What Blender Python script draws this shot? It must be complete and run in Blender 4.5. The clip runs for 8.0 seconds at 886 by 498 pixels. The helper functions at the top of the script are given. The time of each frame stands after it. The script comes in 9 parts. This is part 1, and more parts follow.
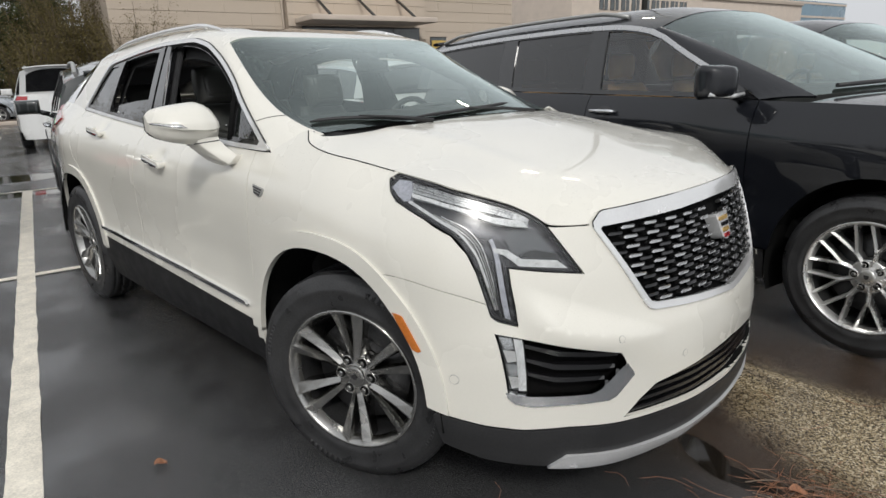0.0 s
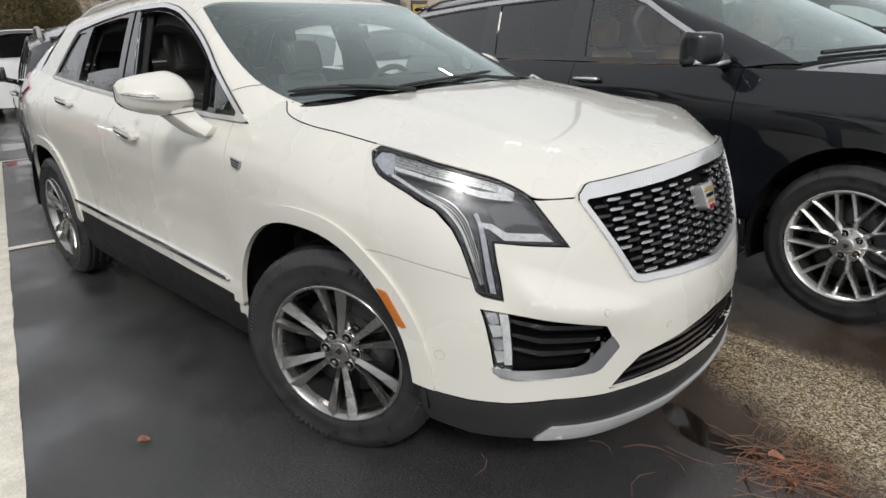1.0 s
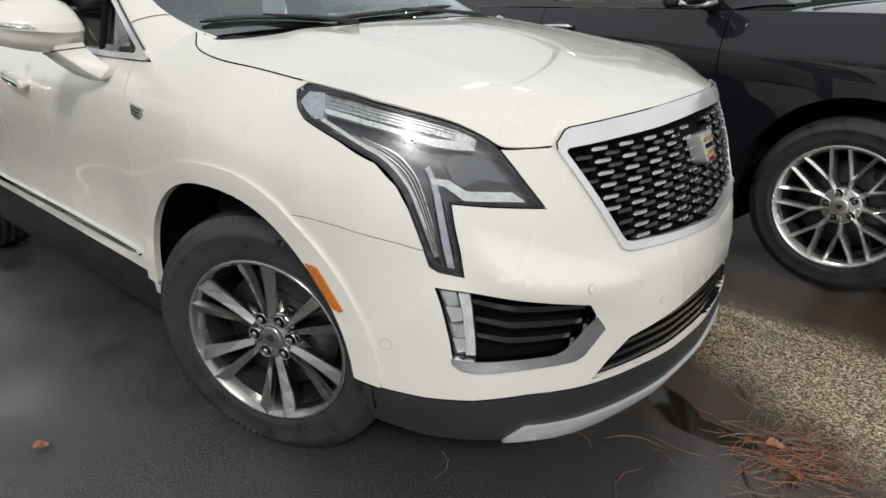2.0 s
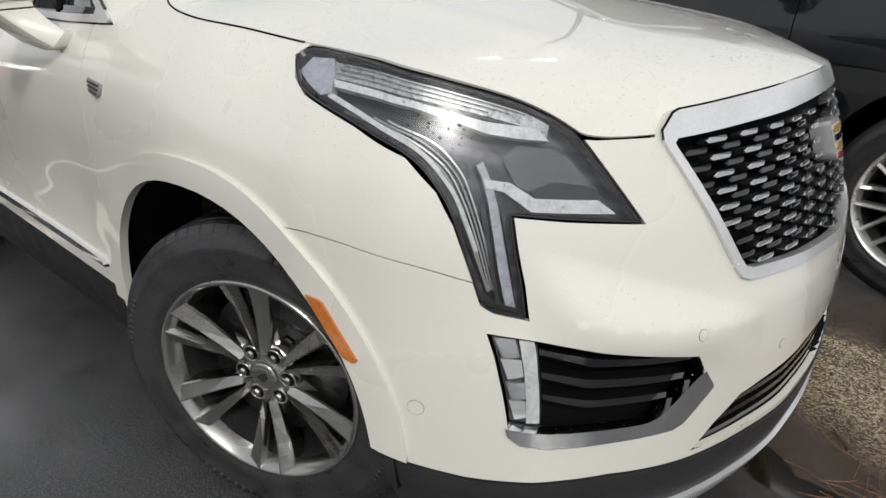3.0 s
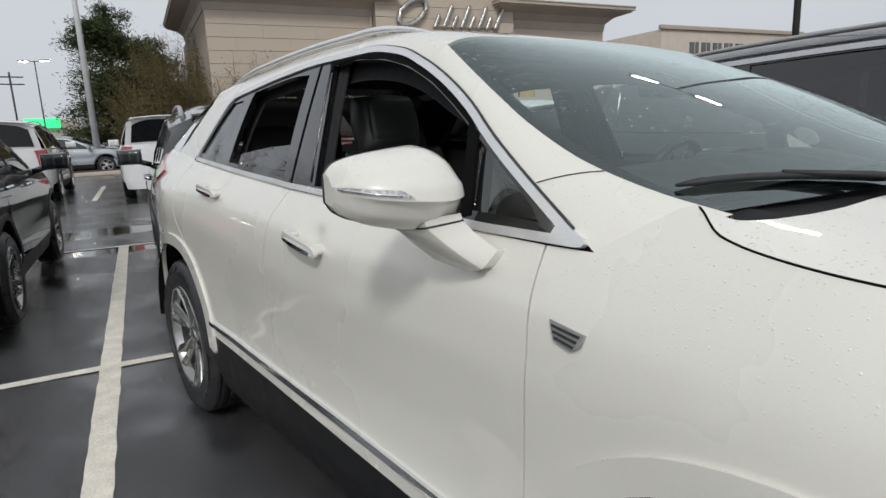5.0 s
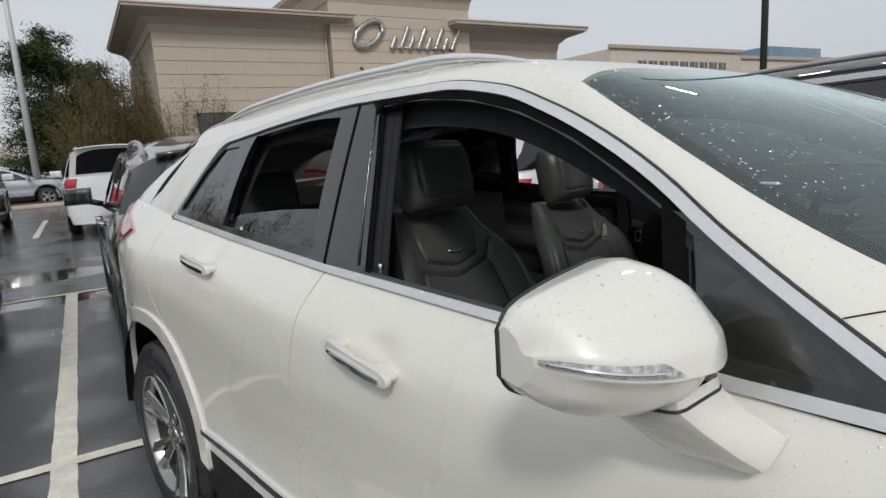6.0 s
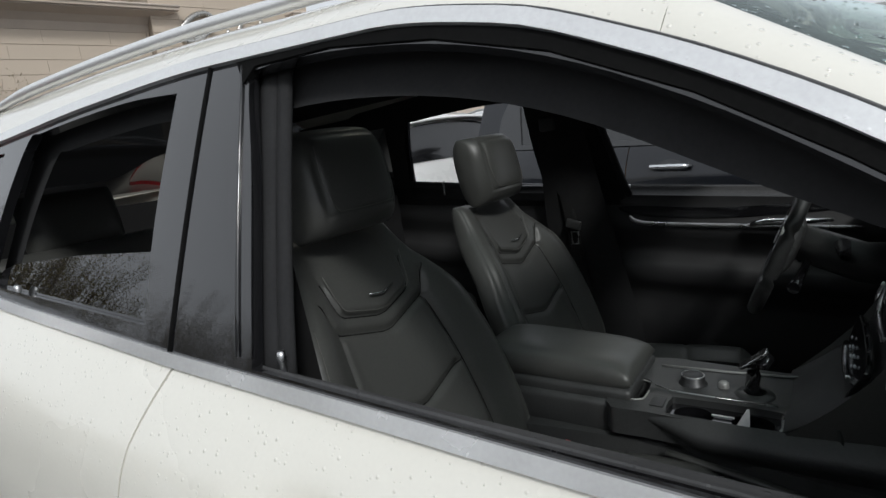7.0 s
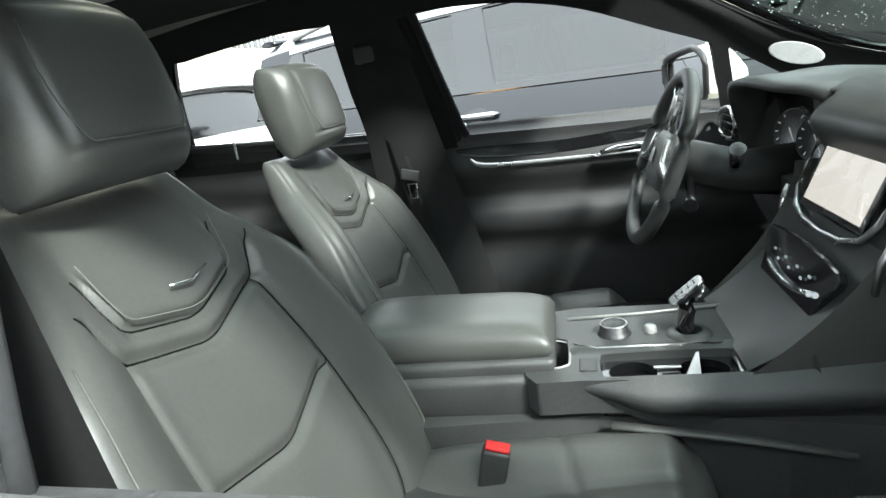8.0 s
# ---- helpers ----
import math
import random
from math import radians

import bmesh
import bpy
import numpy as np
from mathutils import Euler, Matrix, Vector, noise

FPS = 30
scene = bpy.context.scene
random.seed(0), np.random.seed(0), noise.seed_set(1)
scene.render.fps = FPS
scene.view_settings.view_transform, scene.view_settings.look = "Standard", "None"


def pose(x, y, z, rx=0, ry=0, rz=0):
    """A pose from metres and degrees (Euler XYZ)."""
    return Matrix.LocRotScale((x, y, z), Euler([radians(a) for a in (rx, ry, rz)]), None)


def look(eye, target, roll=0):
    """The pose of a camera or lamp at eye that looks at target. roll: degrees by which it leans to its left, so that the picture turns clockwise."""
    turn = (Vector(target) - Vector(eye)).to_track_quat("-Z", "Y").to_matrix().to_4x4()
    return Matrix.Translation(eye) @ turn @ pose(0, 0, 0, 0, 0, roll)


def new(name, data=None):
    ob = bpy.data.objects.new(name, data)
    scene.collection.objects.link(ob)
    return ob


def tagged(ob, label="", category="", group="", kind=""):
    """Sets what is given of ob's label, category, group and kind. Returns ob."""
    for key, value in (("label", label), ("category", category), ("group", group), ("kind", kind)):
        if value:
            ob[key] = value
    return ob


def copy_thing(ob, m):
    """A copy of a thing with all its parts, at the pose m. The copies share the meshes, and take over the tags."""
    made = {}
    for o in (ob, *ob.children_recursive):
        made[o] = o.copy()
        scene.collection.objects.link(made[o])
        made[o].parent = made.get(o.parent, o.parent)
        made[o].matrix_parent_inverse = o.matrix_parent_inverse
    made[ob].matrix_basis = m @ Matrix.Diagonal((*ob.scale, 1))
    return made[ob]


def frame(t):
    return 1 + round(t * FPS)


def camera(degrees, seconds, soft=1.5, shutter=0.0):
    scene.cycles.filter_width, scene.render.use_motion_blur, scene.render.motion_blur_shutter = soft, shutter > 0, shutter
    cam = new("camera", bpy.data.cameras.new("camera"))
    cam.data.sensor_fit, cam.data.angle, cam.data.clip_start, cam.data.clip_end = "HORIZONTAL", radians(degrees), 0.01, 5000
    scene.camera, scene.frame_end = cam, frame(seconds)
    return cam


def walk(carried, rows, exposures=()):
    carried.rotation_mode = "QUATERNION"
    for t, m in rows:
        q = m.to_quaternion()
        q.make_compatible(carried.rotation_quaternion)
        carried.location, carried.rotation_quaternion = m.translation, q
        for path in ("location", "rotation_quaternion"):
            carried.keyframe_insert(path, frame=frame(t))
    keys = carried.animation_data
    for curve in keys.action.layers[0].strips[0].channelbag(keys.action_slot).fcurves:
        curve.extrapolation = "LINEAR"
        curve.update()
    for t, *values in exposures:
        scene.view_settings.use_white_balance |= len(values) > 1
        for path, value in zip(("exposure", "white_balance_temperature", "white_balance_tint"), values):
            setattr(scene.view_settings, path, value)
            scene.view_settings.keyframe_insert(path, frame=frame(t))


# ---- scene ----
cam = camera(73.4, 8.0)
PATH = [
    (0, (1.534, -1.931, 1.377), (0.181, -0.569, 0.817), -1.8),
    (0.5, (1.528, -1.932, 1.38), (0.193, -0.564, 0.791), -1.8),
    (1, (1.51, -1.911, 1.385), (0.218, -0.535, 0.722), -1.8),
    (1.2, (1.502, -1.874, 1.38), (0.233, -0.491, 0.688), -1.6),
    (2.3, (1.229, -1.57, 1.22), (0.067, -0.152, 0.42), -1.2),
    (2.5, (1.152, -1.52, 1.2), (0.001, -0.104, 0.38), -1.0),
    (3, (1.048, -1.423, 1.179), (-0.151, -0.032, 0.388), -1.1),
    (3.5, (0.978, -1.405, 1.184), (-0.352, -0.062, 0.531), -1.5),
    (4, (0.772, -1.503, 1.254), (-0.654, -0.217, 0.696), -1.4),
    (4.5, (0.466, -1.621, 1.323), (-1.032, -0.38, 0.86), -1.5),
    (5, (0.164, -1.611, 1.34), (-1.375, -0.398, 0.94), -2.4),
    (5.2, (0.051, -1.587, 1.364), (-1.501, -0.382, 0.989), -2.7),
    (6.3, (-0.6, -1.46, 1.48), (-1.974, -0.05, 1.131), -4.1),
    (6.5, (-0.698, -1.382, 1.494), (-2.007, 0.087, 1.137), -4.5),
    (7, (-0.929, -1.213, 1.442), (-2.017, 0.418, 1.045), -6.1),
    (7.2, (-1.016, -1.167, 1.418), (-2.013, 0.516, 1.0), -6.7),
    (7.5, (-1.129, -1.092, 1.379), (-1.919, 0.689, 0.926), -7.5),
    (8, (-1.209, -0.948, 1.324), (-1.642, 0.928, 0.783), -8.9),
]
# the clip's camera opens up and turns greener as it looks into the cabin
EXPOSURES = [(0.0, 0.15, 6450, 9), (3.0, 0.12, 6450, 9), (4.0, 0.0, 6450, 9), (5.0, -0.03, 6250, 9), (6.4, -0.03, 6250, 9), (7.0, 0.2, 6200, 8), (7.5, 1.25, 6100, 6), (8.0, 2.85, 6150, 0)]
walk(cam, [(t, look(eye, target, roll)) for t, eye, target, roll in PATH], EXPOSURES)


# ---- light: an overcast, wet afternoon ----
world = bpy.data.worlds.new("overcast_sky")
scene.world = world
world.use_nodes = True
wn, wl = world.node_tree.nodes, world.node_tree.links
wn.clear()
sky = wn.new("ShaderNodeTexSky")
sky.sky_type, sky.sun_disc = "NISHITA", False
sky.sun_elevation, sky.sun_rotation = radians(43), radians(133.0)
sky.air_density, sky.dust_density, sky.ozone_density = 1.0, 6.0, 1.0
grey = wn.new("ShaderNodeHueSaturation")
grey.inputs["Saturation"].default_value = 0.12
cloud = wn.new("ShaderNodeTexNoise")
cloud.inputs["Scale"].default_value, cloud.inputs["Detail"].default_value = 2.2, 4.0
coord = wn.new("ShaderNodeTexCoord")
cloud_ramp = wn.new("ShaderNodeMapRange")
cloud_ramp.inputs["To Min"].default_value, cloud_ramp.inputs["To Max"].default_value = 8.2, 9.8
veil = wn.new("ShaderNodeMix")
veil.data_type = "RGBA"
veil.inputs["Factor"].default_value = 0.8
tintmul = wn.new("ShaderNodeVectorMath")
tintmul.operation = "SCALE"
tintmul.inputs[0].default_value = (0.95, 0.965, 1.0)
wl.new(coord.outputs["Generated"], cloud.inputs["Vector"])
wl.new(cloud.outputs["Fac"], cloud_ramp.inputs["Value"])
wl.new(cloud_ramp.outputs["Result"], tintmul.inputs["Scale"])
wl.new(sky.outputs["Color"], grey.inputs["Color"])
wl.new(grey.outputs["Color"], veil.inputs["A"])
wl.new(tintmul.outputs["Vector"], veil.inputs["B"])
bg = wn.new("ShaderNodeBackground")
bg.inputs["Strength"].default_value = 0.085
wout = wn.new("ShaderNodeOutputWorld")
wl.new(veil.outputs["Result"], bg.inputs["Color"])
wl.new(bg.outputs["Background"], wout.inputs["Surface"])

sun_data = bpy.data.lights.new("sun", "SUN")
sun_data.energy, sun_data.angle, sun_data.color = 1.35, radians(9), (1.0, 0.97, 0.92)
sun = new("sun", sun_data)
sun.matrix_world = look((17.8, -16.6, 22.8), (0, 0, 0))

# ---- materials ----
def ramp_node(nt, src, stops):
    r = nt.nodes.new("ShaderNodeValToRGB")
    while len(r.color_ramp.elements) < len(stops):
        r.color_ramp.elements.new(0.5)
    for e, (p, c) in zip(r.color_ramp.elements, stops):
        e.position, e.color = p, (*c, 1)
    nt.links.new(src, r.inputs["Fac"])
    return r.outputs["Color"]


def material(name, colour, rough=0.5, metal=0.0, vary=0.08, scale=6.0, fine=180.0, bump=0.0, bump_scale=300.0, coat=0.0, spec=0.5, rough_vary=0.08, drops=0.0, drop_scale=120.0, coat_rough=0.03):
    """A procedural surface: broad stains and fine grain in the colour, uneven gloss, fine relief, and rain drops where asked."""
    m = bpy.data.materials.new(name)
    m.use_nodes = True
    nt = m.node_tree
    b = nt.nodes["Principled BSDF"]
    co = nt.nodes.new("ShaderNodeTexCoord").outputs["Object"]
    big, small = nt.nodes.new("ShaderNodeTexNoise"), nt.nodes.new("ShaderNodeTexNoise")
    for n, s, d in ((big, scale, 4.0), (small, fine, 2.0)):
        n.inputs["Scale"].default_value, n.inputs["Detail"].default_value = s, d
        nt.links.new(co, n.inputs["Vector"])
    add = nt.nodes.new("ShaderNodeMath")
    add.operation = "ADD"
    nt.links.new(big.outputs["Fac"], add.inputs[0])
    nt.links.new(small.outputs["Fac"], add.inputs[1])
    half = nt.nodes.new("ShaderNodeMath")
    half.operation = "MULTIPLY"
    half.inputs[1].default_value = 0.5
    nt.links.new(add.outputs["Value"], half.inputs[0])
    lo = tuple(max(0.0, c * (1 - 2 * vary)) for c in colour)
    hi = tuple(min(1.0, c * (1 + 2 * vary)) for c in colour)
    nt.links.new(ramp_node(nt, half.outputs["Value"], [(0.3, lo), (0.7, hi)]), b.inputs["Base Color"])
    rr = nt.nodes.new("ShaderNodeMapRange")
    rr.inputs["From Min"].default_value, rr.inputs["From Max"].default_value = 0.3, 0.7
    rr.inputs["To Min"].default_value, rr.inputs["To Max"].default_value = max(0.0, rough - rough_vary), min(1.0, rough + rough_vary)
    nt.links.new(big.outputs["Fac"], rr.inputs["Value"])
    nt.links.new(rr.outputs["Result"], b.inputs["Roughness"])
    b.inputs["Metallic"].default_value = metal
    b.inputs["Specular IOR Level"].default_value = spec
    b.inputs["Coat Weight"].default_value = coat
    b.inputs["Coat Roughness"].default_value = coat_rough
    normal = None
    if bump:
        bn = nt.nodes.new("ShaderNodeTexNoise")
        bn.inputs["Scale"].default_value, bn.inputs["Detail"].default_value = bump_scale, 3.0
        nt.links.new(co, bn.inputs["Vector"])
        bp = nt.nodes.new("ShaderNodeBump")
        bp.inputs["Strength"].default_value, bp.inputs["Distance"].default_value = bump, 0.002
        nt.links.new(bn.outputs["Fac"], bp.inputs["Height"])
        normal = bp.outputs["Normal"]
    if drops:
        vo = nt.nodes.new("ShaderNodeTexVoronoi")
        vo.inputs["Scale"].default_value, vo.inputs["Randomness"].default_value = drop_scale, 1.0
        nt.links.new(co, vo.inputs["Vector"])
        size = nt.nodes.new("ShaderNodeMapRange")
        sep = nt.nodes.new("ShaderNodeSeparateColor")
        nt.links.new(vo.outputs["Color"], sep.inputs["Color"])
        nt.links.new(sep.outputs["Red"], size.inputs["Value"])
        size.inputs["From Min"].default_value = 0.35
        size.inputs["To Min"].default_value, size.inputs["To Max"].default_value = 0.01, 0.42
        dome = nt.nodes.new("ShaderNodeMapRange")
        dome.interpolation_type = "SMOOTHSTEP"
        nt.links.new(vo.outputs["Distance"], dome.inputs["Value"])
        dome.inputs["From Min"].default_value = 0.0
        nt.links.new(size.outputs["Result"], dome.inputs["From Max"])
        dome.inputs["To Min"].default_value, dome.inputs["To Max"].default_value = 1.0, 0.0
        # drops stand on surfaces that face up
        geo = nt.nodes.new("ShaderNodeNewGeometry")
        sx = nt.nodes.new("ShaderNodeSeparateXYZ")
        nt.links.new(geo.outputs["Normal"], sx.inputs["Vector"])
        up = nt.nodes.new("ShaderNodeMapRange")
        up.inputs["From Min"].default_value, up.inputs["From Max"].default_value = 0.2, 0.75
        nt.links.new(sx.outputs["Z"], up.inputs["Value"])
        mul = nt.nodes.new("ShaderNodeMath")
        mul.operation = "MULTIPLY"
        nt.links.new(dome.outputs["Result"], mul.inputs[0])
        nt.links.new(up.outputs["Result"], mul.inputs[1])
        bp = nt.nodes.new("ShaderNodeBump")
        bp.inputs["Strength"].default_value, bp.inputs["Distance"].default_value = drops, 0.0025
        nt.links.new(mul.outputs["Value"], bp.inputs["Height"])
        if normal:
            nt.links.new(normal, bp.inputs["Normal"])
        normal = bp.outputs["Normal"]
    if normal:
        nt.links.new(normal, b.inputs["Normal"])
        if drops:
            nt.links.new(normal, b.inputs["Coat Normal"])
    return m


def glass(name, tint=(0.9, 0.95, 0.93), rough=0.0, mix=0.0, drops=0.0, gain=1.6, above=None, shine=(1, 1, 1)):
    """Thin window glass: clear or smoked, glossy by Fresnel."""
    m = bpy.data.materials.new(name)
    m.use_nodes = True
    nt = m.node_tree
    nt.nodes.clear()
    out = nt.nodes.new("ShaderNodeOutputMaterial")
    tr, gl, fr, mx = (nt.nodes.new("ShaderNode" + k) for k in ("BsdfTransparent", "BsdfGlossy", "Fresnel", "MixShader"))
    tr.inputs["Color"].default_value = (*tint, 1)
    gl.inputs["Roughness"].default_value = rough
    gl.inputs["Color"].default_value = (*shine, 1)
    fr.inputs["IOR"].default_value = 1.5
    boost = nt.nodes.new("ShaderNodeMath")
    boost.operation, boost.use_clamp = "MULTIPLY_ADD", True
    boost.inputs[1].default_value, boost.inputs[2].default_value = gain, mix
    nt.links.new(fr.outputs["Fac"], boost.inputs[0])
    nt.links.new(boost.outputs["Value"], mx.inputs["Fac"])
    nt.links.new(tr.outputs["BSDF"], mx.inputs[1])
    nt.links.new(gl.outputs["BSDF"], mx.inputs[2])
    nt.links.new(mx.outputs["Shader"], out.inputs["Surface"])
    if drops:
        co = nt.nodes.new("ShaderNodeTexCoord").outputs["Object"]
        vo = nt.nodes.new("ShaderNodeTexVoronoi")
        vo.inputs["Scale"].default_value = 125.0
        nt.links.new(co, vo.inputs["Vector"])
        sep = nt.nodes.new("ShaderNodeSeparateColor")
        nt.links.new(vo.outputs["Color"], sep.inputs["Color"])
        size = nt.nodes.new("ShaderNodeMapRange")
        size.inputs["From Min"].default_value = 0.3
        size.inputs["To Min"].default_value, size.inputs["To Max"].default_value = 0.005, 0.42
        nt.links.new(sep.outputs["Red"], size.inputs["Value"])
        dome = nt.nodes.new("ShaderNodeMapRange")
        dome.interpolation_type = "SMOOTHSTEP"
        nt.links.new(vo.outputs["Distance"], dome.inputs["Value"])
        dome.inputs["From Min"].default_value = 0.0
        nt.links.new(size.outputs["Result"], dome.inputs["From Max"])
        dome.inputs["To Min"].default_value, dome.inputs["To Max"].default_value = 1.0, 0.0
        bp = nt.nodes.new("ShaderNodeBump")
        height = dome.outputs["Result"]
        if above:
            # drops stand on the upper part of the pane
            sz = nt.nodes.new("ShaderNodeSeparateXYZ")
            nt.links.new(co, sz.inputs["Vector"])
            up = nt.nodes.new("ShaderNodeMapRange")
            up.inputs["From Min"].default_value, up.inputs["From Max"].default_value = above
            nt.links.new(sz.outputs["Z"], up.inputs["Value"])
            mu = nt.nodes.new("ShaderNodeMath")
            mu.operation = "MULTIPLY"
            nt.links.new(height, mu.inputs[0])
            nt.links.new(up.outputs["Result"], mu.inputs[1])
            height = mu.outputs["Value"]
        bp.inputs["Strength"].default_value, bp.inputs["Distance"].default_value = drops, 0.003
        nt.links.new(height, bp.inputs["Height"])
        nt.links.new(bp.outputs["Normal"], gl.inputs["Normal"])
        nt.links.new(bp.outputs["Normal"], fr.inputs["Normal"])
        dark = nt.nodes.new("ShaderNodeMix")
        dark.data_type = "RGBA"
        dark.inputs["A"].default_value, dark.inputs["B"].default_value = (*tint, 1), tuple(c * 0.5 for c in tint) + (1,)
        nt.links.new(height, dark.inputs["Factor"])
        nt.links.new(dark.outputs["Result"], tr.inputs["Color"])
    return m


def glow(name, colour, strength):
    m = bpy.data.materials.new(name)
    m.use_nodes = True
    b = m.node_tree.nodes["Principled BSDF"]
    b.inputs["Base Color"].default_value = (*colour, 1)
    b.inputs["Emission Color"].default_value = (*colour, 1)
    b.inputs["Emission Strength"].default_value = strength
    return m


def patch_mask(nt, co, cx, cy, rx, ry, turn, soft=0.25, rag=0.35, scale=3.0):
    """A stain's shape: an oval with a ragged edge, 1 inside and 0 outside."""
    mp = nt.nodes.new("ShaderNodeMapping")
    mp.vector_type = "TEXTURE"
    mp.inputs["Location"].default_value = (cx, cy, 0)
    mp.inputs["Rotation"].default_value = (0, 0, radians(turn))
    mp.inputs["Scale"].default_value = (rx, ry, 1)
    nt.links.new(co, mp.inputs["Vector"])
    ln = nt.nodes.new("ShaderNodeVectorMath")
    ln.operation = "LENGTH"
    nt.links.new(mp.outputs["Vector"], ln.inputs[0])
    nz = nt.nodes.new("ShaderNodeTexNoise")
    nz.inputs["Scale"].default_value, nz.inputs["Detail"].default_value = scale, 5.0
    nt.links.new(co, nz.inputs["Vector"])
    add = nt.nodes.new("ShaderNodeMath")
    add.operation = "MULTIPLY_ADD"
    add.inputs[1].default_value = rag * 2
    nt.links.new(nz.outputs["Fac"], add.inputs[0])
    nt.links.new(ln.outputs["Value"], add.inputs[2])
    mr = nt.nodes.new("ShaderNodeMapRange")
    mr.interpolation_type = "SMOOTHSTEP"
    mr.inputs["From Min"].default_value, mr.inputs["From Max"].default_value = 1 + rag - soft, 1 + rag + soft
    mr.inputs["To Min"].default_value, mr.inputs["To Max"].default_value = 1.0, 0.0
    nt.links.new(add.outputs["Value"], mr.inputs["Value"])
    return mr.outputs["Result"]


def blend_colour(nt, fac, a, b):
    mx = nt.nodes.new("ShaderNodeMix")
    mx.data_type = "RGBA"
    nt.links.new(fac, mx.inputs["Factor"])
    for v, sock in ((a, mx.inputs["A"]), (b, mx.inputs["B"])):
        if isinstance(v, tuple):
            sock.default_value = (*v, 1)
        else:
            nt.links.new(v, sock)
    return mx.outputs["Result"]


def join_masks(nt, masks):
    out = masks[0]
    for m_ in masks[1:]:
        mx = nt.nodes.new("ShaderNodeMath")
        mx.operation = "MAXIMUM"
        nt.links.new(out, mx.inputs[0])
        nt.links.new(m_, mx.inputs[1])
        out = mx.outputs["Value"]
    return out


def wet_asphalt():
    """Dark wet asphalt: stone grain, a damp film, standing puddles, sand washed together, brown run-off."""
    m = material("wet_asphalt", (0.048, 0.048, 0.050), 0.35, vary=0.3, scale=1.2, fine=260.0)
    nt = m.node_tree
    b = nt.nodes["Principled BSDF"]
    co = nt.nodes.new("ShaderNodeTexCoord").outputs["Object"]
    pud, grain, crack, stone = (nt.nodes.new("ShaderNodeTexNoise") for _ in range(4))
    for n, s, d in ((pud, 1.3, 6.0), (grain, 330.0, 3.0), (crack, 90.0, 4.0), (stone, 190.0, 2.0)):
        n.inputs["Scale"].default_value, n.inputs["Detail"].default_value = s, d
        nt.links.new(co, n.inputs["Vector"])
    base = b.inputs["Base Color"].links[0].from_socket
    b.inputs["Specular IOR Level"].default_value = 0.9
    b.inputs["Coat Weight"].default_value, b.inputs["Coat Roughness"].default_value = 0.45, 0.12
    # pale stones in the grain
    fleck = ramp_node(nt, stone.outputs["Fac"], [(0.56, (0, 0, 0)), (0.68, (1, 1, 1))])
    base = blend_colour(nt, fleck, base, (0.12, 0.118, 0.113))
    sand = join_masks(nt, [patch_mask(nt, co, 1.42, 0.50, 0.62, 0.30, -24, 0.55, 0.5, 3.2), patch_mask(nt, co, 1.02, 0.85, 0.36, 0.05, -8, 0.6, 0.6, 7.0)])
    sand2 = patch_mask(nt, co, -0.4, 0.98, 1.9, 0.12, -12, 0.5, 0.5, 3.0)
    brown = patch_mask(nt, co, 1.30, 0.72, 0.75, 0.95, 0, 0.5, 0.5, 1.6)
    brown2 = patch_mask(nt, co, 0.98, 0.20, 0.32, 0.24, -10, 0.4, 0.4, 3.5)
    puddles = [patch_mask(nt, co, 1.0, 0.025, 0.14, 0.05, 2, 0.08, 0.3, 8.0), patch_mask(nt, co, 0.86, 0.09, 0.12, 0.06, -30, 0.08, 0.3, 8.0),
               patch_mask(nt, co, -8.2, -0.35, 0.75, 0.34, 75, 0.08, 0.4, 2.2), patch_mask(nt, co, -9.9, -0.5, 0.5, 1.3, 0, 0.1, 0.5, 1.2), patch_mask(nt, co, -7.3, 0.7, 0.3, 0.6, 10, 0.1, 0.5, 2.0)]
    water = join_masks(nt, puddles)
    speck = nt.nodes.new("ShaderNodeTexVoronoi")
    speck.inputs["Scale"].default_value = 175.0
    nt.links.new(co, speck.inputs["Vector"])
    sep = nt.nodes.new("ShaderNodeSeparateColor")
    nt.links.new(speck.outputs["Color"], sep.inputs["Color"])
    grit = ramp_node(nt, sep.outputs["Red"], [(0.0, (0.035, 0.026, 0.017)), (0.35, (0.17, 0.127, 0.070)), (0.7, (0.42, 0.33, 0.195)), (1.0, (0.78, 0.67, 0.49))])
    damp = nt.nodes.new("ShaderNodeMapRange")
    damp.inputs["From Min"].default_value, damp.inputs["From Max"].default_value, damp.inputs["To Max"].default_value = 0.36, 0.70, 0.75
    nt.links.new(pud.outputs["Fac"], damp.inputs["Value"])
    base = blend_colour(nt, damp.outputs["Result"], base, (0.030, 0.030, 0.031))
    base = blend_colour(nt, join_masks(nt, [brown, brown2]), base, (0.050, 0.032, 0.020))
    base = blend_colour(nt, join_masks(nt, [sand, sand2]), base, grit)
    base = blend_colour(nt, water, base, (0.016, 0.013, 0.010))
    nt.links.new(base, b.inputs["Base Color"])
    film = nt.nodes.new("ShaderNodeMapRange")
    film.inputs["From Min"].default_value, film.inputs["From Max"].default_value = 0.44, 0.58
    nt.links.new(pud.outputs["Fac"], film.inputs["Value"])
    rg = nt.nodes.new("ShaderNodeMapRange")
    nt.links.new(film.outputs["Result"], rg.inputs["Value"])
    rg.inputs["To Min"].default_value, rg.inputs["To Max"].default_value = 0.24, 0.08
    wet = nt.nodes.new("ShaderNodeMix")
    nt.links.new(water, wet.inputs["Factor"])
    nt.links.new(rg.outputs["Result"], wet.inputs["A"])
    wet.inputs["B"].default_value = 0.02
    nt.links.new(wet.outputs["Result"], b.inputs["Roughness"])
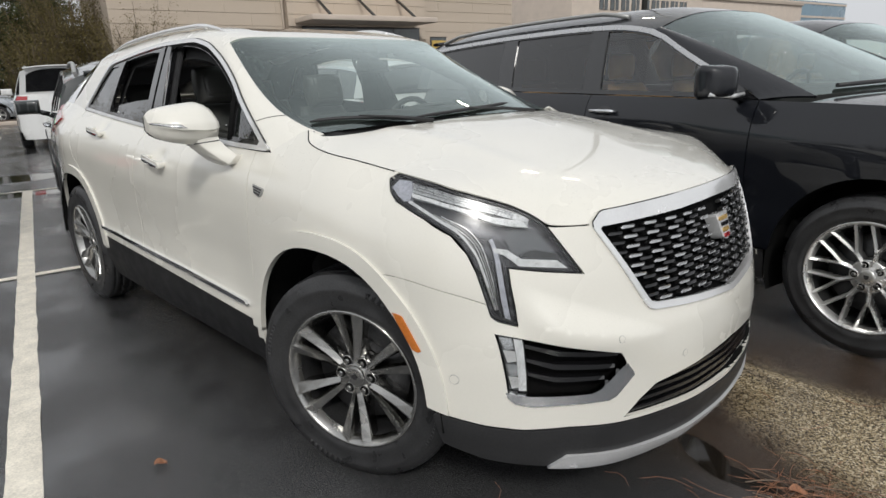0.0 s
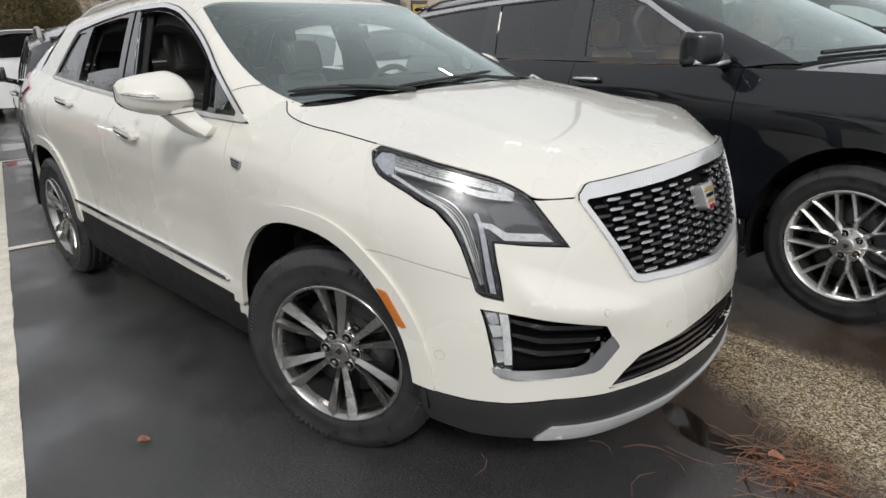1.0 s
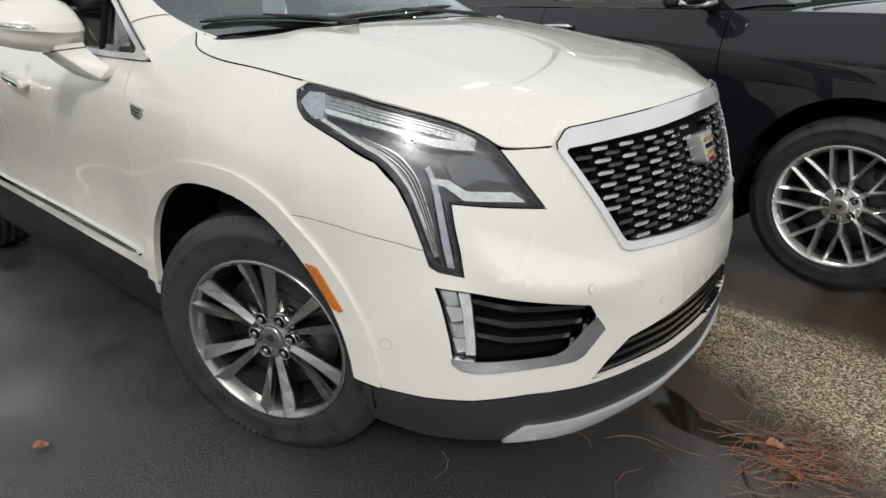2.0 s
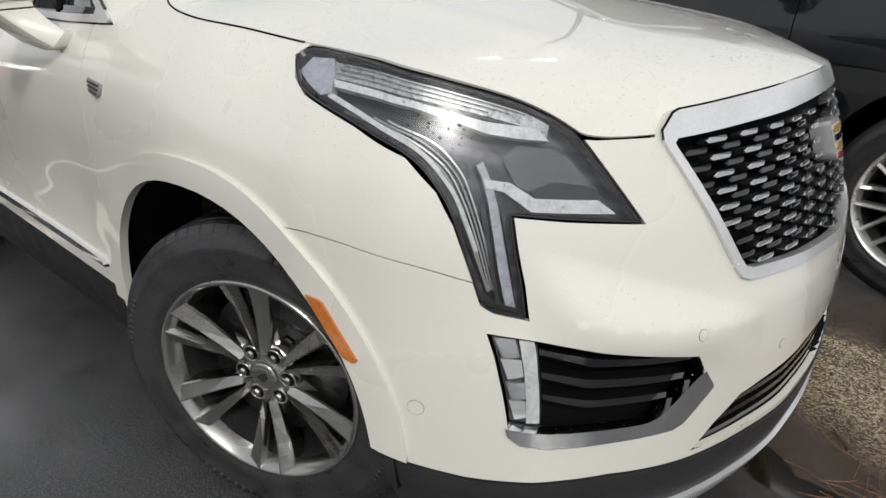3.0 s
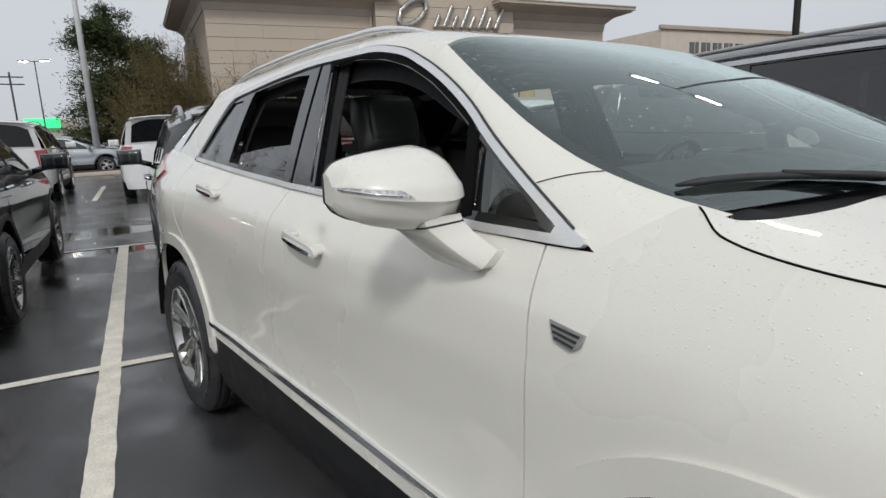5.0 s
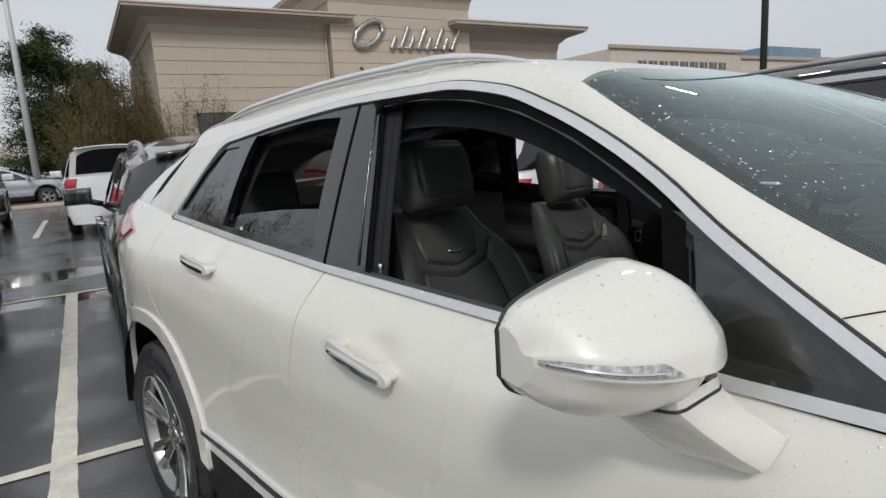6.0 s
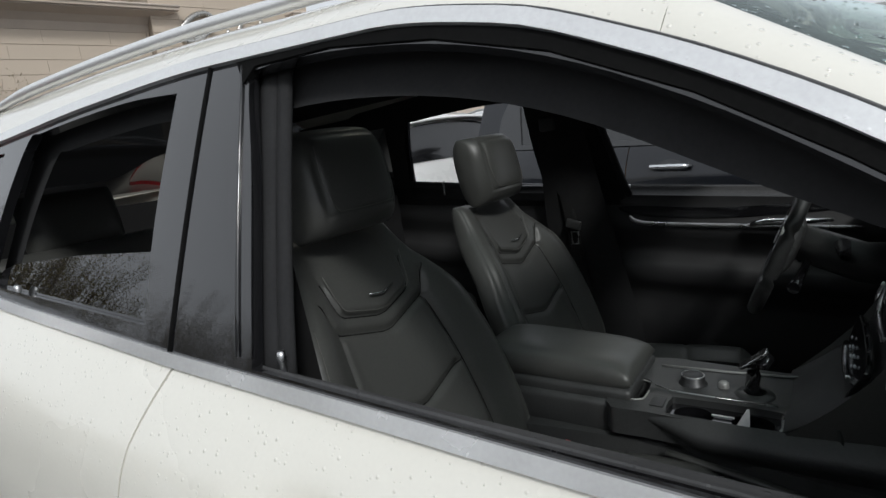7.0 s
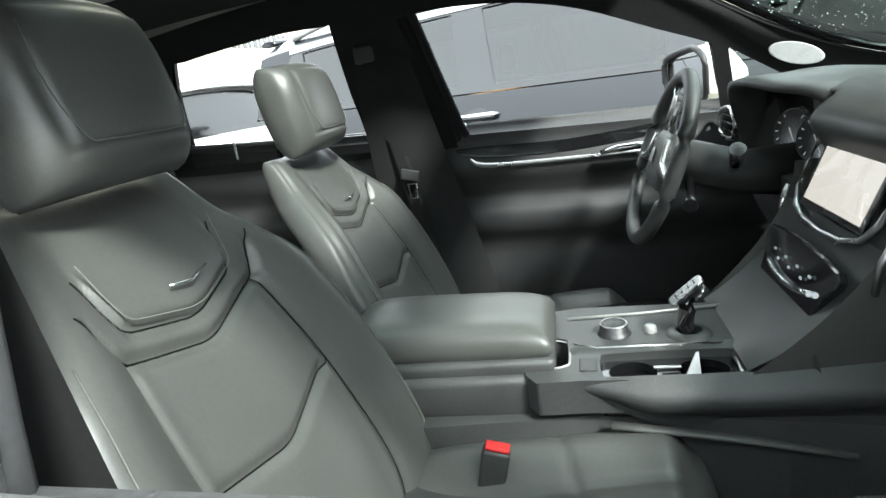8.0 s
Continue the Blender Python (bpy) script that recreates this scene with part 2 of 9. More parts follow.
    bp = nt.nodes.new("ShaderNodeBump")
    st = nt.nodes.new("ShaderNodeMapRange")
    nt.links.new(film.outputs["Result"], st.inputs["Value"])
    st.inputs["To Min"].default_value, st.inputs["To Max"].default_value = 0.85, 0.22
    calm = nt.nodes.new("ShaderNodeMix")
    nt.links.new(water, calm.inputs["Factor"])
    nt.links.new(st.outputs["Result"], calm.inputs["A"])
    calm.inputs["B"].default_value = 0.01
    nt.links.new(calm.outputs["Result"], bp.inputs["Strength"])
    bp.inputs["Distance"].default_value = 0.0035
    mixh = nt.nodes.new("ShaderNodeMath")
    mixh.operation = "MULTIPLY_ADD"
    mixh.inputs[1].default_value = 0.35
    nt.links.new(crack.outputs["Fac"], mixh.inputs[0])
    nt.links.new(grain.outputs["Fac"], mixh.inputs[2])
    nt.links.new(mixh.outputs["Value"], bp.inputs["Height"])
    nt.links.new(bp.outputs["Normal"], b.inputs["Normal"])
    nt.links.new(bp.outputs["Normal"], b.inputs["Coat Normal"])
    return m


M_ASPHALT = wet_asphalt()
M_LINE = material("worn_white_road_paint", (0.76, 0.71, 0.61), 0.5, vary=0.14, scale=9, fine=120, bump=0.5)
M_PAINT = material("pearl_white_car_paint", (0.755, 0.732, 0.662), 0.28, vary=0.01, scale=2, coat=1.0, spec=0.5, rough_vary=0.03, drops=0.55, drop_scale=130)
M_BLACKPAINT = material("black_car_paint", (0.006, 0.007, 0.010), 0.4, spec=0.15, coat_rough=0.015, vary=0.1, scale=2, coat=1.0, drops=0.6, drop_scale=110)
M_DARKPAINT = material("dark_green_black_car_paint", (0.02, 0.024, 0.024), 0.25, vary=0.1, scale=2, coat=1.0, drops=0.5)
M_WHITEPAINT = material("white_car_paint", (0.72, 0.72, 0.71), 0.25, vary=0.02, scale=2, coat=1.0)
M_SILVERPAINT = material("silver_car_paint", (0.42, 0.45, 0.48), 0.3, metal=0.3, vary=0.03, scale=2, coat=1.0)
M_CLAD = material("black_plastic_cladding", (0.022, 0.022, 0.023), 0.5, vary=0.2, scale=12, bump=0.25, bump_scale=500)
M_SILL = material("wet_black_sill_plastic", (0.010, 0.010, 0.011), 0.55, vary=0.2, scale=12, bump=0.25, bump_scale=500, spec=0.3)
M_TRIM = material("gloss_black_trim", (0.008, 0.008, 0.009), 0.12, vary=0.2, scale=8, coat=0.6)
M_PILLAR = material("satin_black_pillar_film", (0.009, 0.009, 0.010), 0.10, vary=0.15, scale=7, rough_vary=0.03, coat=1.0, spec=0.5, drops=0.0)
M_CHROME = material("chrome", (0.78, 0.79, 0.8), 0.1, metal=1.0, vary=0.02, scale=9, rough_vary=0.04, drops=0.5, drop_scale=150)
M_BRIGHT = material("wet_bright_trim", (0.80, 0.80, 0.80), 0.2, metal=0.55, vary=0.04, scale=9, drops=0.25, drop_scale=150)
M_SATIN = material("satin_silver_trim", (0.6, 0.6, 0.6), 0.28, metal=1.0, vary=0.04, scale=9)
M_RUBBER = material("tyre_rubber", (0.028, 0.028, 0.029), 0.36, vary=0.3, scale=14, bump=0.2, bump_scale=160, rough_vary=0.12)
M_RIM = material("machined_grey_alloy", (0.40, 0.395, 0.38), 0.23, metal=1.0, vary=0.05, scale=9)
M_RIMDARK = material("dark_wheel_barrel", (0.07, 0.07, 0.072), 0.42, metal=0.7, vary=0.2, scale=14)
M_BRIGHTRIM = material("silver_alloy", (0.66, 0.655, 0.64), 0.3, metal=0.9, vary=0.04, scale=9)
M_CAVITY = material("black_liner", (0.006, 0.006, 0.006), 0.95, vary=0.2, spec=0.1)
M_GLASS = glass("windscreen_glass", (0.74, 0.83, 0.79), mix=0.07, drops=1.0, gain=1.6, above=(1.28, 1.40), shine=(0.86, 0.97, 0.95))
M_TINT = glass("smoked_window_glass", (0.10, 0.105, 0.11), mix=0.02)
M_PRIVACY = glass("dark_privacy_glass", (0.025, 0.026, 0.028), mix=0.02)
M_CLEAR = glass("clear_window_glass", (0.82, 0.88, 0.84), mix=0.03)
M_ROOFGLASS = glass("tinted_roof_glass", (0.36, 0.42, 0.39), mix=0.02, drops=0.6)
M_LENS = glass("clear_lamp_lens", (0.9, 0.91, 0.91), rough=0.24, mix=0.03, gain=0.6, drops=0.6)
M_AMBER = material("amber_reflector", (0.55, 0.16, 0.02), 0.2, vary=0.1, scale=200, coat=1.0)
def fluted():
    """Streaked bright and dark reflector plastic inside a lamp."""
    m = material("fluted_reflector", (0.3, 0.3, 0.31), 0.30, metal=0.4)
    nt = m.node_tree
    mp = nt.nodes.new("ShaderNodeMapping")
    mp.inputs["Rotation"].default_value = (0, radians(-17), 0)
    nt.links.new(nt.nodes.new("ShaderNodeTexCoord").outputs["Object"], mp.inputs["Vector"])
    wv = nt.nodes.new("ShaderNodeTexWave")
    wv.bands_direction = "Z"
    wv.inputs["Scale"].default_value, wv.inputs["Distortion"].default_value, wv.inputs["Detail"].default_value, wv.inputs["Detail Scale"].default_value = 9.0, 2.2, 2.0, 1.0
    nt.links.new(mp.outputs["Vector"], wv.inputs["Vector"])
    nt.links.new(ramp_node(nt, wv.outputs["Fac"], [(0.0, (0.055, 0.055, 0.062)), (0.6, (0.075, 0.075, 0.084)), (1.0, (0.14, 0.14, 0.155))]), nt.nodes["Principled BSDF"].inputs["Base Color"])
    return m


M_FLUTED = fluted()
M_GUIDE = material("pale_lavender_light_guide", (0.44, 0.45, 0.51), 0.25, vary=0.12, scale=60, coat=0.5)
M_LAMPBAR = material("translucent_lamp_guide", (0.70, 0.71, 0.72), 0.3, vary=0.12, scale=50, coat=0.3)
M_FROST = material("frosted_clear_plastic", (0.46, 0.47, 0.48), 0.3, metal=0.25, vary=0.22, scale=45, bump=0.4, bump_scale=160)
M_PROJECTOR = material("slate_projector_glass", (0.10, 0.105, 0.115), 0.12, vary=0.2, scale=30, coat=1.0)
M_RED = material("red_lamp_plastic", (0.35, 0.02, 0.025), 0.15, vary=0.15, scale=60, coat=1.0)
M_WHITEBAR = material("frosted_light_guide", (0.72, 0.73, 0.74), 0.3, vary=0.04, scale=40)
M_LEATHER = material("black_leather", (0.070, 0.071, 0.067), 0.40, vary=0.05, scale=10, bump=0.10, bump_scale=420)
M_SOFT = material("black_soft_plastic", (0.042, 0.043, 0.043), 0.44, vary=0.1, scale=10, bump=0.25, bump_scale=520)
M_CARD = material("black_door_lining", (0.028, 0.028, 0.029), 0.46, vary=0.1, scale=10, bump=0.25, bump_scale=520)
M_LEDGE = material("wet_black_window_ledge", (0.050, 0.050, 0.051), 0.5, vary=0.15, scale=12, bump=0.2, bump_scale=500, drops=0.5, drop_scale=110)
M_HEADLINER = material("black_headliner_cloth", (0.014, 0.014, 0.015), 0.9, vary=0.15, scale=20)
M_CARPET = material("black_carpet", (0.008, 0.008, 0.008), 0.95, vary=0.3, scale=60)
M_STITCH = material("pale_thread", (0.13, 0.13, 0.12), 0.7, vary=0.1)
M_WALL = material("tan_stucco_blocks", (0.52, 0.437, 0.352), 0.85, vary=0.02, scale=1.5, fine=60, bump=0.2, bump_scale=60)
M_WALLTOP = material("brown_grey_cornice", (0.42, 0.355, 0.295), 0.8, vary=0.06, scale=1.2)
M_PALEWALL = material("pale_stone", (0.55, 0.47, 0.40), 0.85, vary=0.06, scale=1.5)
M_STEEL = material("grey_steel", (0.36, 0.36, 0.35), 0.4, metal=0.4, vary=0.08)
M_DARKSTEEL = material("dark_bronze_steel", (0.05, 0.048, 0.045), 0.5, metal=0.3, vary=0.1)
M_SIGN = material("brushed_sign_metal", (0.42, 0.41, 0.39), 0.3, metal=0.8, vary=0.06)
M_REDBTN = material("red_button_plastic", (0.6, 0.03, 0.03), 0.35, vary=0.05)
M_SCREEN = material("screen_glass", (0.02, 0.02, 0.022), 0.06, vary=0.1, coat=1.0)

# ---- shape tools ----
from mathutils.geometry import delaunay_2d_cdt


def part(name, data, mat_, parent, label=""):
    """One mesh object under a thing or a part."""
    if isinstance(data, bmesh.types.BMesh):
        me = bpy.data.meshes.new(name)
        data.to_mesh(me)
        data.free()
    else:
        me = data
    if mat_ and not me.materials:
        me.materials.append(mat_)
    ob = new(name, me)
    ob.parent = parent
    if label:
        tagged(ob, label)
    return ob


def thing(name, label, category, group="", kind="", at=None):
    ob = new(name)
    ob.empty_display_size = 0.2
    if at is not None:
        ob.matrix_basis = at
    return tagged(ob, label, category, group, kind)


def spline(pts):
    """Smooth function through (x, y) knots, with no overshoot."""
    x = np.array([p[0] for p in pts], float)
    y = np.array([p[1] for p in pts], float)
    h, d = np.diff(x), np.diff(y) / np.diff(x)
    m = np.zeros(len(x))
    m[0], m[-1] = d[0], d[-1]
    for i in range(1, len(x) - 1):
        if d[i - 1] * d[i] > 0:
            w1, w2 = 2 * h[i] + h[i - 1], h[i] + 2 * h[i - 1]
            m[i] = (w1 + w2) / (w1 / d[i - 1] + w2 / d[i])
    xs, ys, ms, hs = x.tolist(), y.tolist(), m.tolist(), h.tolist()
    last = len(hs) - 1

    def f(v):
        if v <= xs[0]:
            return ys[0] + ms[0] * (v - xs[0])
        if v >= xs[-1]:
            return ys[-1] + ms[-1] * (v - xs[-1])
        i = 0
        while i < last and v > xs[i + 1]:
            i += 1
        t = (v - xs[i]) / hs[i]
        b, c = t * t, (1 - t) * (1 - t)
        return (1 + 2 * t) * c * ys[i] + b * (3 - 2 * t) * ys[i + 1] + hs[i] * (t * c * ms[i] - b * (1 - t) * ms[i + 1])
    return f


def sstep(a, b, v):
    t = min(max((v - a) / (b - a), 0.0), 1.0)
    return t * t * (3 - 2 * t)


def dense(pts, step, closed=True):
    """A polyline with no edge longer than step."""
    out = []
    n = len(pts)
    for i in range(n if closed else n - 1):
        a, b = pts[i], pts[(i + 1) % n]
        k = max(1, math.ceil(math.dist(a, b) / step))
        out += [tuple(p + (q - p) * j / k for p, q in zip(a, b)) for j in range(k)]
    if not closed:
        out.append(tuple(pts[-1]))
    return out


def curvy(pts, closed=True, sub=6):
    """Catmull-Rom through the points; a point given twice is a sharp corner."""
    runs, n = [], len(pts)
    if closed:
        start = next((i for i in range(n) if pts[i] == pts[(i + 1) % n]), None)
        if start is None:
            p = [pts[-1], *pts, pts[0], pts[1]]
            return [cat(p[i:i + 4], j / sub) for i in range(n) for j in range(sub)]
        pts = [pts[(start + 1 + i) % n] for i in range(n)] + [pts[(start + 1) % n]]
    run = [pts[0]]
    for p in pts[1:]:
        if p == run[-1]:
            runs.append(run)
            run = [p]
        else:
            run.append(p)
    runs.append(run)
    out = []
    for r in runs:
        if len(r) < 2:
            continue
        ext = [tuple(2 * a - b for a, b in zip(r[0], r[1])), *r, tuple(2 * a - b for a, b in zip(r[-1], r[-2]))]
        k = 1 if len(r) == 2 else sub
        for i in range(len(r) - 1):
            out += [cat(ext[i:i + 4], j / k) for j in range(k)]
    if not closed:
        out.append(tuple(runs[-1][-1]))
    return out


def cat(p, t):
    return tuple(0.5 * (2 * b + (c - a) * t + (2 * a - 5 * b + 4 * c - d) * t * t + (3 * b - a - 3 * c + d) * t ** 3) for a, b, c, d in zip(*p))


def inside(poly, x, y):
    px, py = poly[:, 0], poly[:, 1]
    qx, qy = np.roll(px, -1), np.roll(py, -1)
    with np.errstate(divide="ignore", invalid="ignore"):
        cross = ((py > y) != (qy > y)) & (x < (qx - px) * (y - py) / (qy - py) + px)
    return bool(np.count_nonzero(cross) & 1)


def edge_gap(poly, x, y):
    a, b = poly, np.roll(poly, -1, axis=0)
    d = b - a
    t = np.clip(((x - a[:, 0]) * d[:, 0] + (y - a[:, 1]) * d[:, 1]) / np.maximum((d ** 2).sum(1), 1e-12), 0, 1)
    return float(np.sqrt((x - a[:, 0] - t * d[:, 0]) ** 2 + (y - a[:, 1] - t * d[:, 1]) ** 2).min())


def surf_normal(f, u, v, centre, h=1e-3):
    p = Vector(f(u, v))
    n = (Vector(f(u + h, v)) - Vector(f(u - h, v))).cross(Vector(f(u, v + h)) - Vector(f(u, v - h)))
    if n.length < 1e-12:
        n = p - centre
    n.normalize()
    return p, (n if n.dot(p - centre) > 0 else -n)


def shrink(poly, d):
    """A loop pulled in by d (out: minus)."""
    p = np.array(poly)
    a, b = np.roll(p, 1, axis=0), np.roll(p, -1, axis=0)
    t1, t2 = p - a, b - p
    t1 /= np.maximum(np.linalg.norm(t1, axis=1), 1e-9)[:, None]
    t2 /= np.maximum(np.linalg.norm(t2, axis=1), 1e-9)[:, None]
    n = np.column_stack((-(t1 + t2)[:, 1], (t1 + t2)[:, 0]))
    n /= np.maximum(np.linalg.norm(n, axis=1), 1e-6)[:, None]
    area = 0.5 * np.sum(p[:, 0] * b[:, 1] - b[:, 0] * p[:, 1])
    return [tuple(q) for q in p + n * d * (1 if area > 0 else -1)]


def sheet(f, outline, holes=(), step=0.035, off=0.0, rim=0.012, mirror=False, centre=(-1.4, 0, 0.7), edge=None, both=False, name="panel"):
    """A panel cut from the surface f(u, v): outline and holes in (u, v), its edges folded inwards by rim."""
    centre = Vector(centre)
    edge = edge or step * 0.6
    loops = [dense(list(l), edge) for l in (outline, *holes)]
    arrs = [np.array(l) for l in loops]
    pts, cons = [], []
    for l in loops:
        k = len(pts)
        pts += l
        cons += [(k + i, k + (i + 1) % len(l)) for i in range(len(l))]
    lo, hi = arrs[0].min(0), arrs[0].max(0)
    rowh = step * 0.87
    for j in range(1, int((hi[1] - lo[1]) / rowh) + 1):
        for i in range(int((hi[0] - lo[0]) / step) + 2):
            x, y = lo[0] + (i + 0.5 * (j % 2)) * step, lo[1] + j * rowh
            if inside(arrs[0], x, y) and not any(inside(h, x, y) for h in arrs[1:]) and min(edge_gap(a, x, y) for a in arrs) > 0.45 * step:
                pts.append((x, y))
    vs, _, fs, *_ = delaunay_2d_cdt([Vector(p) for p in pts], cons, [], 0, 1e-6)
    keep = []
    for t in fs:
        c = sum((vs[i] for i in t), Vector((0, 0))) / 3
        if inside(arrs[0], c.x, c.y) and not any(inside(h, c.x, c.y) for h in arrs[1:]):
            keep.append(tuple(t))
    co, no = [], []
    for v in vs:
        p, n = surf_normal(f, v.x, v.y, centre)
        co.append(p + n * off)
        no.append(n)
    faces = []
    for t in keep:
        a, b, c = (co[i] for i in t)
        faces.append(t if (b - a).cross(c - a).dot(no[t[0]]) > 0 else t[::-1])
    if rim:
        for li, l in enumerate(loops):
            k, n_ = len(co), len(l)
            pn = [surf_normal(f, *p, centre) for p in l]
            area = sum(l[i][0] * l[(i + 1) % n_][1] - l[(i + 1) % n_][0] * l[i][1] for i in range(n_))
            way = (1 if area > 0 else -1) * (1 if li == 0 else -1)
            for i in range(n_):
                p, n = pn[i]
                (x0, y0), (x1, y1) = l[i - 1], l[(i + 1) % n_]
                dl = math.hypot(x1 - x0, y1 - y0) or 1.0
                away = Vector(f(l[i][0] + way * (y1 - y0) / dl * 1e-3, l[i][1] - way * (x1 - x0) / dl * 1e-3)) - p
                side = (pn[(i + 1) % n_][0] - pn[i - 1][0]).cross(n)
                side = side.normalized() if side.length > 1e-9 else n
                if side.dot(away) < 0:
                    side = -side
                co += [p + n * off, p + n * (off - rim)]
                no += [side, side]
            for i in range(n_):
                a, b = k + 2 * i, k + 2 * ((i + 1) % n_)
                q = (a, b, b + 1, a + 1)
                nq = (co[b] - co[a]).cross(co[b + 1] - co[a])
                faces.append(q if nq.dot(no[a]) > 0 else q[::-1])
    if mirror:
        co = [Vector((p.x, -p.y, p.z)) for p in co]
        no = [Vector((p.x, -p.y, p.z)) for p in no]
        faces = [q[::-1] for q in faces]
    me = bpy.data.meshes.new(name)
    me.from_pydata(co, [], faces)
    me.update()
    me.shade_smooth()
    # fold faces turn towards their side direction
    me.normals_split_custom_set_from_vertices([tuple(n) for n in no])
    return me


def tube(path, radius, sides=8, closed=False, flat=1.0, up=None, caps=True):
    """A rod along the path; radius may be a list; flat squeezes it along the up direction."""
    bm = bmesh.new()
    path = [Vector(p) for p in path]
    n = len(path)
    rings = []
    for i, p in enumerate(path):
        a = path[i - 1] if (i or closed) else path[0]
        b = path[(i + 1) % n] if (i < n - 1 or closed) else path[-1]
        t = (b - a).normalized()
        u = Vector(up) if up else (Vector((0, 0, 1)) if abs(t.z) < 0.9 else Vector((1, 0, 0)))
        s = t.cross(u).normalized()
        w = s.cross(t).normalized()
        r = radius[i] if isinstance(radius, (list, tuple)) else radius
        rings.append([bm.verts.new(p + r * (math.cos(k * math.tau / sides) * s + flat * math.sin(k * math.tau / sides) * w)) for k in range(sides)])
    for i in range(n if closed else n - 1):
        A, B = rings[i], rings[(i + 1) % n]
        for k in range(sides):
            bm.faces.new((A[k], A[(k + 1) % sides], B[(k + 1) % sides], B[k]))
    if caps and not closed:
        bm.faces.new(rings[0][::-1])
        bm.faces.new(rings[-1])
    for fc in bm.faces:
        fc.smooth = len(fc.verts) == 4
    bmesh.ops.recalc_face_normals(bm, faces=bm.faces)
    return bm


def slab(poly, depth, bevel=0.0, m=None, segments=2):
    """A flat outline in (x, y), thickened to z = depth, with rounded edges, set by the pose m."""
    bm = bmesh.new()
    vs = [bm.verts.new((x, y, 0)) for x, y in poly]
    f = bm.faces.new(vs)
    r = bmesh.ops.extrude_face_region(bm, geom=[f])
    bmesh.ops.translate(bm, verts=[v for v in r["geom"] if isinstance(v, bmesh.types.BMVert)], vec=(0, 0, depth))
    bmesh.ops.recalc_face_normals(bm, faces=bm.faces)
    if bevel:
        bmesh.ops.bevel(bm, geom=list(bm.edges), offset=bevel, segments=segments, profile=0.6, affect="EDGES", clamp_overlap=True)
    if m is not None:
        bm.transform(m)
    return bm


def block(size, bevel=0.0, m=None, segments=2, taper=1.0):
    """A box centred on x and y, standing on z = 0; taper narrows its top."""
    bm = bmesh.new()
    x, y, z = (c / 2 for c in size)
    vs = [bm.verts.new((sx * x * k, sy * y * k, h)) for h, k in ((0, 1.0), (2 * z, taper)) for sx, sy in ((-1, -1), (1, -1), (1, 1), (-1, 1))]
    for q in ((3, 2, 1, 0), (4, 5, 6, 7), (0, 1, 5, 4), (1, 2, 6, 5), (2, 3, 7, 6), (3, 0, 4, 7)):
        bm.faces.new([vs[i] for i in q])
    if bevel:
        bmesh.ops.bevel(bm, geom=list(bm.edges), offset=bevel, segments=segments, profile=0.6, affect="EDGES", clamp_overlap=True)
        for f in bm.faces:
            f.smooth = True
    if m is not None:
        bm.transform(m)
    return bm


def lathe(profile, sides=48, m=None, smooth=True):
    """A turned body: profile of (radius, height) about z."""
    bm = bmesh.new()
    rings = [[bm.verts.new((r * math.cos(k * math.tau / sides), r * math.sin(k * math.tau / sides), h)) for k in range(sides)] if r > 1e-6 else [bm.verts.new((0, 0, h))] for r, h in profile]
    for A, B in zip(rings, rings[1:]):
        for k in range(sides):
            q = [A[k % len(A)], A[(k + 1) % len(A)], B[(k + 1) % len(B)], B[k % len(B)]]
            q = list(dict.fromkeys(q))
            if len(q) > 2:
                bm.faces.new(q)
    bmesh.ops.recalc_face_normals(bm, faces=bm.faces)
    for f in bm.faces:
        f.smooth = smooth
    if m is not None:
        bm.transform(m)
    return bm


def merged(*bms):
    """Several bmeshes as one."""
    out = bmesh.new()
    for b in bms:
        me = bpy.data.meshes.new("tmp")
        b.to_mesh(me)
        b.free()
        out.from_mesh(me)
        bpy.data.meshes.remove(me)
    return out


def autosmooth(ob, angle=35):
    """Smooth shading with creases where faces meet at more than the angle."""
    me = ob.data
    bm = bmesh.new()
    bm.from_mesh(me)
    for f in bm.faces:
        f.smooth = True
    lim = radians(angle)
    for e in bm.edges:
        e.smooth = len(e.link_faces) == 2 and e.calc_face_angle(0) < lim
    bm.to_mesh(me)
    bm.free()
    return ob


def grid_surface(f, us, vs, name="skin"):
    """A smooth net of quads over f(u, v)."""
    co = [tuple(f(u, v)) for v in vs for u in us]
    n = len(us)
    me = bpy.data.meshes.new(name)
    me.from_pydata(co, [], [(j * n + i, j * n + i + 1, (j + 1) * n + i + 1, (j + 1) * n + i) for j in range(len(vs) - 1) for i in range(n - 1)])
    me.update()
    me.shade_smooth()
    return me


def span(a, b, n):
    return [a + (b - a) * i / (n - 1) for i in range(n)]

# ---- ground: one sheet of asphalt to the horizon, stall lines ----
STALL = radians(-11.7)   # the stalls run askew to the white car


def stall(a, b, z=0.0):
    """A place from metres along and across the stalls, from the crossing of two lines."""
    c, s = math.cos(STALL), math.sin(STALL)
    return Vector((-3.775 + a * c - b * s, -1.108 + a * s + b * c, z))


bm = bmesh.new()
rings = [0, 3, 7, 15, 40, 120, 400, 1500]
vs = [[bm.verts.new((r * math.cos(k * math.tau / 24), r * math.sin(k * math.tau / 24), 0)) for k in range(24)] if r else [bm.verts.new((0, 0, 0))] for r in rings]
for A, B in zip(vs, vs[1:]):
    for k in range(24):
        bm.faces.new(list(dict.fromkeys([A[k % len(A)], B[k], B[(k + 1) % 24], A[(k + 1) % len(A)]])))
ground = part("ground", bm, M_ASPHALT, None)
tagged(ground, "wet dark asphalt of a car park with puddles", "ground", kind="structure")


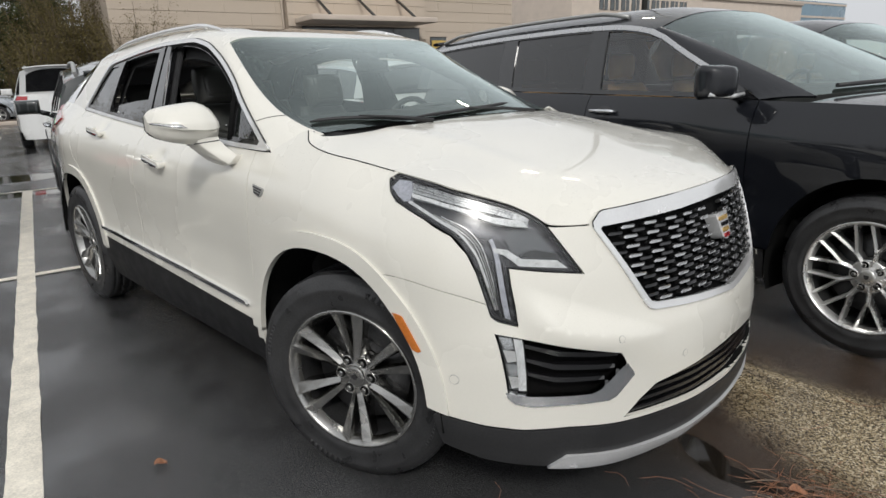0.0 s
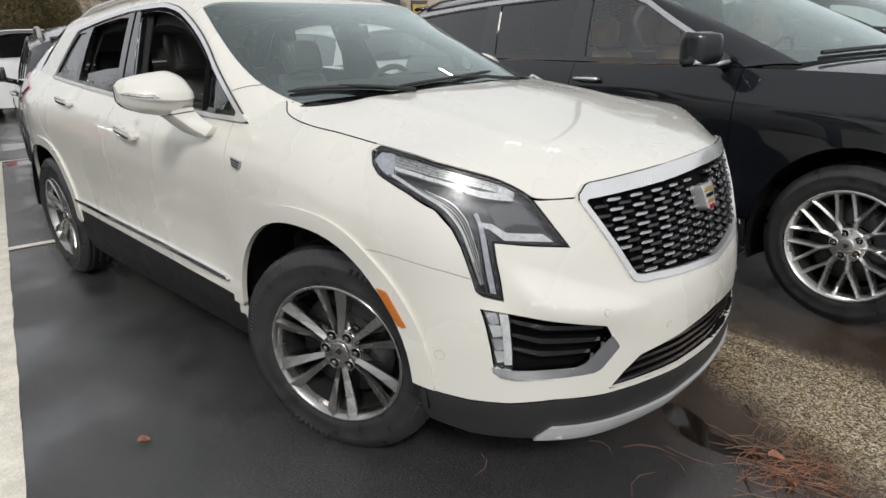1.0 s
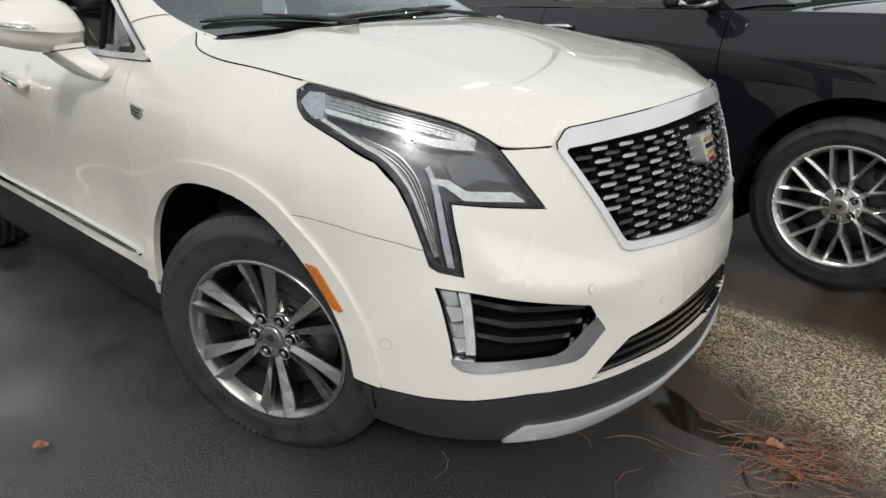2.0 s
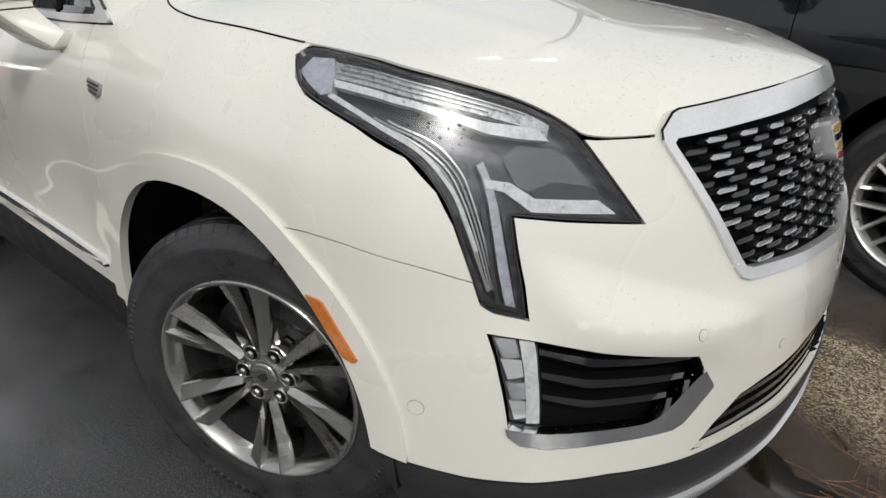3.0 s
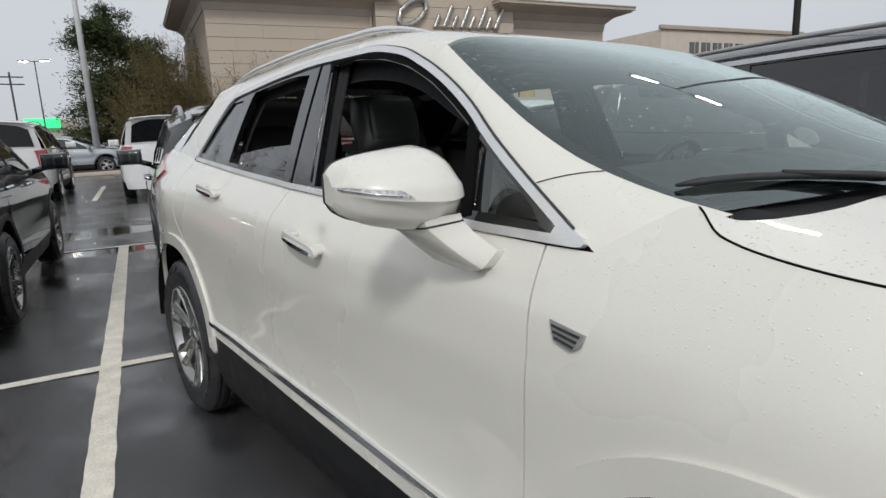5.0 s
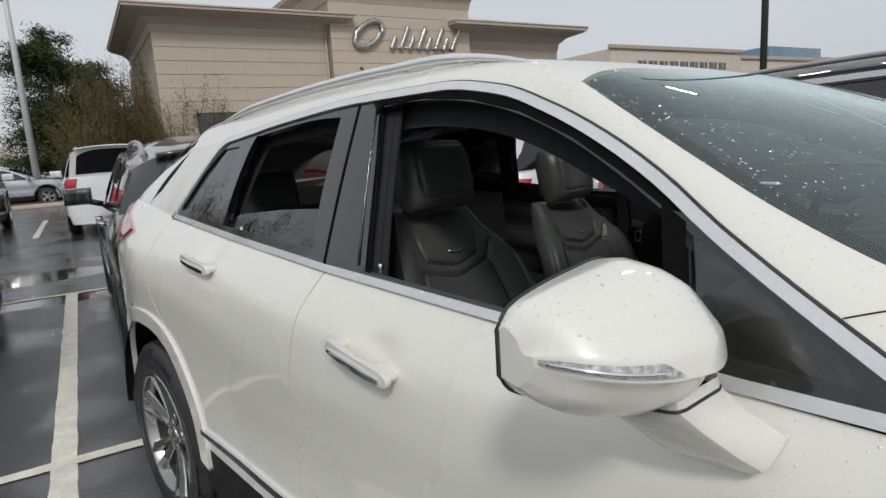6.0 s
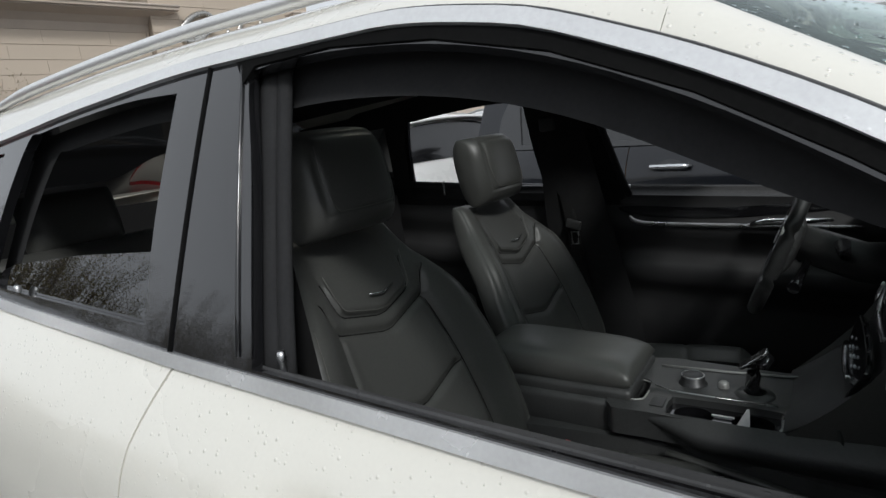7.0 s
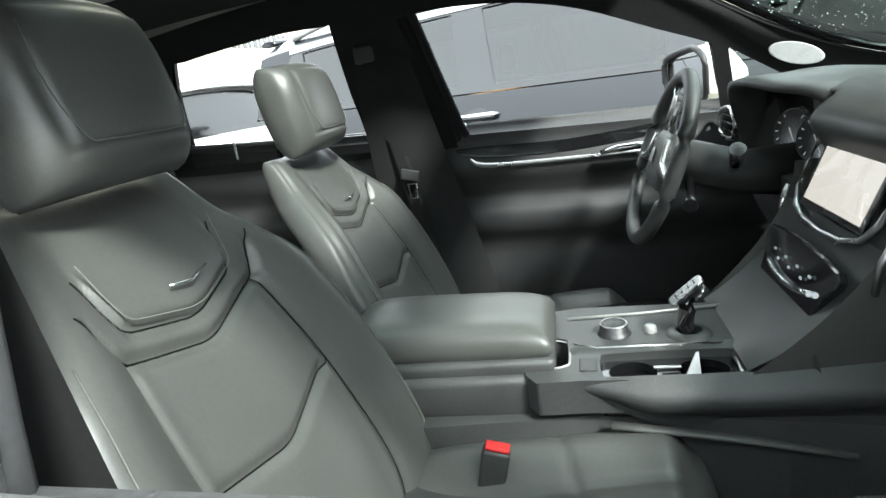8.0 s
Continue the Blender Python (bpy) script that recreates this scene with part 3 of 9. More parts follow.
def painted_line(a, b, width, label, lift=0.004):
    """A worn strip of road paint between two places of the stall plan, with ragged edges."""
    p, q = stall(*a), stall(*b)
    n = max(4, int((q - p).length / 0.04))
    t = (q - p).normalized()
    s = Vector((-t.y, t.x, 0))
    bm = bmesh.new()
    rows = []
    for i in range(n + 1):
        c = p + (q - p) * i / n
        w = [width / 2 + 0.006 * noise.noise((i * 0.23, k * 9.0, p.x)) + 0.003 * noise.noise((i * 1.7, k * 5.0, p.y)) for k in (1, 2)]
        rows.append([bm.verts.new(c + s * w[0] + Vector((0, 0, lift))), bm.verts.new(c - s * w[1] + Vector((0, 0, lift)))])
    for A, B in zip(rows, rows[1:]):
        bm.faces.new((A[0], A[1], B[1], B[0]))
    ob = part("painted_line", bm, M_LINE, None)
    return tagged(ob, label, "road marking", group="stall lines")


painted_line((-4.7, 0.0), (5.2, 0.0), 0.115, "worn white painted stall line on wet asphalt")
painted_line((0.0, -3.2), (0.0, 3.4), 0.085, "white painted line across the heads of the stalls", 0.006)
painted_line((-4.7, -3.0), (-4.7, 3.0), 0.085, "white painted line at the foot of the stalls", 0.006)
painted_line((-17.0, -0.72), (-12.0, -0.72), 0.12, "far white stall line on wet asphalt")


# pine needles, twigs and a dead leaf washed together on the asphalt
def litter(name, n, length, width, mat_, label, seed, spread):
    rnd = random.Random(seed)
    co, faces = [], []
    for _ in range(n):
        t = rnd.random()
        cx, cy = 1.24 + rnd.gauss(0, spread[0]), 0.05 + rnd.gauss(0, spread[1])
        a = rnd.gauss(0.5, 0.9)
        l = length * rnd.uniform(0.5, 1.2)
        z0, z1 = 0.003 + abs(rnd.gauss(0, 0.004)), 0.003 + abs(rnd.gauss(0, 0.006))
        bend = rnd.gauss(0, 0.16) * l
        d, s = Vector((math.cos(a), math.sin(a), 0)), Vector((-math.sin(a), math.cos(a), 0))
        k = len(co)
        for f, dz in ((-0.5, z0), (-0.17, (z0 + z1) / 2 + 0.003), (0.17, (z0 + z1) / 2 + 0.003), (0.5, z1)):
            c = Vector((cx, cy, dz)) + d * (f * l) + s * (bend * (1 - 4 * f * f))
            w = width * (1 - 0.5 * abs(f))
            co += [c + s * w, c - s * w, c + Vector((0, 0, w * 1.6))]
        for i in range(3):
            A, B = k + 3 * i, k + 3 * i + 3
            faces += [(A, A + 1, B + 1, B), (A + 1, A + 2, B + 2, B + 1), (A + 2, A, B, B + 2)]
    me = bpy.data.meshes.new(name)
    me.from_pydata([tuple(c) for c in co], [], faces)
    ob = part(name, me, mat_, None)
    return tagged(ob, label, "plant litter", kind="stuff")


M_NEEDLE = material("rust_brown_needles", (0.25, 0.11, 0.055), 0.5, vary=0.35, scale=30)
M_TWIG = material("grey_brown_twig", (0.12, 0.085, 0.06), 0.7, vary=0.3, scale=40)
litter("pine_needles", 120, 0.13, 0.0010, M_NEEDLE, "rust-brown pine needles washed together on wet asphalt", 5, (0.085, 0.085))
litter("pine_needles", 40, 0.15, 0.0010, M_NEEDLE, "scattered rust-brown pine needles on wet asphalt", 6, (0.5, 0.45))
litter("twigs", 16, 0.14, 0.0026, M_TWIG, "short dark twigs among pine needles", 8, (0.14, 0.12))
for lx, ly, lt, ls in ((1.16, 0.05, 30, 0.055), (1.27, -0.05, 140, 0.04), (-0.6, -1.35, 70, 0.045)):
    leaf = grid_surface(lambda u, v: (u * ls, (v - 0.5) * ls * 0.9 * math.sin(math.pi * min(0.97, 0.08 + u * 0.9)) , 0.010 + 0.010 * abs(v - 0.5) * 2 + 0.006 * math.sin(5 * u)), span(0, 1, 9), span(0, 1, 7))
    ob = part("dead_leaf", leaf, M_NEEDLE, None)
    ob.matrix_basis = pose(lx, ly, 0, 0, 0, lt)
    tagged(ob, "curled brown dead leaf on wet asphalt", "leaf", group="dead leaves")

# ---- the white crossover: body skins ----
PLAN = [(-3.87, 0.0), (-3.845, -0.35), (-3.76, -0.585), (-3.58, -0.735), (-3.3, -0.838), (-2.857, -0.898), (-2.0, -0.905), (-1.2, -0.905), (-0.4, -0.907),
        (0.0, -0.914), (0.28, -0.912), (0.43, -0.888), (0.565, -0.825), (0.70, -0.713), (0.81, -0.562), (0.882, -0.387), (0.928, -0.19), (0.94, 0.0)]
_s = [0.0]
for a, b in zip(PLAN, PLAN[1:]):
    _s.append(_s[-1] + math.dist(a, b))
PS = [v - _s[7] - 1.2 for v in _s]
_back = 2 * PS[-1]
PX = spline([(s, p[0]) for s, p in zip(PS, PLAN)] + [(_back - s, p[0]) for s, p in zip(PS[-2:-6:-1], PLAN[-2:-6:-1])])
PY = spline([(s, p[1]) for s, p in zip(PS, PLAN)] + [(_back - s, -p[1]) for s, p in zip(PS[-2:-6:-1], PLAN[-2:-6:-1])])
S_END = PS[-1]
EDGE = spline([(-4.6, 1.30), (-3.6, 1.29), (-2.75, 1.238), (-1.69, 1.17), (-0.44, 1.126), (-0.1, 1.122), (0.18, 1.10), (0.5, 1.06), (0.9, 1.01), (1.6, 1.0)])
INTOP = spline([(-4.6, 0.12), (-3.6, 0.125), (-3.2, 0.170), (-2.75, 0.16), (-1.69, 0.125), (-0.44, 0.09), (-0.1, 0.10), (0.18, 0.13), (0.5, 0.08), (0.8, 0.03), (1.1, 0.0), (1.6, 0.0)])
DXF = spline([(0.15, -0.1), (0.22, -0.06), (0.3, -0.015), (0.42, 0.0), (0.56, 0.0), (0.65, -0.008), (0.735, -0.034), (0.86, -0.066), (1.0, -0.12), (1.12, -0.2)])
DXR = spline([(0.15, 0.15), (0.5, 0.0), (0.8, 0.02), (1.05, 0.1), (1.3, 0.25)])
LOW = spline([(0.15, 0.08), (0.3, 0.03), (0.42, 0.0), (0.5, 0.0), (0.9, 0.0)])
CREASE = spline([(-3.0, 1.19), (-2.4, 1.155), (-1.7, 1.085), (-1.075, 1.052), (-0.565, 1.054), (-0.36, 1.045), (-0.2, 1.029), (0.3, 0.96)])
WAIST = spline([(0.42, 0.0), (0.52, 0.002), (0.6, 0.014), (0.68, 0.017), (0.8, 0.008), (0.92, 0.0), (1.2, 0.0)])


def body(s, z):
    """The lower body's skin, right side: s runs along the plan outline (s = x along the doors), z up."""
    x, y = PX(s), PY(s)
    d = EDGE(s) - z
    inset = INTOP(s) * max(0.0, 1 - d / 0.27) ** 2.3
    inset += LOW(z) * (1 - sstep(0.5, 1.0, s)) + WAIST(z) * sstep(-2.5, -2.0, s) * (1 - sstep(-0.75, -0.4, s))
    if -2.95 < s < 0.3:
        # the crease along the doors: the skin tucks in below it
        h = CREASE(s) - z
        if h > 0:
            inset += 0.011 * sstep(0.0, 0.13, h) * (1 - sstep(0.13, 0.48, h)) * sstep(-2.95, -2.4, s) * (1 - sstep(-0.75, -0.1, s))
    for hx, hz in ((-1.372, 1.052), (-2.285, 1.150)):
        if abs(s - hx) < 0.2:
            inset += 0.012 * math.exp(-((s - hx) / 0.060) ** 2 - ((z - hz) / 0.034) ** 2)
    x += sstep(0.3, 0.85, s) * DXF(z) + (1 - sstep(-4.25, -3.55, s)) * DXR(z)
    if 0.68 < s < 1.16:
        # wedge-shaped shelf across the bumper's corner, narrowing towards the middle
        low, high = 0.735 - 0.20 * (s - 0.70), 0.806 - 0.40 * (s - 0.75)
        rise = max(0.0, high - low)
        k = 1 - sstep(0.0, 0.11, low - z) if z < low else 1 - sstep(-0.1, 1.1, (z - low) / (rise + 0.02))
        x += sstep(0.69, 0.80, s) * 0.58 * rise * k
    return (x, y * (1 - inset / 0.905), z)


_tail = [body(s, EDGE(PX(s))) for s in (-3.7, -3.5, -3.3, -3.1, -2.93)]
BELT_Y = spline([(p[0], -p[1]) for p in _tail] + [(-2.75, 0.742), (-1.69, 0.781), (-0.44, 0.815), (0, 0.82)])


def green(x, z):
    """The greenhouse's side, right side."""
    h = z - EDGE(x)
    return (x, -(BELT_Y(x) - 0.36 * h - 0.10 * h * h), z)


# the bright frame's upper line along the doors
RAILZ = spline([(-3.7, 1.30), (-3.4, 1.40), (-3.0, 1.47), (-2.47, 1.512), (-2.3, 1.530), (-2.025, 1.558), (-1.68, 1.578), (-1.39, 1.577), (-1.21, 1.552), (-1.07, 1.503), (-0.956, 1.450), (-0.846, 1.386), (-0.755, 1.320), (-0.44, 1.126)])
CROWN = spline([(-3.75, 1.42), (-3.3, 1.55), (-2.6, 1.635), (-1.9, 1.662), (-1.6, 1.654), (-1.35, 1.628), (-1.2, 1.603), (-1.06, 1.570), (-0.95, 1.535)])


def roof(x, v):
    """The roof across from right (-1) to left (1); its front edge bows forward."""
    e = green(x, RAILZ(x))
    xx = x + 0.065 * (1 - v * v) * (1.0 if x > -1.6 else max(0.0, 1 - (-1.6 - x) / 0.6))
    z = e[2] + (CROWN(x) - e[2]) * (1 - abs(v) ** (6.6 + 8.4 * sstep(-1.7, -1.12, x)))
    return (xx, -e[1] * v, z)


_rc = roof(-1.06, 0.93)
SIDE_X = spline([(0.0, -0.27), (0.15, -0.39), (0.35, -0.54), (0.55, -0.70), (0.72, -0.82), (1.0, _rc[0])])
SIDE_Y = spline([(0.0, 0.695), (0.15, 0.703), (0.35, 0.70), (0.55, 0.685), (0.72, 0.665), (1.0, abs(_rc[1]))])
SIDE_Z = spline([(0.0, 1.190), (0.15, 1.217), (0.35, 1.263), (0.55, 1.338), (0.72, 1.408), (1.0, _rc[2])])


def shield(u, v):
    """The windscreen: u across, v from the cowl up to the roof."""
    bx, by, bz = -0.27 + 0.19 * (1 - u * u), 0.70 * u, 1.195 + 0.015 * (1 - u * u)
    r = roof(-1.06, 0.93 * u)
    t = v
    bow = 4 * t * (1 - t) * 0.02
    x, y, z = bx + (r[0] - bx) * t + 0.5 * bow, by + (r[1] - by) * t, bz + (r[2] - bz) * t + bow
    # the glass wraps down towards its side edges
    k = abs(u) ** 3.5
    fx = SIDE_X(v) - (-0.27 + (roof(-1.06, 0.93)[0] + 0.27) * t + 0.5 * bow)
    fz = SIDE_Z(v) - (1.195 + (roof(-1.06, 0.93)[2] - 1.195) * t + bow)
    fy = SIDE_Y(v) - (0.70 + (abs(roof(-1.06, 0.93)[1]) - 0.70) * t)
    return (x + k * fx, y + k * fy * (1 if u > 0 else -1), z + k * fz)


HOOD_Z = spline([(-0.4, 1.225), (-0.305, 1.207), (-0.25, 1.171), (-0.163, 1.151), (0.012, 1.131), (0.18, 1.109), (0.403, 1.091), (0.603, 1.066), (0.729, 1.041), (0.789, 1.019), (0.817, 1.003), (0.845, 0.985), (0.90, 0.979), (0.975, 0.977)])
HOOD_CX = spline([(-0.4, -0.4), (-0.305, -0.305), (0.18, 0.20), (0.6, 0.62), (0.8, 0.75), (0.975, 0.822)])
HOOD_CZ = spline([(-0.4, 1.238), (-0.2, 1.226), (0.1, 1.190), (0.4, 1.130), (0.62, 1.085), (0.76, 1.048), (0.82, 1.027)])


def hood(s, v):
    """The bonnet across from right (-1) to left (1); its sides follow the fenders' and headlights' upper edge."""
    e = body(s, HOOD_Z(s))
    cx = HOOD_CX(s)
    k = abs(v) ** 2.6
    z = e[2] + (HOOD_CZ(cx) - e[2]) * (1 - k) + 0.005 * math.exp(-((abs(v) - 0.62) / 0.07) ** 2) * (1 - sstep(0.1, 0.8, s))
    return (cx + (e[0] - cx) * v * v, -e[1] * v, z)


white_car = thing("car", "pearl white crossover car, wet with rain, its windows lowered", "car")


def pair(name, f, outline, mat_, holes=(), parent=None, label="", **kw):
    """A panel on the right side and its mirror image on the left."""
    return [part(name, sheet(f, outline, holes, mirror=m, name=name, **kw), mat_, parent or white_car, label) for m in (False, True)]


def ellipse(cx, cz, a, b, t0, t1, n=28):
    return [(cx + a * math.cos(radians(t0 + (t1 - t0) * i / n)), cz + b * math.sin(radians(t0 + (t1 - t0) * i / n))) for i in range(n + 1)]




def arch(cx, a, b, t0, t1, n=32):
    """A wheel opening: rounder than an ellipse at its shoulders."""
    out = []
    for i in range(n + 1):
        t = radians(t0 + (t1 - t0) * i / n)
        c, s_ = math.cos(t), math.sin(t)
        out.append((cx + a * math.copysign(abs(c) ** 0.87, c), 0.40 + b * math.copysign(abs(s_) ** 0.87, s_)))
    return out


FRONT_AXLE, REAR_AXLE = -0.030, -2.815
ARCH_F = arch(FRONT_AXLE, 0.457, 0.453, -8, 188)      # front wheel opening, front to rear
ARCH_R = arch(REAR_AXLE, 0.457, 0.453, -8, 188)
HEADLIGHT = curvy([(0.191, 1.090), (0.205, 1.101), (0.254, 1.101), (0.403, 1.087), (0.603, 1.062), (0.729, 1.037), (0.789, 1.015), (0.817, 0.999), (0.837, 0.980), (0.879, 0.908), (0.910, 0.855), (0.910, 0.855), (0.79, 0.870), (0.697, 0.883), (0.697, 0.883), (0.697, 0.840), (0.700, 0.78), (0.698, 0.727), (0.698, 0.727),
                   (0.650, 0.740), (0.632, 0.754), (0.620, 0.799), (0.601, 0.874), (0.573, 0.922), (0.515, 0.968), (0.397, 1.005), (0.264, 1.039), (0.224, 1.059)])
FOG = curvy([(0.632, 0.706), (0.632, 0.706), (0.709, 0.691), (0.80, 0.672), (0.955, 0.634), (0.978, 0.622), (1.018, 0.558), (1.014, 0.546), (0.955, 0.500), (0.92, 0.496), (0.719, 0.499), (0.676, 0.508), (0.656, 0.529), (0.656, 0.529)])
C = S_END
G_HALF = [(1.123, 0.721), (1.103, 0.729), (1.091, 0.744), (0.981, 0.952), (0.975, 0.966), (0.978, 0.980), (1.008, 1.002), (1.022, 1.006), (1.2, 1.013)]
GRILLE = dense([(C, 0.688)] + G_HALF + [(C, 1.024)] + [(2 * C - x, z) for x, z in G_HALF[::-1]], 0.014)
INTAKE = [(1.0, 0.420), (1.05, 0.464), (1.112, 0.501), (1.324, 0.520), (C, 0.532), (2 * C - 1.324, 0.520), (2 * C - 1.112, 0.501), (2 * C - 1.05, 0.464), (2 * C - 1.0, 0.420), (C, 0.400)]

# front fender, from the door gap to the headlight and the bumper seam
SEAM = curvy([(0.622, 0.788), (0.535, 0.811), (0.424, 0.832), (0.33, 0.841), (0.27, 0.838)], closed=False, sub=5)    # fender and bumper meet here
fender = [(-0.53, 0.50), (-0.525, 0.75), (-0.522, 0.95), (-0.54, EDGE(-0.54) - 0.002), (-0.44, EDGE(-0.44)), (-0.40, 1.155), (-0.33, 1.20), (-0.31, 1.206)] + [(s, HOOD_Z(s) - 0.0012) for s in span(-0.302, 0.206, 26)] + [(0.2065, 1.1035),
          (0.1875, 1.0895), (0.221, 1.057), (0.262, 1.036), (0.395, 1.002), (0.512, 0.965), (0.570, 0.919), (0.598, 0.872), (0.611, 0.83)] + SEAM
fender += [(x, z) for x, z in ARCH_F if not (x > 0.27 and z < 0.83)]
pair("front_fender", body, fender + [(-0.497, 0.40), (-0.533, 0.40)], M_PAINT)

bumper = [(x, z - 0.0022) for x, z in SEAM[::-1]] + [(0.629, 0.751), (0.648, 0.737), (0.702, 0.723), (0.704, 0.78), (0.701, 0.840), (0.701, 0.879), (0.79, 0.866), (0.916, 0.851), (0.884, 0.906), (0.843, 0.978),
          (0.86, 0.976), (0.90, 0.975), (0.966, 0.973), (0.971, 0.984), (1.004, 1.006), (1.020, 1.010), (1.2, 1.017)]
right = [p for p in bumper if p[0] < C - 0.01]
low_r = [(x, z) for x, z in ARCH_F if x > 0.27 and z < 0.83 and z > 0.45]
LOWLINE = [(0.44, 0.452), (0.498, 0.444), (0.586, 0.430), (0.70, 0.420), (0.83, 0.422), (0.985, 0.408)]
outer = right + [(C, 1.028)] + [(2 * C - x, z) for x, z in right[::-1]] + [(2 * C - x, z) for x, z in low_r[::-1]] + [(2 * C - x, z) for x, z in LOWLINE] + [(C, 0.388)] + LOWLINE[::-1] + low_r
FOG_L = [(2 * C - x, z) for x, z in FOG]
part("front_bumper", sheet(body, outer, [GRILLE, FOG, FOG_L, INTAKE], step=0.011), M_PAINT, white_car)
clad = [(0.442, 0.440), (0.450, 0.447), (0.498, 0.440), (0.586, 0.426), (0.70, 0.416), (0.83, 0.418), (0.985, 0.404), (C, 0.384)]
clad = clad + [(2 * C - x, z) for x, z in clad[-2::-1]] + [(2 * C - 0.46, 0.345), (2 * C - 0.573, 0.307), (2 * C - 0.776, 0.288), (C, 0.235), (0.776, 0.288), (0.67, 0.296), (0.573, 0.307), (0.46, 0.345)]
part("lower_valance", sheet(body, clad, step=0.03, off=0.004, rim=0.03), M_CLAD, white_car, "black plastic lower valance")

# doors and quarter panel
fdoor = [(-0.534, 0.468), (-0.529, 0.75), (-0.526, 0.95)] + [(x, EDGE(x) - 0.002) for x in span(-0.545, -1.668, 9)] + [ (-1.69, 1.08), (-1.70, 0.95), (-1.715, 0.8), (-1.715, 0.508)]
pair("front_door", body, fdoor, M_PAINT, step=0.024)
rdoor = [(-1.673, 1.168), (-1.694, 1.08), (-1.704, 0.95), (-1.719, 0.8), (-1.719, 0.508)] + [(-2.32, 0.526), (-2.36, 0.56), (-2.43, 0.72), (-2.56, 0.86), (-2.70, 0.97), (-2.77, 1.08), (-2.79, 1.232), (-2.147, 1.195)]
pair("rear_door", body, rdoor, M_PAINT, step=0.024)
quarter = [(-2.794, 1.232), (-2.774, 1.08), (-2.704, 0.966), (-2.564, 0.856), (-2.434, 0.716), (-2.40, 0.56)]
arc = [(x, z) for x, z in ARCH_R if z > 0.45]
quarter = quarter[:5] + [(-2.364, 0.556)] + [p for p in arc if p[1] > 0.52 or p[0] < REAR_AXLE] + [(-3.29, 0.45), (-3.9, 0.45), (-4.3, 0.5), (-4.35, 0.95), (-4.3, 1.29)] + [(s, EDGE(PX(s)) - 0.001) for s in span(-3.85, -2.86, 12)]
pair("quarter_panel", body, quarter, M_PAINT)
rock = [(-0.50, 0.463), (-2.37, 0.522), (-2.35, 0.27), (-0.48, 0.27)]
pair("rocker_panel", body, rock, M_SILL, label="black plastic sill cladding", off=-0.004, rim=0.05)
strip = [(-0.58, 0.520), (-0.60, 0.537), (-1.2, 0.556), (-1.9, 0.570), (-2.33, 0.585), (-2.33, 0.568), (-1.9, 0.552), (-1.2, 0.537)]
pair("sill_strip", body, strip, M_CHROME, label="chrome strip along the sill", off=0.012, rim=0.014, step=0.02)

# bonnet, roof, windscreen
hood_loop = [(x, -0.9985) for x in span(0.968, -0.305, 60)] + [(-0.305 + 0.20 * (1 - abs(v) ** 3.5), v) for v in span(-0.99, 0.99, 30)] + [(x, 0.9985) for x in span(-0.305, 0.968, 60)] + [(0.968, v) for v in span(0.97, -0.97, 30)]
part("bonnet", sheet(hood, hood_loop, step=0.035, centre=(0, 0, 0), rim=0.004), M_PAINT, white_car)
for sy in (-1, 1):
    gap = [Vector(body(s, HOOD_Z(s) - 0.001)) for s in span(-0.300, 0.19, 40)]
    part("bonnet_gap", tube([(p.x, -sy * p.y, p.z + 0.0004) for p in gap], 0.0020, 6), M_CAVITY, white_car, "dark gap beside the bonnet")
roof_loop = [(x, -1) for x in span(-1.055, -2.78, 60)] + [(-2.78 - 0.24 * (1 - v * v), v) for v in span(-0.98, 0.98, 30)] + [(x, 1) for x in span(-2.78, -1.055, 60)] + [(-1.055, v) for v in span(1, -1, 30)]
SUNROOF = [(-1.20, -0.66), (-1.20, 0.66), (-2.30, 0.60), (-2.30, -0.60)]
part("roof", sheet(roof, roof_loop, [dense(SUNROOF, 0.06)], step=0.03, centre=(-1.4, 0, 0.7)), M_PAINT, white_car)
part("windscreen", sheet(shield, [(-1, 0.02), (1, 0.02), (1, 0.995), (-1, 0.995)], step=0.08, rim=0.0), M_GLASS, white_car, "wet windscreen glass").visible_shadow = False
part("screen_border", sheet(shield, [(-0.995, 0.025), (0.995, 0.025), (0.995, 0.99), (-0.995, 0.99)], [dense([(-0.972, 0.075), (0.972, 0.075), (0.965, 0.935), (0.12, 0.93), (0.10, 0.80), (-0.10, 0.80), (-0.12, 0.93), (-0.965, 0.935)], 0.06)], step=0.07, off=-0.005, rim=0.0), M_PILLAR, white_car, "black printed border of the windscreen")


def pillar(t, w):
    """The windscreen pillar: t from the mirror corner up, w from the side window to the screen."""
    x = -0.42 - 0.635 * t
    a = Vector(green(x, RAILZ(x)))
    b = Vector(shield(-1.0, 0.0 + t))
    m = (a + b) / 2 + Vector((0.01, -0.012, 0.012)) * (1 - t * 0.4)
    return tuple(a * (1 - w) ** 2 + 2 * m * w * (1 - w) + b * w * w)


for m in (False, True):
    part("windscreen_pillar", sheet(pillar, [(0, 0), (1, 0), (1, 1), (0, 1)], step=0.06, rim=0.01, mirror=m), M_PAINT, white_car)

# ---- the white crossover: outer details ----
# painted lips round the wheel openings
for cx in (FRONT_AXLE, REAR_AXLE):
    inner = arch(cx, 0.455, 0.451, 6, 176)
    outer_lip = arch(cx, 0.520, 0.505, 4, 176)
    pair("wheel_arch_moulding", body, inner + outer_lip[::-1], M_PAINT, off=0.009, rim=0.02, step=0.03)

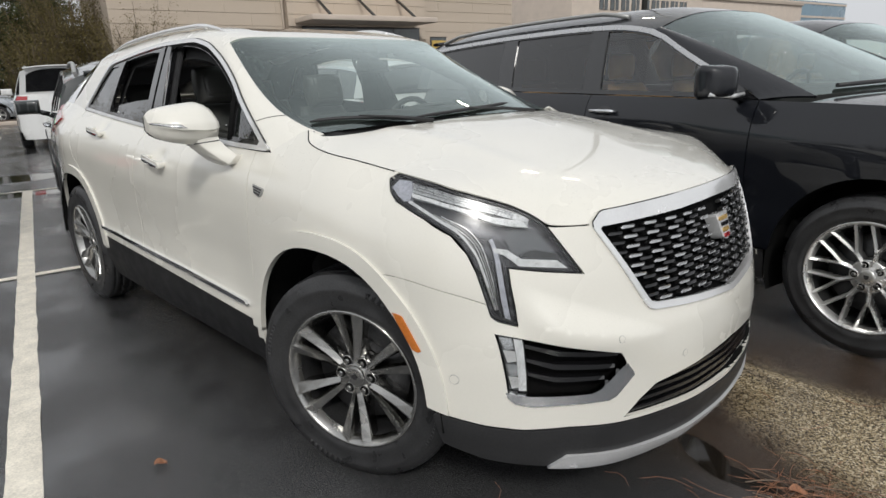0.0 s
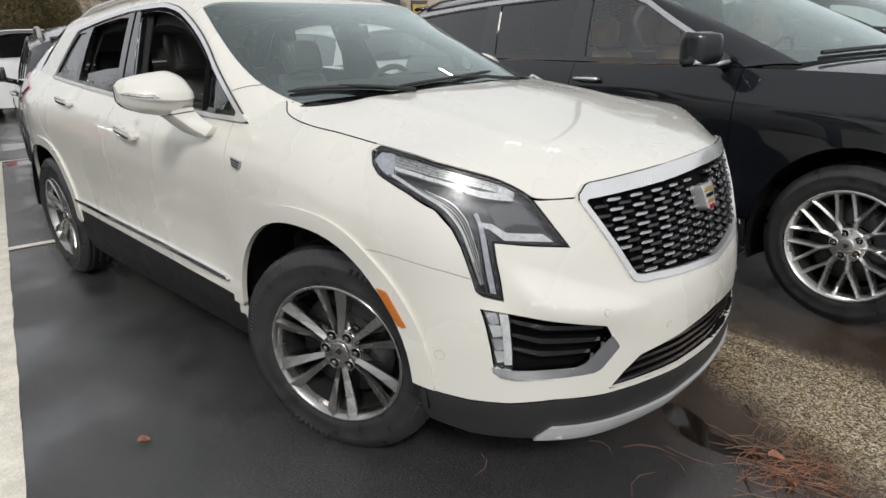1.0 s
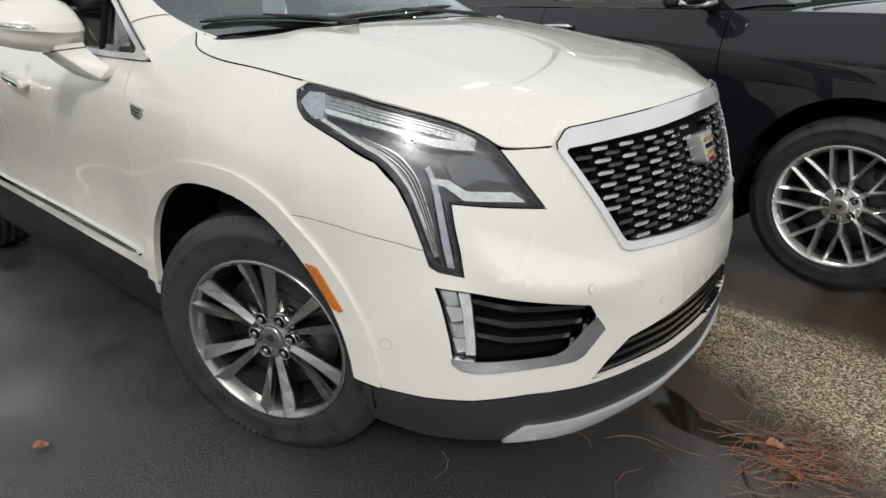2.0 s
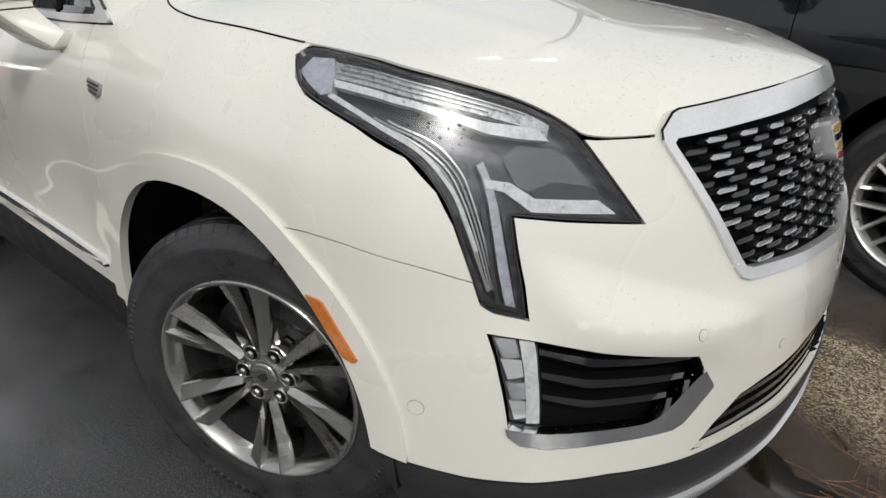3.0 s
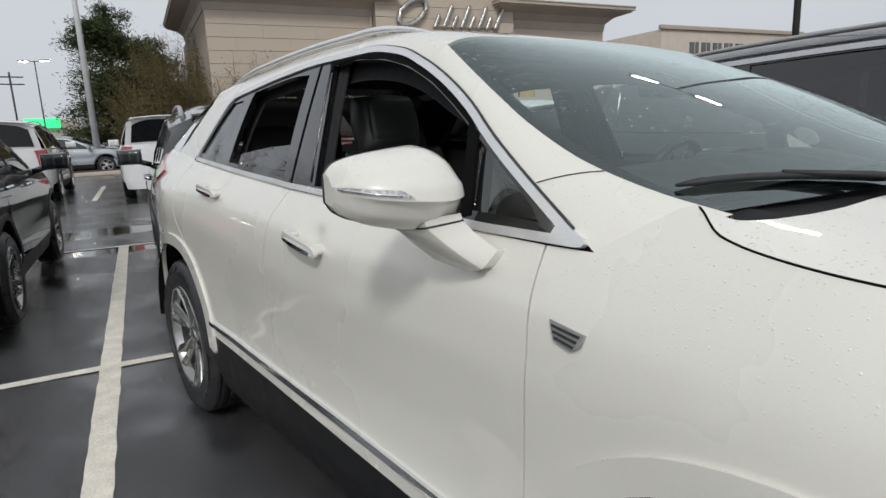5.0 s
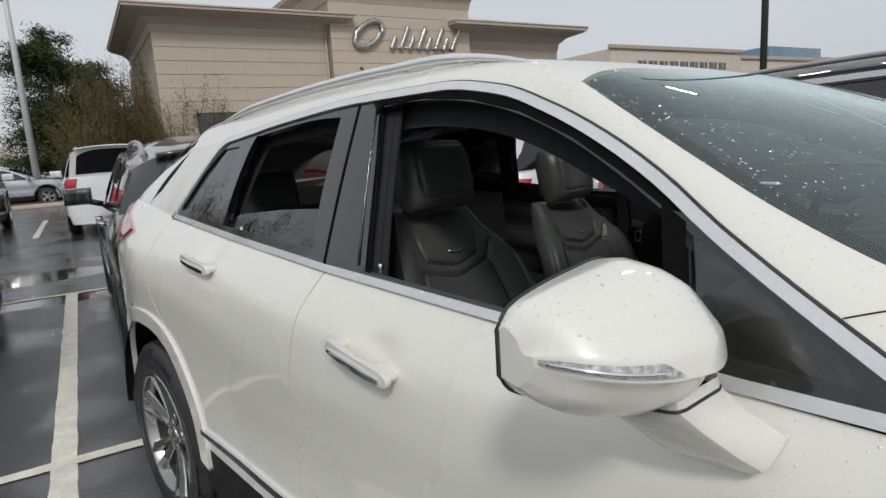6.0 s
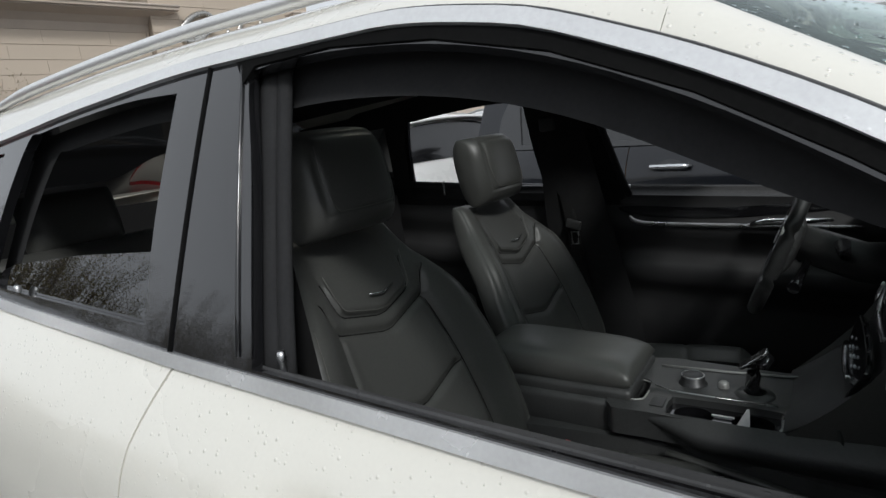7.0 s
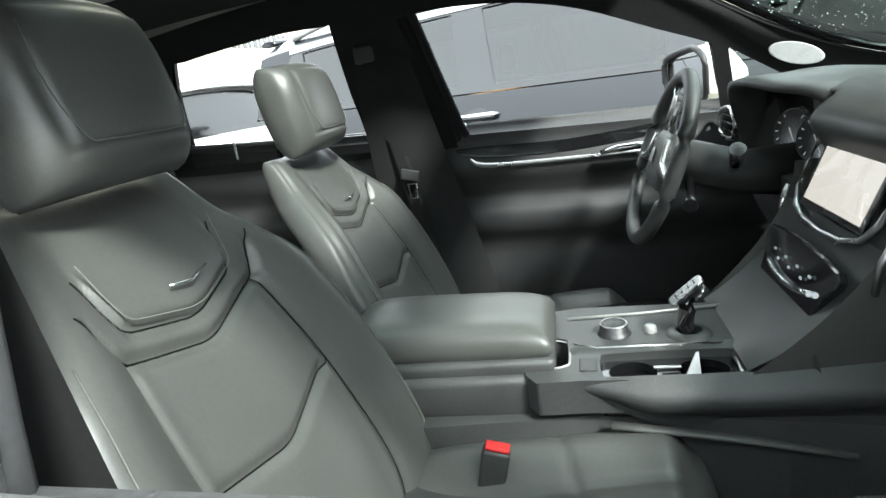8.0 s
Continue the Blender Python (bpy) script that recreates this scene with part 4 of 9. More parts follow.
# wheel housings and underbody
for cx in (FRONT_AXLE, REAR_AXLE):
    for sy in (-1, 1):
        bm = bmesh.new()
        arcp = ellipse(cx, 0.37, 0.50, 0.495, 2, 178, 24)
        rows = [[bm.verts.new((x, sy * y, z)) for x, z in arcp] for y in (0.885, 0.60)]
        for i in range(len(arcp) - 1):
            bm.faces.new((rows[0][i], rows[0][i + 1], rows[1][i + 1], rows[1][i]))
        bm.faces.new(rows[1])
        part("wheel_housing", bm, M_CAVITY, white_car, "black wheel-arch liner")
part("underbody", block((4.0, 1.2, 0.2), 0.03, pose(-1.45, 0, 0.24)), M_CAVITY, white_car, "dark underbody")
part("sill_core", block((1.9, 1.72, 0.18), 0.02, pose(-1.43, 0, 0.32)), M_CAVITY, white_car, "dark sill structure")

# side windows: bright surround, black frames, glass
WIN = [(-0.478, 1.1275), (-0.462, 1.130), (-0.456, 1.137), (-0.462, 1.1445)] + [(x, RAILZ(x)) for x in span(-0.485, -2.44, 60)] + curvy([(-2.47, 1.508), (-2.52, 1.482), (-2.625, 1.398), (-2.79, 1.255), (-2.80, 1.240), (-2.79, 1.234)], closed=False, sub=4) + [(-2.147, 1.190), (-1.671, 1.163), (-1.23, 1.148), (-1.0, 1.140), (-0.7, 1.129)]
WIN = dense(WIN, 0.03)
WIN_IN = [p for p in shrink(WIN, 0.017) if p[0] < -0.512]
pair("window_surround", green, WIN, M_BRIGHT, [WIN_IN], label="chrome window surround, wet", off=0.010, rim=0.012, step=0.03)
for sy in (1, -1):
    seal = [Vector(green(x, RAILZ(x) + 0.003)) for x in span(-0.49, -2.46, 60)]
    part("window_seal", tube([(p.x, sy * (p.y - 0.004), p.z) for p in seal], 0.0035, 5), M_RUBBER, white_car, "black seal over the bright surround")
F_OPEN = curvy([(-0.797, 1.156), (-0.797, 1.156), (-1.2, 1.168), (-1.512, 1.180), (-1.512, 1.180), (-1.56, 1.40), (-1.597, 1.525), (-1.585, 1.545), (-1.45, 1.548), (-1.297, 1.532), (-1.158, 1.498), (-1.026, 1.445), (-0.92, 1.388), (-0.838, 1.338), (-0.838, 1.338)], sub=4)
F_FIX = [(-0.770, 1.168), (-0.800, 1.315), (-0.70, 1.252), (-0.60, 1.188), (-0.575, 1.162)]
R_OPEN = curvy([(-1.755, 1.208), (-1.755, 1.208), (-1.768, 1.35), (-1.768, 1.535), (-1.768, 1.535), (-1.9, 1.537), (-2.05, 1.527), (-2.2, 1.512), (-2.25, 1.500), (-2.30, 1.385), (-2.335, 1.235), (-2.335, 1.235)], sub=4)
R_FIX = [(-2.350, 1.484), (-2.398, 1.258), (-2.745, 1.268), (-2.60, 1.395), (-2.47, 1.478)]
pair("window_frame", green, WIN_IN, M_PILLAR, [F_OPEN, F_FIX, R_OPEN, R_FIX], label="satin black window frames and centre pillar", off=0.002, rim=0.018, step=0.03)
for f_, o_ in ((F_FIX, -0.01), (R_FIX, -0.004)):
    for g in pair("quarter_glass", green, shrink(dense(f_, 0.05), -0.004), M_CLEAR if f_ is F_FIX else M_TINT, off=o_, rim=0.0, label="small fixed side window"):
        g.visible_shadow = False
RG = [(-1.74, 1.19), (-1.762, 1.312), (-2.0, 1.300), (-2.26, 1.276), (-2.31, 1.262), (-2.35, 1.22)]
part("rear_door_glass", sheet(green, RG, off=-0.018, rim=0.004, step=0.05), M_TINT, white_car, "smoked rear window, lowered three quarters").visible_shadow = False
header = [(x, RAILZ(x) - 0.0185) for x in span(-0.80, -1.63, 30)] + [(-1.606, 1.528), (-1.588, 1.549), (-1.45, 1.552), (-1.295, 1.536), (-1.156, 1.502), (-1.024, 1.449), (-0.918, 1.392), (-0.836, 1.342)]
pair("header_seal", green, header, M_CAVITY, label="matt black seal over the door opening", off=0.005, rim=0.010, step=0.02)
pair("division_bar", green, [(-0.795, 1.150), (-0.842, 1.350), (-0.803, 1.325), (-0.764, 1.158)], M_CAVITY, label="matt black bar before the small fixed window", off=0.005, rim=0.010, step=0.02)
# joints of the black centre pillar
for a_, b_ in (((-1.685, 1.178), (-1.692, 1.572)), ((-1.540, 1.192), (-1.617, 1.555))):
    for sy in (1, -1):
        pts = [Vector(green(a_[0] + (b_[0] - a_[0]) * t, a_[1] + (b_[1] - a_[1]) * t)) for t in span(0, 1, 8)]
        part("pillar_seal", tube([(p.x, sy * (p.y - 0.003), p.z) for p in pts], 0.0035, 6), M_CAVITY if a_[0] < -1.6 else M_TRIM, white_car)
# seam across the windscreen pillars
for sy in (1, -1):
    seam_pts = [Vector(pillar(0.30, w)) for w in span(0.04, 0.98, 10)]
    part("pillar_seam", tube([(p.x + 0.0006, sy * (p.y - 0.0006), p.z + 0.0012) for p in seam_pts], 0.0010, 5), M_CAVITY, white_car)
# painted panel behind the side windows
dpill = [(-2.44, RAILZ(-2.44)), (-2.47, 1.508), (-2.52, 1.482), (-2.625, 1.398), (-2.79, 1.255), (-2.80, 1.240), (-2.80, 1.236)] + [(x, EDGE(x) - 0.002) for x in span(-2.86, -3.22, 6)] + [(-3.23, EDGE(-3.23) + 0.004), (-3.07, 1.33), (-2.93, 1.40), (-2.80, RAILZ(-2.80) - 0.006)] + [(x, RAILZ(x)) for x in span(-2.78, -2.48, 8)]
pair("rear_pillar", green, dpill, M_PAINT)

# sunroof, roof rails, rear glass and tailgate
g = part("sunroof_glass", sheet(roof, shrink(dense(SUNROOF, 0.06), 0.004), off=-0.002, rim=0.006, step=0.08), M_ROOFGLASS, white_car, "dark glass sunroof panel")
g.visible_shadow = False
for sy in (-1, 1):
    path = []
    for x in span(-1.20, -2.72, 30):
        p = roof(x, 0.86 * sy)
        lift = min(1.0, (x + 2.72) / 0.35, (-1.20 - x) / 0.45)
        path.append((p[0], p[1], p[2] - 0.004 + 0.024 * math.sin(0.5 * math.pi * max(0.0, lift))))
    part("roof_rail", tube(path, [0.005 + 0.010 * min(1.0, i / 5, (29 - i) / 5) for i in range(30)], 10, flat=0.8), M_BRIGHT, white_car, "satin silver roof rail")
tail = []
for z in span(0.50, 1.285, 14):
    tail.append([body(s, z) for s in span(PS[0] + 0.02, -4.2, 8)])
for sy in (-1, 1):
    me = bpy.data.meshes.new("tailgate")
    co = [(p[0] - 0.002, -sy * p[1], p[2]) for r in tail for p in r]
    me.from_pydata(co, [], [(j * 8 + i, j * 8 + i + 1, j * 8 + 8 + i + 1, j * 8 + 8 + i) for j in range(13) for i in range(7)])
    me.shade_smooth()
    part("tailgate_half", me, M_PAINT, white_car)
def rear_screen(u, v):
    """The hatch: u across, v from the tailgate's upper edge to the roof's end."""
    sgn = 1 if u > 0 else -1
    s_ = -3.23 + (PS[0] + 0.02 + 3.23) * (1 - abs(u)) ** 0.8
    b = body(s_, EDGE(PX(s_)) - 0.004)
    t = roof(-2.78 - 0.24 * (1 - u * u), u)
    bow = 0.05 * v * (1 - v)
    return (b[0] + (t[0] - b[0]) * v - bow, sgn * abs(b[1]) + (t[1] - sgn * abs(b[1])) * v, b[2] + (t[2] - b[2]) * v + bow)


part("rear_screen", grid_surface(rear_screen, span(-1, 1, 32), span(0, 1, 10)), M_PRIVACY, white_car, "smoked rear screen").visible_shadow = False
LAMP = curvy([(-3.62, 1.255), (-3.40, 1.225), (-3.17, 1.185), (-3.15, 1.170), (-3.27, 1.125), (-3.50, 1.06), (-3.70, 1.02), (-3.85, 1.0), (-3.95, 1.08), (-3.85, 1.24)])
pair("tail_lamp", body, LAMP, M_RED, off=0.012, rim=0.03, label="red tail lamp at the rear corner", step=0.03)
valr = [(-3.34, 0.45), (-3.9, 0.45), (PS[0] + 0.02, 0.45), (PS[0] + 0.02, 0.25), (-3.34, 0.25)]
pair("rear_valance", body, valr, M_CLAD)

# cowl and wipers
part("cowl", grid_surface(lambda u, v: (-0.30 + 0.185 * (1 - u * u) + 0.06 * v, 0.73 * u, 1.180 + 0.014 * (1 - u * u) - 0.035 * v), span(-1, 1, 24), span(-0.5, 1, 4)), M_CLAD, white_car, "black plastic cowl")


def wiper(u0, v0, u1, v1):
    pts = [Vector(shield(u0 + (u1 - u0) * t, v0 + (v1 - v0) * t)) + Vector((0.008, 0, 0.007)) for t in span(0, 1, 12)]
    blade = part("wiper_blade", tube(pts, [0.004] + [0.009] * 10 + [0.004], 8, flat=0.75), M_CLAD, white_car, "black wiper blade")
    mid = pts[6] + Vector((0.0, 0, 0.006))
    root = Vector(shield(u0 + 0.02, 0.0)) + Vector((0.05, 0.03, 0.012))
    part("wiper_arm", tube([root, (root + mid) / 2 + Vector((0.006, 0, 0.004)), mid], [0.009, 0.007, 0.005], 6), M_CLAD, blade)


wiper(-0.54, 0.026, -0.975, 0.150)
wiper(0.30, 0.085, -0.50, 0.040)

# bonnet gap filler
part("engine_bay", block((0.55, 1.05, 0.3), 0.05, pose(0.08, 0, 0.66)), M_CAVITY, white_car, "dark engine bay")


# headlights
def band(f_pts, a, b):
    """A strip beside an open line: from a to b metres to its left."""
    p = np.array(f_pts)
    t = np.gradient(p, axis=0)
    t /= np.linalg.norm(t, axis=1)[:, None]
    n = np.column_stack((-t[:, 1], t[:, 0]))
    return [tuple(q) for q in p + n * a] + [tuple(q) for q in (p + n * b)[::-1]]


LAMP_LOW = curvy([(0.640, 0.765), (0.632, 0.80), (0.612, 0.874), (0.585, 0.924), (0.522, 0.972), (0.40, 1.010), (0.270, 1.044)], closed=False, sub=5)
LAMP_TOP = curvy([(0.225, 1.098), (0.403, 1.084), (0.603, 1.059), (0.729, 1.034), (0.789, 1.012), (0.83, 0.978)], closed=False, sub=5)
for m in (False, True):
    lamp = part("headlight", sheet(body, HEADLIGHT, off=-0.040, rim=-0.040, step=0.03, mirror=m), M_FLUTED, white_car, "clear headlight with bright light guides over a slate grey housing")

    def inner_part(name, loop, off, mt, label="", rim=0.014):
        return part(name, sheet(body, loop, off=off, rim=rim, step=0.02, mirror=m), mt, lamp, label)

    part("bezel", sheet(body, HEADLIGHT, [shrink(HEADLIGHT, 0.0026)], off=-0.002, rim=0.010, step=0.03, mirror=m), M_TRIM, lamp, "gloss black lamp edge")
    inner_part("tail_reflector", [(0.206, 1.074), (0.216, 1.094), (0.268, 1.094), (0.292, 1.072), (0.305, 1.047), (0.282, 1.043), (0.244, 1.056)], -0.012, M_GUIDE)
    inner_part("upper_reflector", band(LAMP_TOP[1:22], -0.003, -0.024), -0.016, M_FROST, "frosted clear upper reflector")
    for k in range(3):
        inner_part("reflector_rib", band(LAMP_TOP[2:18 - 2 * k], -0.005 - 0.006 * k, -0.0064 - 0.006 * k), -0.012, M_SATIN, rim=0.004)
    inner_part("light_guide", [(0.296, 1.066), (0.391, 1.057), (0.503, 1.044), (0.602, 1.027), (0.678, 1.012), (0.738, 1.004), (0.771, 0.999), (0.787, 0.981), (0.732, 0.987), (0.674, 0.996), (0.602, 1.016), (0.508, 1.034), (0.401, 1.047), (0.306, 1.056)], -0.011, M_LAMPBAR, "white light guide")
    inner_part("lower_guide", band(LAMP_LOW[7:30], -0.006, -0.013), -0.014, M_LAMPBAR)
    inner_part("leg_back", [(0.603, 0.880), (0.640, 0.885), (0.690, 0.890), (0.692, 0.78), (0.690, 0.735), (0.655, 0.745), (0.640, 0.758), (0.628, 0.80)], -0.036, M_CAVITY, "black backing", rim=0.003)
    inner_part("leg_edge", band(LAMP_LOW[:12], -0.004, -0.009), -0.016, M_STEEL)
    for k in range(4):
        low = [(0.33 + 0.04 * k, 1.030 - 0.004 * k), (0.47 + 0.03 * k, 1.000 - 0.004 * k), (0.57 + 0.015 * k, 0.958 - 0.003 * k), (0.612 + 0.008 * k, 0.905), (0.632 + 0.006 * k, 0.84), (0.645 + 0.004 * k, 0.765)]
        inner_part("reflector_sweep", band(curvy(low, closed=False, sub=5), 0.0, 0.0028), -0.030 + 0.003 * k, (M_STEEL, M_SATIN)[k % 2], rim=0.008)
    inner_part("leg_guide", [(0.648, 0.955), (0.657, 0.938), (0.664, 0.902), (0.666, 0.85), (0.668, 0.788), (0.671, 0.744), (0.687, 0.740), (0.685, 0.787), (0.682, 0.849), (0.680, 0.895), (0.674, 0.930), (0.662, 0.960)], -0.016, M_GUIDE, "pale upright light guide")
    inner_part("leg_gap", [(0.650, 0.90), (0.652, 0.85), (0.655, 0.788), (0.657, 0.745), (0.664, 0.743), (0.662, 0.788), (0.660, 0.85), (0.658, 0.90)], -0.018, M_TRIM)
    inner_part("projector", [(0.705, 0.960), (0.735, 0.982), (0.80, 0.972), (0.822, 0.960), (0.862, 0.900), (0.760, 0.908), (0.722, 0.922)], -0.030, M_PROJECTOR, "slate grey projector glass")
    inner_part("projector_base", [(0.745, 0.915), (0.790, 0.925), (0.855, 0.912), (0.868, 0.885), (0.75, 0.896)], -0.026, M_TRIM)
    inner_part("lower_blade", [(0.660, 0.935), (0.706, 0.928), (0.745, 0.903), (0.850, 0.893), (0.876, 0.870), (0.735, 0.884), (0.716, 0.899), (0.692, 0.916), (0.662, 0.922)], -0.014, M_LAMPBAR, "bright blade under the projector")
    lens = part("lens", sheet(body, shrink(HEADLIGHT, 0.004), off=0.001, rim=0.0, step=0.03, mirror=m), M_LENS, lamp, "clear wet lens")
    lens.visible_shadow = False

# fog lamp openings with slats, lamp and a bright hook of chrome
for m in (False, True):
    fog = part("fog_opening", sheet(body, FOG, off=-0.05, rim=-0.05, step=0.04, mirror=m), M_CAVITY, white_car, "black opening with slats beside the fog lamp")
    for x0, z0, x1, z1, x2, z2 in ((0.708, 0.672, 0.789, 0.647, 0.972, 0.624), (0.710, 0.631, 0.787, 0.610, 0.968, 0.588), (0.711, 0.590, 0.787, 0.571, 0.936, 0.558)):
        part("slat", sheet(body, [(x0, z0), (x1, z1), (x2, z2), (x2, z2 - 0.011), (x1, z1 - 0.015), (x0, z0 - 0.010)], off=-0.014, rim=0.025, step=0.02, mirror=m), M_TRIM, fog)
    part("chrome_hook", sheet(body, [(0.650, 0.537), (0.655, 0.520), (0.675, 0.502), (0.719, 0.492), (0.824, 0.492), (0.945, 0.488), (0.968, 0.496), (1.026, 0.552), (1.022, 0.562), (0.998, 0.594), (0.990, 0.590), (0.915, 0.526), (0.890, 0.518), (0.720, 0.524), (0.680, 0.530)], off=0.004, rim=0.02, step=0.02, mirror=m), M_CHROME, fog, "chrome hook under the opening")
    fl = part("fog_lamp", sheet(body, [(0.638, 0.701), (0.706, 0.687), (0.710, 0.530), (0.660, 0.533)], off=-0.02, rim=0.03, step=0.02, mirror=m), M_TRIM, fog, "upright fog lamp with clear lens")
    part("light_guide", sheet(body, [(0.682, 0.690), (0.703, 0.686), (0.707, 0.534), (0.686, 0.535)], off=-0.012, rim=0.01, step=0.02, mirror=m), M_LAMPBAR, fl)
    for k in range(4):
        z = 0.676 - 0.039 * k
        x0 = 0.642 + 0.005 * k
        part("reflector_facet", sheet(body, [(x0, z + 0.018), (x0 + 0.034, z + 0.014), (x0 + 0.036, z - 0.016), (x0 + 0.010, z - 0.02)], off=-0.014 - 0.004 * (k % 2), rim=0.008, step=0.02, mirror=m), M_BRIGHT if k % 2 else M_CHROME, fl)

for m in (False, True):
    cover = part("fog_lens", sheet(body, [(0.640, 0.699), (0.705, 0.686), (0.709, 0.532), (0.661, 0.535)], off=-0.004, rim=0.0, step=0.03, mirror=m), M_LENS, white_car, "clear wet fog lamp lens")
    cover.visible_shadow = False
# lower intake, valance lip
part("lower_intake", sheet(body, INTAKE, off=-0.06, rim=-0.06, step=0.06), M_CAVITY, white_car, "black lower intake")
for k in range(4):
    z = 0.424 + 0.025 * k
    part("intake_slat", sheet(body, [(1.02 + 0.030 * k, z), (C, z - 0.008), (2 * C - 1.02 - 0.030 * k, z), (2 * C - 1.02 - 0.030 * k, z + 0.010), (C, z + 0.004), (1.02 + 0.030 * k, z + 0.010)], off=-0.012, rim=0.03, step=0.03), M_TRIM, white_car)
lip = dense([(0.776, 0.288), (0.828, 0.328), (1.0, 0.312), (1.2, 0.302), (C, 0.300), (2 * C - 1.2, 0.302), (2 * C - 1.0, 0.312), (2 * C - 0.828, 0.328), (2 * C - 0.776, 0.288), (2 * C - 1.0, 0.266), (C, 0.250), (1.0, 0.266)], 0.05)
part("skid_lip", sheet(body, lip, off=0.013, rim=0.02, step=0.03), M_BRIGHT, white_car, "silver skid lip under the bumper")

# grille: chrome frame, black field, rows of small bright bars, crest
grille = part("grille", sheet(body, GRILLE, off=-0.03, rim=-0.03, step=0.04), M_CAVITY, white_car, "black grille with rows of bright bars in a chrome frame")
IN_HALF = [(1.130, 0.741), (1.112, 0.748), (1.102, 0.762), (0.998, 0.953), (0.995, 0.961), (1.003, 0.967), (1.2, 0.973)]
G_IN = dense([(C, 0.706)] + IN_HALF + [(C, 0.980)] + [(2 * C - x, z) for x, z in IN_HALF[::-1]], 0.014)
part("grille_frame", sheet(body, GRILLE, [G_IN], off=0.008, rim=0.022, step=0.012), M_BRIGHT, grille, "chrome grille frame")
seam_ = [surf_normal(body, x, z + 0.0012, Vector((-1.4, 0, 0.7))) for x, z in dense(G_HALF[4:] + [(C, 1.024)] + [(2 * C - x, z) for x, z in G_HALF[:3:-1]], 0.02, False)]
part("frame_gap", tube([p + n * 0.006 for p, n in seam_], 0.0022, 6), M_CAVITY, grille, "dark gap round the chrome frame")
bar = bmesh.new()
outline = [(-0.026, 0.0), (-0.018, 0.0046), (0.022, 0.0046), (0.026, 0.0), (0.018, -0.0042), (-0.022, -0.0042)]
f0 = [bar.verts.new((x, z, 0.008 if abs(x) < 0.025 else 0.006)) for x, z in outline]
f1 = [bar.verts.new((x, z, -0.012)) for x, z in outline]
bar.faces.new(f0)
for i in range(6):
    bar.faces.new((f0[i], f1[i], f1[(i + 1) % 6], f0[(i + 1) % 6]))
bmesh.ops.recalc_face_normals(bar, faces=bar.faces)
bar_me = bpy.data.meshes.new("grille_bar")
bar.to_mesh(bar_me)
bar.free()
dark_me = bar_me.copy()
bar_me.materials.append(M_SATIN)
dark_me.materials.append(M_TRIM)
g_arr = np.array(shrink(G_IN, 0.010))
for col in range(-13, 14):
    for row in range(11):
        s, z = C + col * 0.0435, 0.957 - 0.0262 * row - (0.0131 if col % 2 else 0.0)
        if not inside(g_arr, s, z) or (abs(s - C) < 0.055 and z > 0.84):
            continue
        p, n = surf_normal(body, s, z, Vector((-1.4, 0, 0.7)))
        t = (Vector(body(s + 0.01, z)) - Vector(body(s - 0.01, z))).normalized()
        up = n.cross(t)
        rot = Matrix((t, up, n)).transposed().to_4x4()
        ob = new("grille_bar", dark_me if col % 2 else bar_me)
        ob.parent = grille
        ob.matrix_basis = Matrix.Translation(p + n * (-0.012 if col % 2 else -0.004)) @ rot


def crest(parent, s, z, w, h, off):
    """A plain shield badge with coloured bands."""
    base = part("badge", sheet(body, [(s - w, z + h), (s + w, z + h), (s + w * 0.72, z - 0.7 * h), (s, z - h), (s - w * 0.72, z - 0.7 * h)], off=off, rim=off + 0.02, step=0.02), M_BRIGHT, parent, "silver shield badge")
    for k, mt in enumerate((M_GOLD, M_TRIM, M_GOLD, M_RED)):
        zz = z + h * (0.72 - 0.42 * k)
        ww = w * (0.70 - 0.10 * k)
        part("badge_band", sheet(body, [(s - ww, zz), (s + ww, zz), (s + ww * 0.95, zz - 0.28 * h), (s - ww * 0.95, zz - 0.28 * h)], off=off + 0.003, rim=0.003, step=0.02), mt, base)
    return base


M_GOLD = material("gold_enamel", (0.55, 0.36, 0.12), 0.3, metal=0.6, vary=0.05)
crest(grille, C, 0.888, 0.045, 0.041, 0.018)
for m in (False, True):
    fb = part("fender_badge", sheet(body, [(-0.478, 1.016), (-0.402, 1.006), (-0.408, 0.985), (-0.425, 0.976), (-0.462, 0.985)], off=0.006, rim=0.008, step=0.02, mirror=m), M_STEEL, white_car, "small grey shield badge")
    for k in range(3):
        zz = 1.008 - 0.009 * k
        part("badge_band", sheet(body, [(-0.470 + 0.005 * k, zz + 0.002), (-0.410 - 0.004 * k, zz - 0.005), (-0.411 - 0.004 * k, zz - 0.009), (-0.469 + 0.005 * k, zz - 0.002)], off=0.009, rim=0.003, step=0.02, mirror=m), M_RIMDARK, fb)
    part("side_marker", sheet(body, [(0.317, 0.734), (0.340, 0.733), (0.353, 0.729), (0.412, 0.636), (0.402, 0.631), (0.383, 0.637), (0.345, 0.694)], off=0.013, rim=0.01, step=0.02, mirror=m), M_AMBER, white_car, "amber side marker")
    for s, z, r_ in ((0.506, 0.563, 0.0135), (0.969, 0.671, 0.0095), (1.228, 0.567, 0.0095)):
        part("parking_sensor", sheet(body, ellipse(s, z, r_, r_, 0, 345, 23), off=0.001, rim=0.003, step=0.02, mirror=m), M_PAINT, white_car)
        ring_ = [surf_normal(body, a_, b_, Vector((-1.4, 0, 0.7))) for a_, b_ in ellipse(s, z, r_ + 0.0005, r_ + 0.0005, 0, 345, 23)]
        part("sensor_ring", tube([(q_.x + n_.x * 0.0002, (q_.y + n_.y * 0.0002) * (-1 if m else 1), q_.z + n_.z * 0.0002) for q_, n_ in ring_], 0.0008, 5, closed=True), M_STEEL, white_car)


